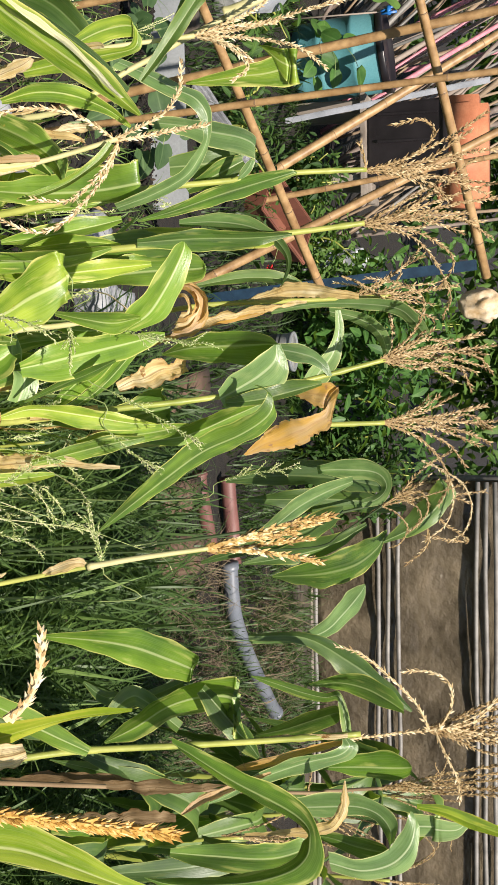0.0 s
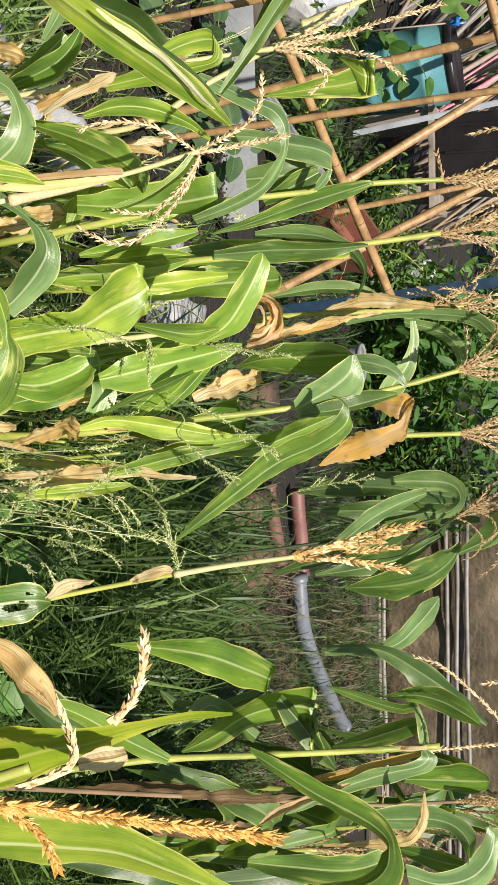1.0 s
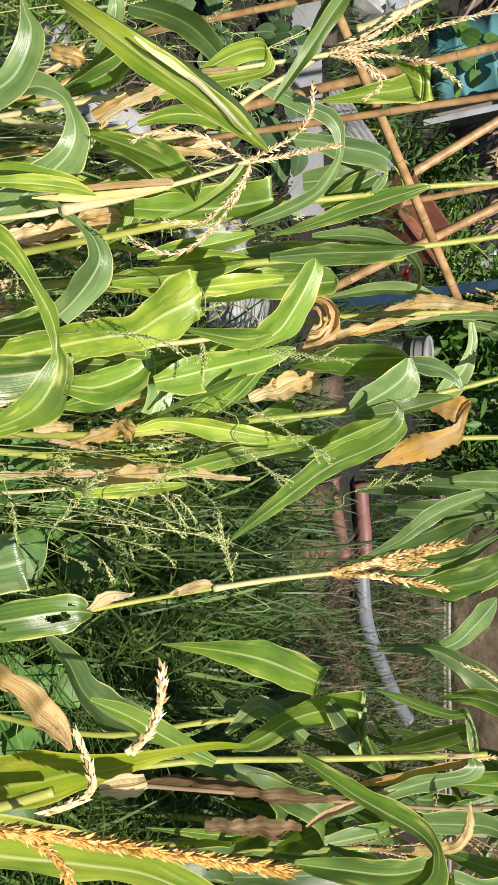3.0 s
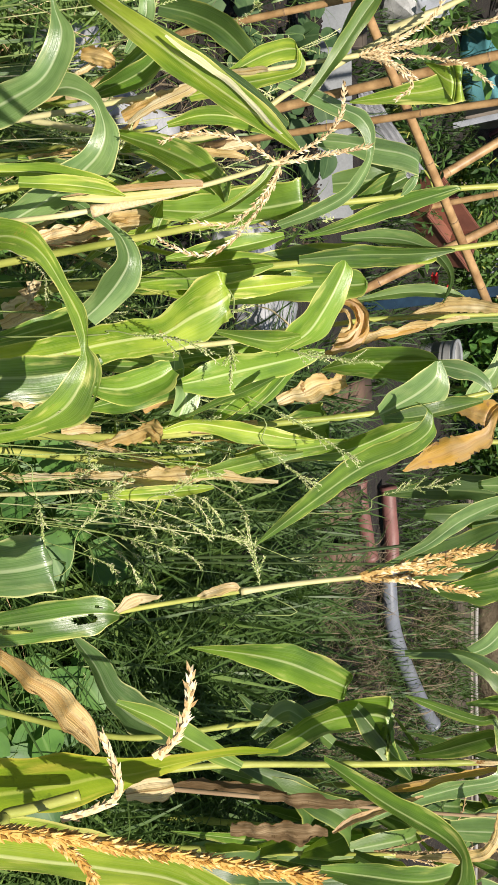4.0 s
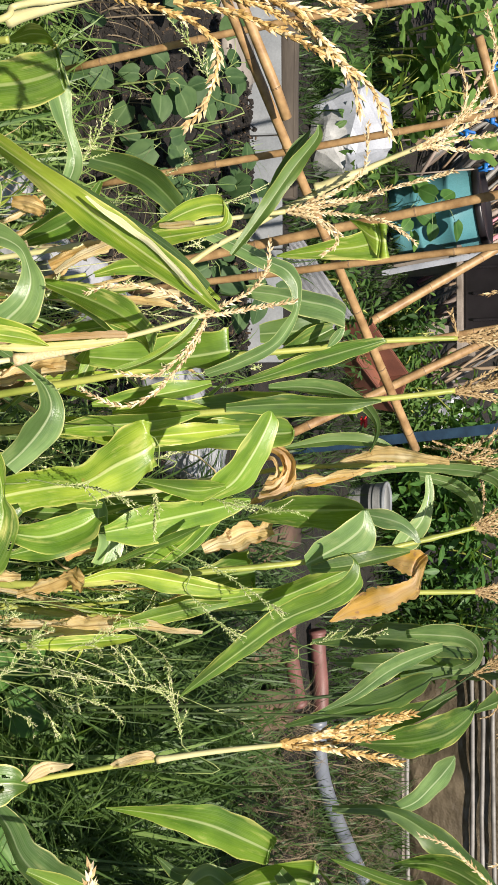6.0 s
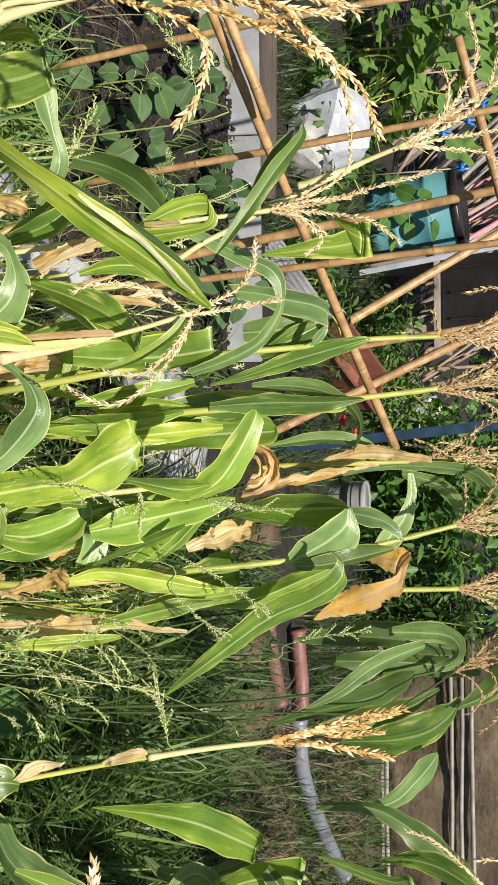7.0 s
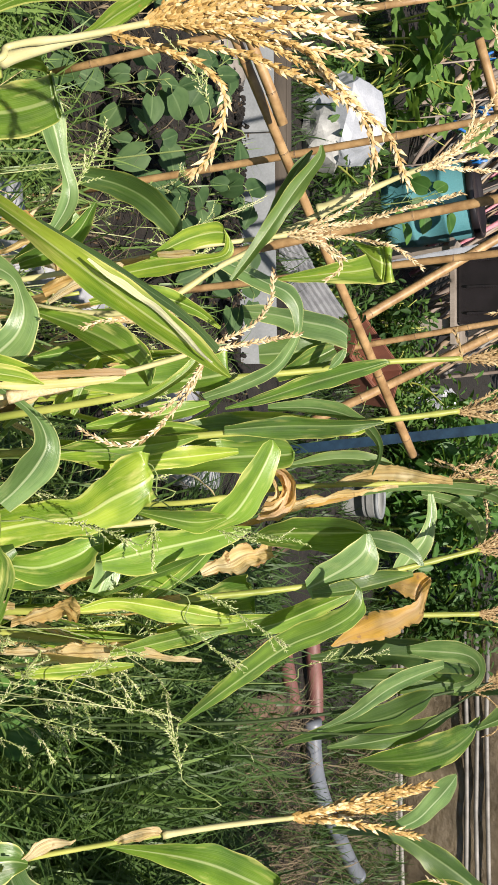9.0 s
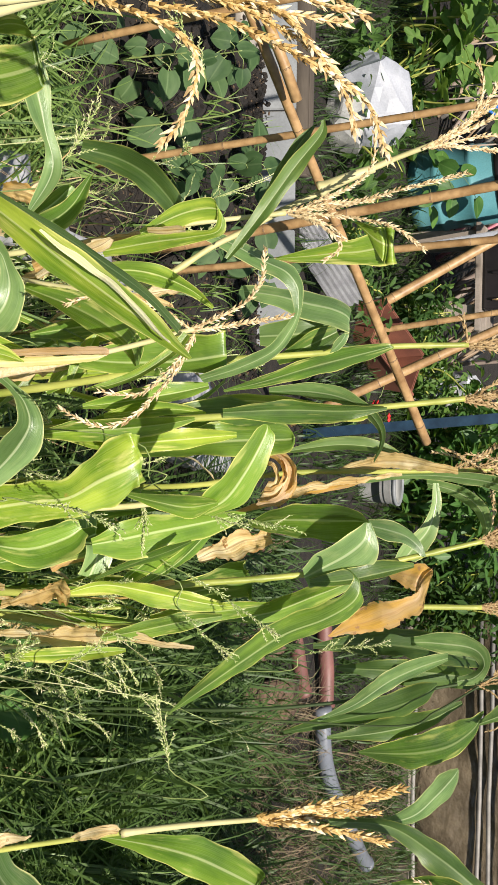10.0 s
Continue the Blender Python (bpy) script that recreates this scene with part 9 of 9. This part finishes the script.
blade("leaf", [(-0.235, 0.229, 0.659, -0.005, -0.001, -0.001), (-0.248, 0.253, 0.719, -0.012, -0.002, -0.001), (-0.256, 0.277, 0.778, -0.005, -0.001, 0)], M["dry"], plant, "torn dry leaf", seed=211, fold=0.42, crumple=0.012, steps=12, wave=0.5, tear=0.6)

plant = corn_plant((0.307, 1.982, 0), "low corn plant with pale dry leaves along the ground")
stem(plant, [(0, 0, 0), (0.021, -0.001, 0.098), (0.038, -0.001, 0.179), (0.033, 0.027, 0.25), (0.028, 0.047, 0.3)], 0.0038, 0.0027, M["green_stalk"], 0.16, "stalk")
blade("leaf", [(0.033, 0.043, 0.512, -0.005, 0.001, -0.001), (0.028, 0.074, 0.591, -0.013, 0.002, -0.002), (0.022, 0.105, 0.669, -0.01, 0.002, -0.002), (0.017, 0.121, 0.709, -0.003, 0, -0.001)], M["lime"], plant, "", seed=203, fold=0.43)
blade("leaf", [(-0.041, 0.138, 0.747, -0.005, 0, 0), (-0.046, 0.162, 0.806, -0.016, 0, -0.002), (-0.056, 0.193, 0.885, -0.015, 0, -0.002), (-0.067, 0.216, 0.943, -0.004, 0, -0.001)], M["lime"], plant, "", seed=204, fold=0.5)


# ---- grass and weeds ----
def grass_field(name, n, where, length, width, mat, seed, label, lean=0.5):
    """Arching blades of grass rooted in the ground, one mesh of loose stuff."""
    rnd = random.Random(seed)
    verts, faces, uvs = [], [], []
    steps = 5
    while n > 0:
        x, y = where(rnd)
        z = ground_height(x, y)
        for _ in range(rnd.randint(3, 7)):
            n -= 1
            bx, by = x + rnd.gauss(0, 0.025), y + rnd.gauss(0, 0.025)
            a = rnd.random() * 6.283
            l, w = length * rnd.uniform(0.45, 1.2), width * rnd.uniform(0.6, 1.3)
            ca, sa = math.cos(a), math.sin(a)
            up, droop = rnd.uniform(0.55, 1.0), rnd.uniform(0.1, lean)
            k0 = len(verts)
            tw = rnd.uniform(-0.8, 0.8)
            for i in range(steps + 1):
                u = i / steps
                r = l * (0.15 * u + droop * u * u)
                h = l * (up * u - droop * 0.65 * u ** 2.4)
                ww = w * (1 - u ** 2) * 0.5 + 0.0002
                ct, st = math.cos(a + 1.571 + tw * u), math.sin(a + 1.571 + tw * u)
                for s in (-1, 1):
                    verts.append((bx + ca * r + ct * ww * s, by + sa * r + st * ww * s, z + h))
            for i in range(steps):
                k = k0 + 2 * i
                faces.append((k, k + 1, k + 3, k + 2))
                uvs += [(0.2, i / steps), (0.8, i / steps), (0.8, (i + 1) / steps), (0.2, (i + 1) / steps)]
    me = bpy.data.meshes.new(name)
    me.from_pydata(verts, [], faces)
    me.uv_layers.new(name="UVMap").data.foreach_set("uv", np.array(uvs).ravel())
    return tagged(part(name, me, M[mat]), label, "grass", kind="stuff")


def panicles(n, where, seed, low=0.32, high=0.62):
    """Flowering grass stalks with open, spiky heads."""
    rnd = random.Random(seed)
    bm = bmesh.new()
    for _ in range(n):
        x, y = where(rnd)
        z = ground_height(x, y)
        h = rnd.uniform(low, high)
        a = rnd.random() * 6.283
        o = Vector((math.cos(a), math.sin(a), 0)) * rnd.uniform(0.05, 0.28)
        line = glide([(x, y, z), (x + o.x * 0.3, y + o.y * 0.3, z + h * 0.6), (x + o.x, y + o.y, z + h)], 4)
        tube_mesh(bm, line, 0.0007, 3, False)
        top = Vector(line[-1])
        way = (top - Vector(line[-3])).normalized()
        for k in range(rnd.randint(4, 8)):
            b = top - way * 0.012 * k
            d = (way + Vector((rnd.uniform(-1, 1), rnd.uniform(-1, 1), rnd.uniform(-0.5, 0.6)))).normalized()
            l = rnd.uniform(0.03, 0.085)
            br = np.array([b, b + d * l * 0.5, b + d * l + Vector((0, 0, -0.012))])
            tube_mesh(bm, br, 0.0005, 3, False)
            spikelets(bm, br, 0.0042, rnd, 0.8, 0.5)
    tagged(part("grass_heads", bm, M["seed"], smooth=False), "pale green flowering grass heads above the weeds", "grass", kind="stuff")


def seed_spikes(n, where, seed, low, high):
    """Grass stalks that end in a narrow spike of short, close branches, thick with seed."""
    rnd = random.Random(seed)
    bm = bmesh.new()
    for _ in range(n):
        x, y = where(rnd)
        z = ground_height(x, y)
        h = rnd.uniform(low, high)
        a = rnd.random() * 6.283
        o = Vector((math.cos(a), math.sin(a), 0)) * rnd.uniform(0.04, 0.26)
        line = glide([(x, y, z), (x + o.x * 0.25, y + o.y * 0.25, z + h * 0.62), (x + o.x * 0.65, y + o.y * 0.65, z + h * 0.92), (x + o.x, y + o.y, z + h)], 5)
        tube_mesh(bm, line, np.linspace(0.0012, 0.0006, len(line)), 4, False)
        head = line[-7:]
        spikelets(bm, head, 0.0060, rnd, 0.9, 0.7)
        for k in range(rnd.randint(5, 9)):
            b = Vector(head[rnd.randrange(len(head) - 1)])
            way = (Vector(head[-1]) - b).normalized()
            d = (way + Vector((rnd.uniform(-1, 1), rnd.uniform(-1, 1), rnd.uniform(-0.6, 0.6))) * 0.7).normalized()
            l = rnd.uniform(0.010, 0.026)
            br = np.array([b, b + d * l * 0.5, b + d * l])
            tube_mesh(bm, br, 0.0005, 3, False)
            spikelets(bm, br, 0.0058, rnd, 1.0, 0.6)
    tagged(part("grass_spikes", bm, M["seed"], smooth=False), "pale green seed spikes of weedy grass", "grass", kind="stuff")


def grass_stalk(points, seed):
    """One flowering grass: a thin stem from the ground that bends over, and a loose head of seeds along its end."""
    rnd = random.Random(seed)
    x, y, z = points[0]
    root = (x, y + 0.04, ground_height(x, y + 0.04))
    ob = thing("flowering_grass", root, "flowering grass with a pale loose seed head", "grass", "flowering grasses among the corn")
    line = glide([(0, 0, 0)] + [tuple(Vector(q) - Vector(root)) for q in points], 6)
    part("stem", tube_mesh(bmesh.new(), line, np.linspace(0.0014, 0.0006, len(line)), 5), M["vine"], ob)
    head = line[-4 * (len(points) - 1):]
    bm = bmesh.new()
    spikelets(bm, head, 0.0062, rnd, 0.8, 0.7)
    for k in range(rnd.randint(8, 13)):
        i = rnd.randrange(len(head) - 2)
        b, way = Vector(head[i]), Vector(head[i + 1] - head[i]).normalized()
        d = (way + Vector((rnd.uniform(-1, 1), rnd.uniform(-0.6, 0.6), rnd.uniform(-0.8, 0.8))) * 0.6).normalized()
        br = np.array([b, b + d * rnd.uniform(0.006, 0.02), b + d * rnd.uniform(0.022, 0.04)])
        tube_mesh(bm, br, 0.0005, 3, False)
        spikelets(bm, br, 0.0056, rnd, 0.8, 0.6)
    part("seed_head", bm, M["seed"], ob, "pale seed head", smooth=False)


for i, points in enumerate((
    [(0.033, 1.58, 0.702), (0.026, 1.58, 0.775), (0.033, 1.58, 0.824), (0.037, 1.58, 0.881), (0.048, 1.58, 0.915), (0.062, 1.58, 0.951)],
    [(-0.007, 1.86, 0.823), (0.029, 1.86, 0.844), (0.066, 1.86, 0.851), (0.112, 1.86, 0.847)],
    [(0.041, 1.98, 0.818), (0.053, 1.98, 0.901), (0.07, 1.98, 0.961), (0.082, 1.98, 1.011), (0.084, 1.98, 1.057)],
    [(0.171, 2.02, 0.769), (0.229, 2.02, 0.843), (0.276, 2.02, 0.895), (0.3, 2.02, 0.941)],
    [(0.524, 1.95, 0.868), (0.477, 1.95, 0.861), (0.421, 1.95, 0.853), (0.385, 1.95, 0.835)],
    [(0.386, 2.0, 0.545), (0.334, 2.0, 0.624), (0.323, 2.0, 0.668), (0.289, 2.0, 0.723)],
    [(0.437, 2.55, 0.791), (0.396, 2.55, 0.893), (0.373, 2.55, 0.98), (0.36, 2.55, 1.078)],
    [(-0.393, 1.62, 0.793), (-0.427, 1.62, 0.834), (-0.469, 1.62, 0.865), (-0.498, 1.62, 0.885)],
    [(-0.469, 1.62, 1.004), (-0.509, 1.62, 1.038), (-0.55, 1.62, 1.027), (-0.588, 1.62, 1.005), (-0.608, 1.62, 0.986)],
    [(0.271, 2.0, 0.341), (0.324, 2.0, 0.376), (0.383, 2.0, 0.394), (0.444, 2.0, 0.391)],
    [(0.498, 2.0, 0.407), (0.407, 2.0, 0.472), (0.357, 2.0, 0.522), (0.296, 2.0, 0.578)],
    [(0.125, 1.95, 0.726), (0.154, 1.95, 0.864), (0.211, 1.95, 0.976), (0.247, 1.95, 1.036)],
    [(-0.059, 1.9, 0.754), (0.018, 1.9, 0.846), (0.057, 1.9, 0.926), (0.08, 1.9, 1.0)],
)):
    grass_stalk(points, 600 + i)


def in_box(x0, x1, y0, y1):
    return lambda r: (r.uniform(x0, x1), r.uniform(y0, y1))


def yard_spots(r):
    """Anywhere in the yard but the strip where boards and pipes lie."""
    while True:
        x, y = r.uniform(-2.6, 2.2), r.uniform(4.3, 6.3)
        if not (0.3 < x < 1.05 and y < 4.85):
            return x, y


grass_field("tall_grass", 5600, in_box(0.12, 1.75, 2.35, 3.05), 0.58, 0.0105, "grass", 11, "dense tall green grass behind the corn", 1.0)
grass_field("tall_grass", 420, in_box(0.05, 1.5, 2.3, 2.9), 0.62, 0.018, "lush", 31, "broad soft blades of tall grass behind the corn", 1.1)
grass_field("short_grass", 1900, in_box(0.12, 1.75, 3.05, 3.6), 0.42, 0.009, "grass", 32, "green grass thinning out towards the pipes", 0.9)
grass_field("corn_grass", 5200, in_box(-1.3, 0.55, 2.0, 2.75), 0.42, 0.011, "lush", 12, "green weedy grass between the corn stalks", 0.9)
grass_field("corn_grass", 420, in_box(-0.7, 0.6, 1.95, 2.5), 0.66, 0.010, "lush", 24, "tall grass blades between the corn stalks", 0.9)
grass_field("dry_straw", 220, in_box(-0.7, 0.6, 1.95, 2.5), 0.52, 0.0028, "litter", 25, "thin dry stems standing between the corn stalks", 0.9)
grass_field("yard_grass", 8000, yard_spots, 0.17, 0.006, "grass", 13, "rough green grass in the yard", 0.8)
grass_field("yard_grass", 800, in_box(1.2, 2.3, 4.6, 6.3), 0.20, 0.007, "grass", 18, "rough green grass beside a grey pipe", 0.9)
grass_field("short_grass", 2000, in_box(0.1, 1.9, 3.5, 4.3), 0.19, 0.008, "grass", 16, "short rough grass before the pipes", 0.9)
grass_field("dry_straw", 1500, in_box(0.9, 2.0, 3.7, 4.6), 0.24, 0.0035, "straw", 14, "tangle of dry brown straw before a grey pipe", 1.4)
grass_field("dry_straw", 700, in_box(1.2, 2.3, 4.9, 5.8), 0.26, 0.004, "straw", 33, "tangle of dry brown straw beyond a grey pipe", 1.4)
grass_field("dry_straw", 900, in_box(-1.4, 0.9, 2.1, 3.2), 0.30, 0.004, "straw", 15, "dry straw-coloured grass among the corn", 1.2)
grass_field("bed_weeds", 420, in_box(-1.05, -0.2, 2.95, 3.85), 0.17, 0.005, "lush", 41, "low weeds and seedlings growing in the bean bed", 0.7)
grass_field("leaf_litter", 900, in_box(-0.9, 0.7, 2.0, 2.7), 0.26, 0.009, "litter", 17, "pale dry leaf scraps lying among the corn", 1.3)
panicles(16, in_box(-0.5, 0.45, 1.95, 2.35), 23, 0.5, 0.85)
panicles(16, in_box(-0.7, 0.6, 2.1, 2.7), 21)
seed_spikes(46, in_box(0.05, 0.42, 1.95, 2.4), 26, 0.42, 0.80)
seed_spikes(26, in_box(-0.6, 0.0, 1.75, 2.3), 27, 0.5, 0.86)
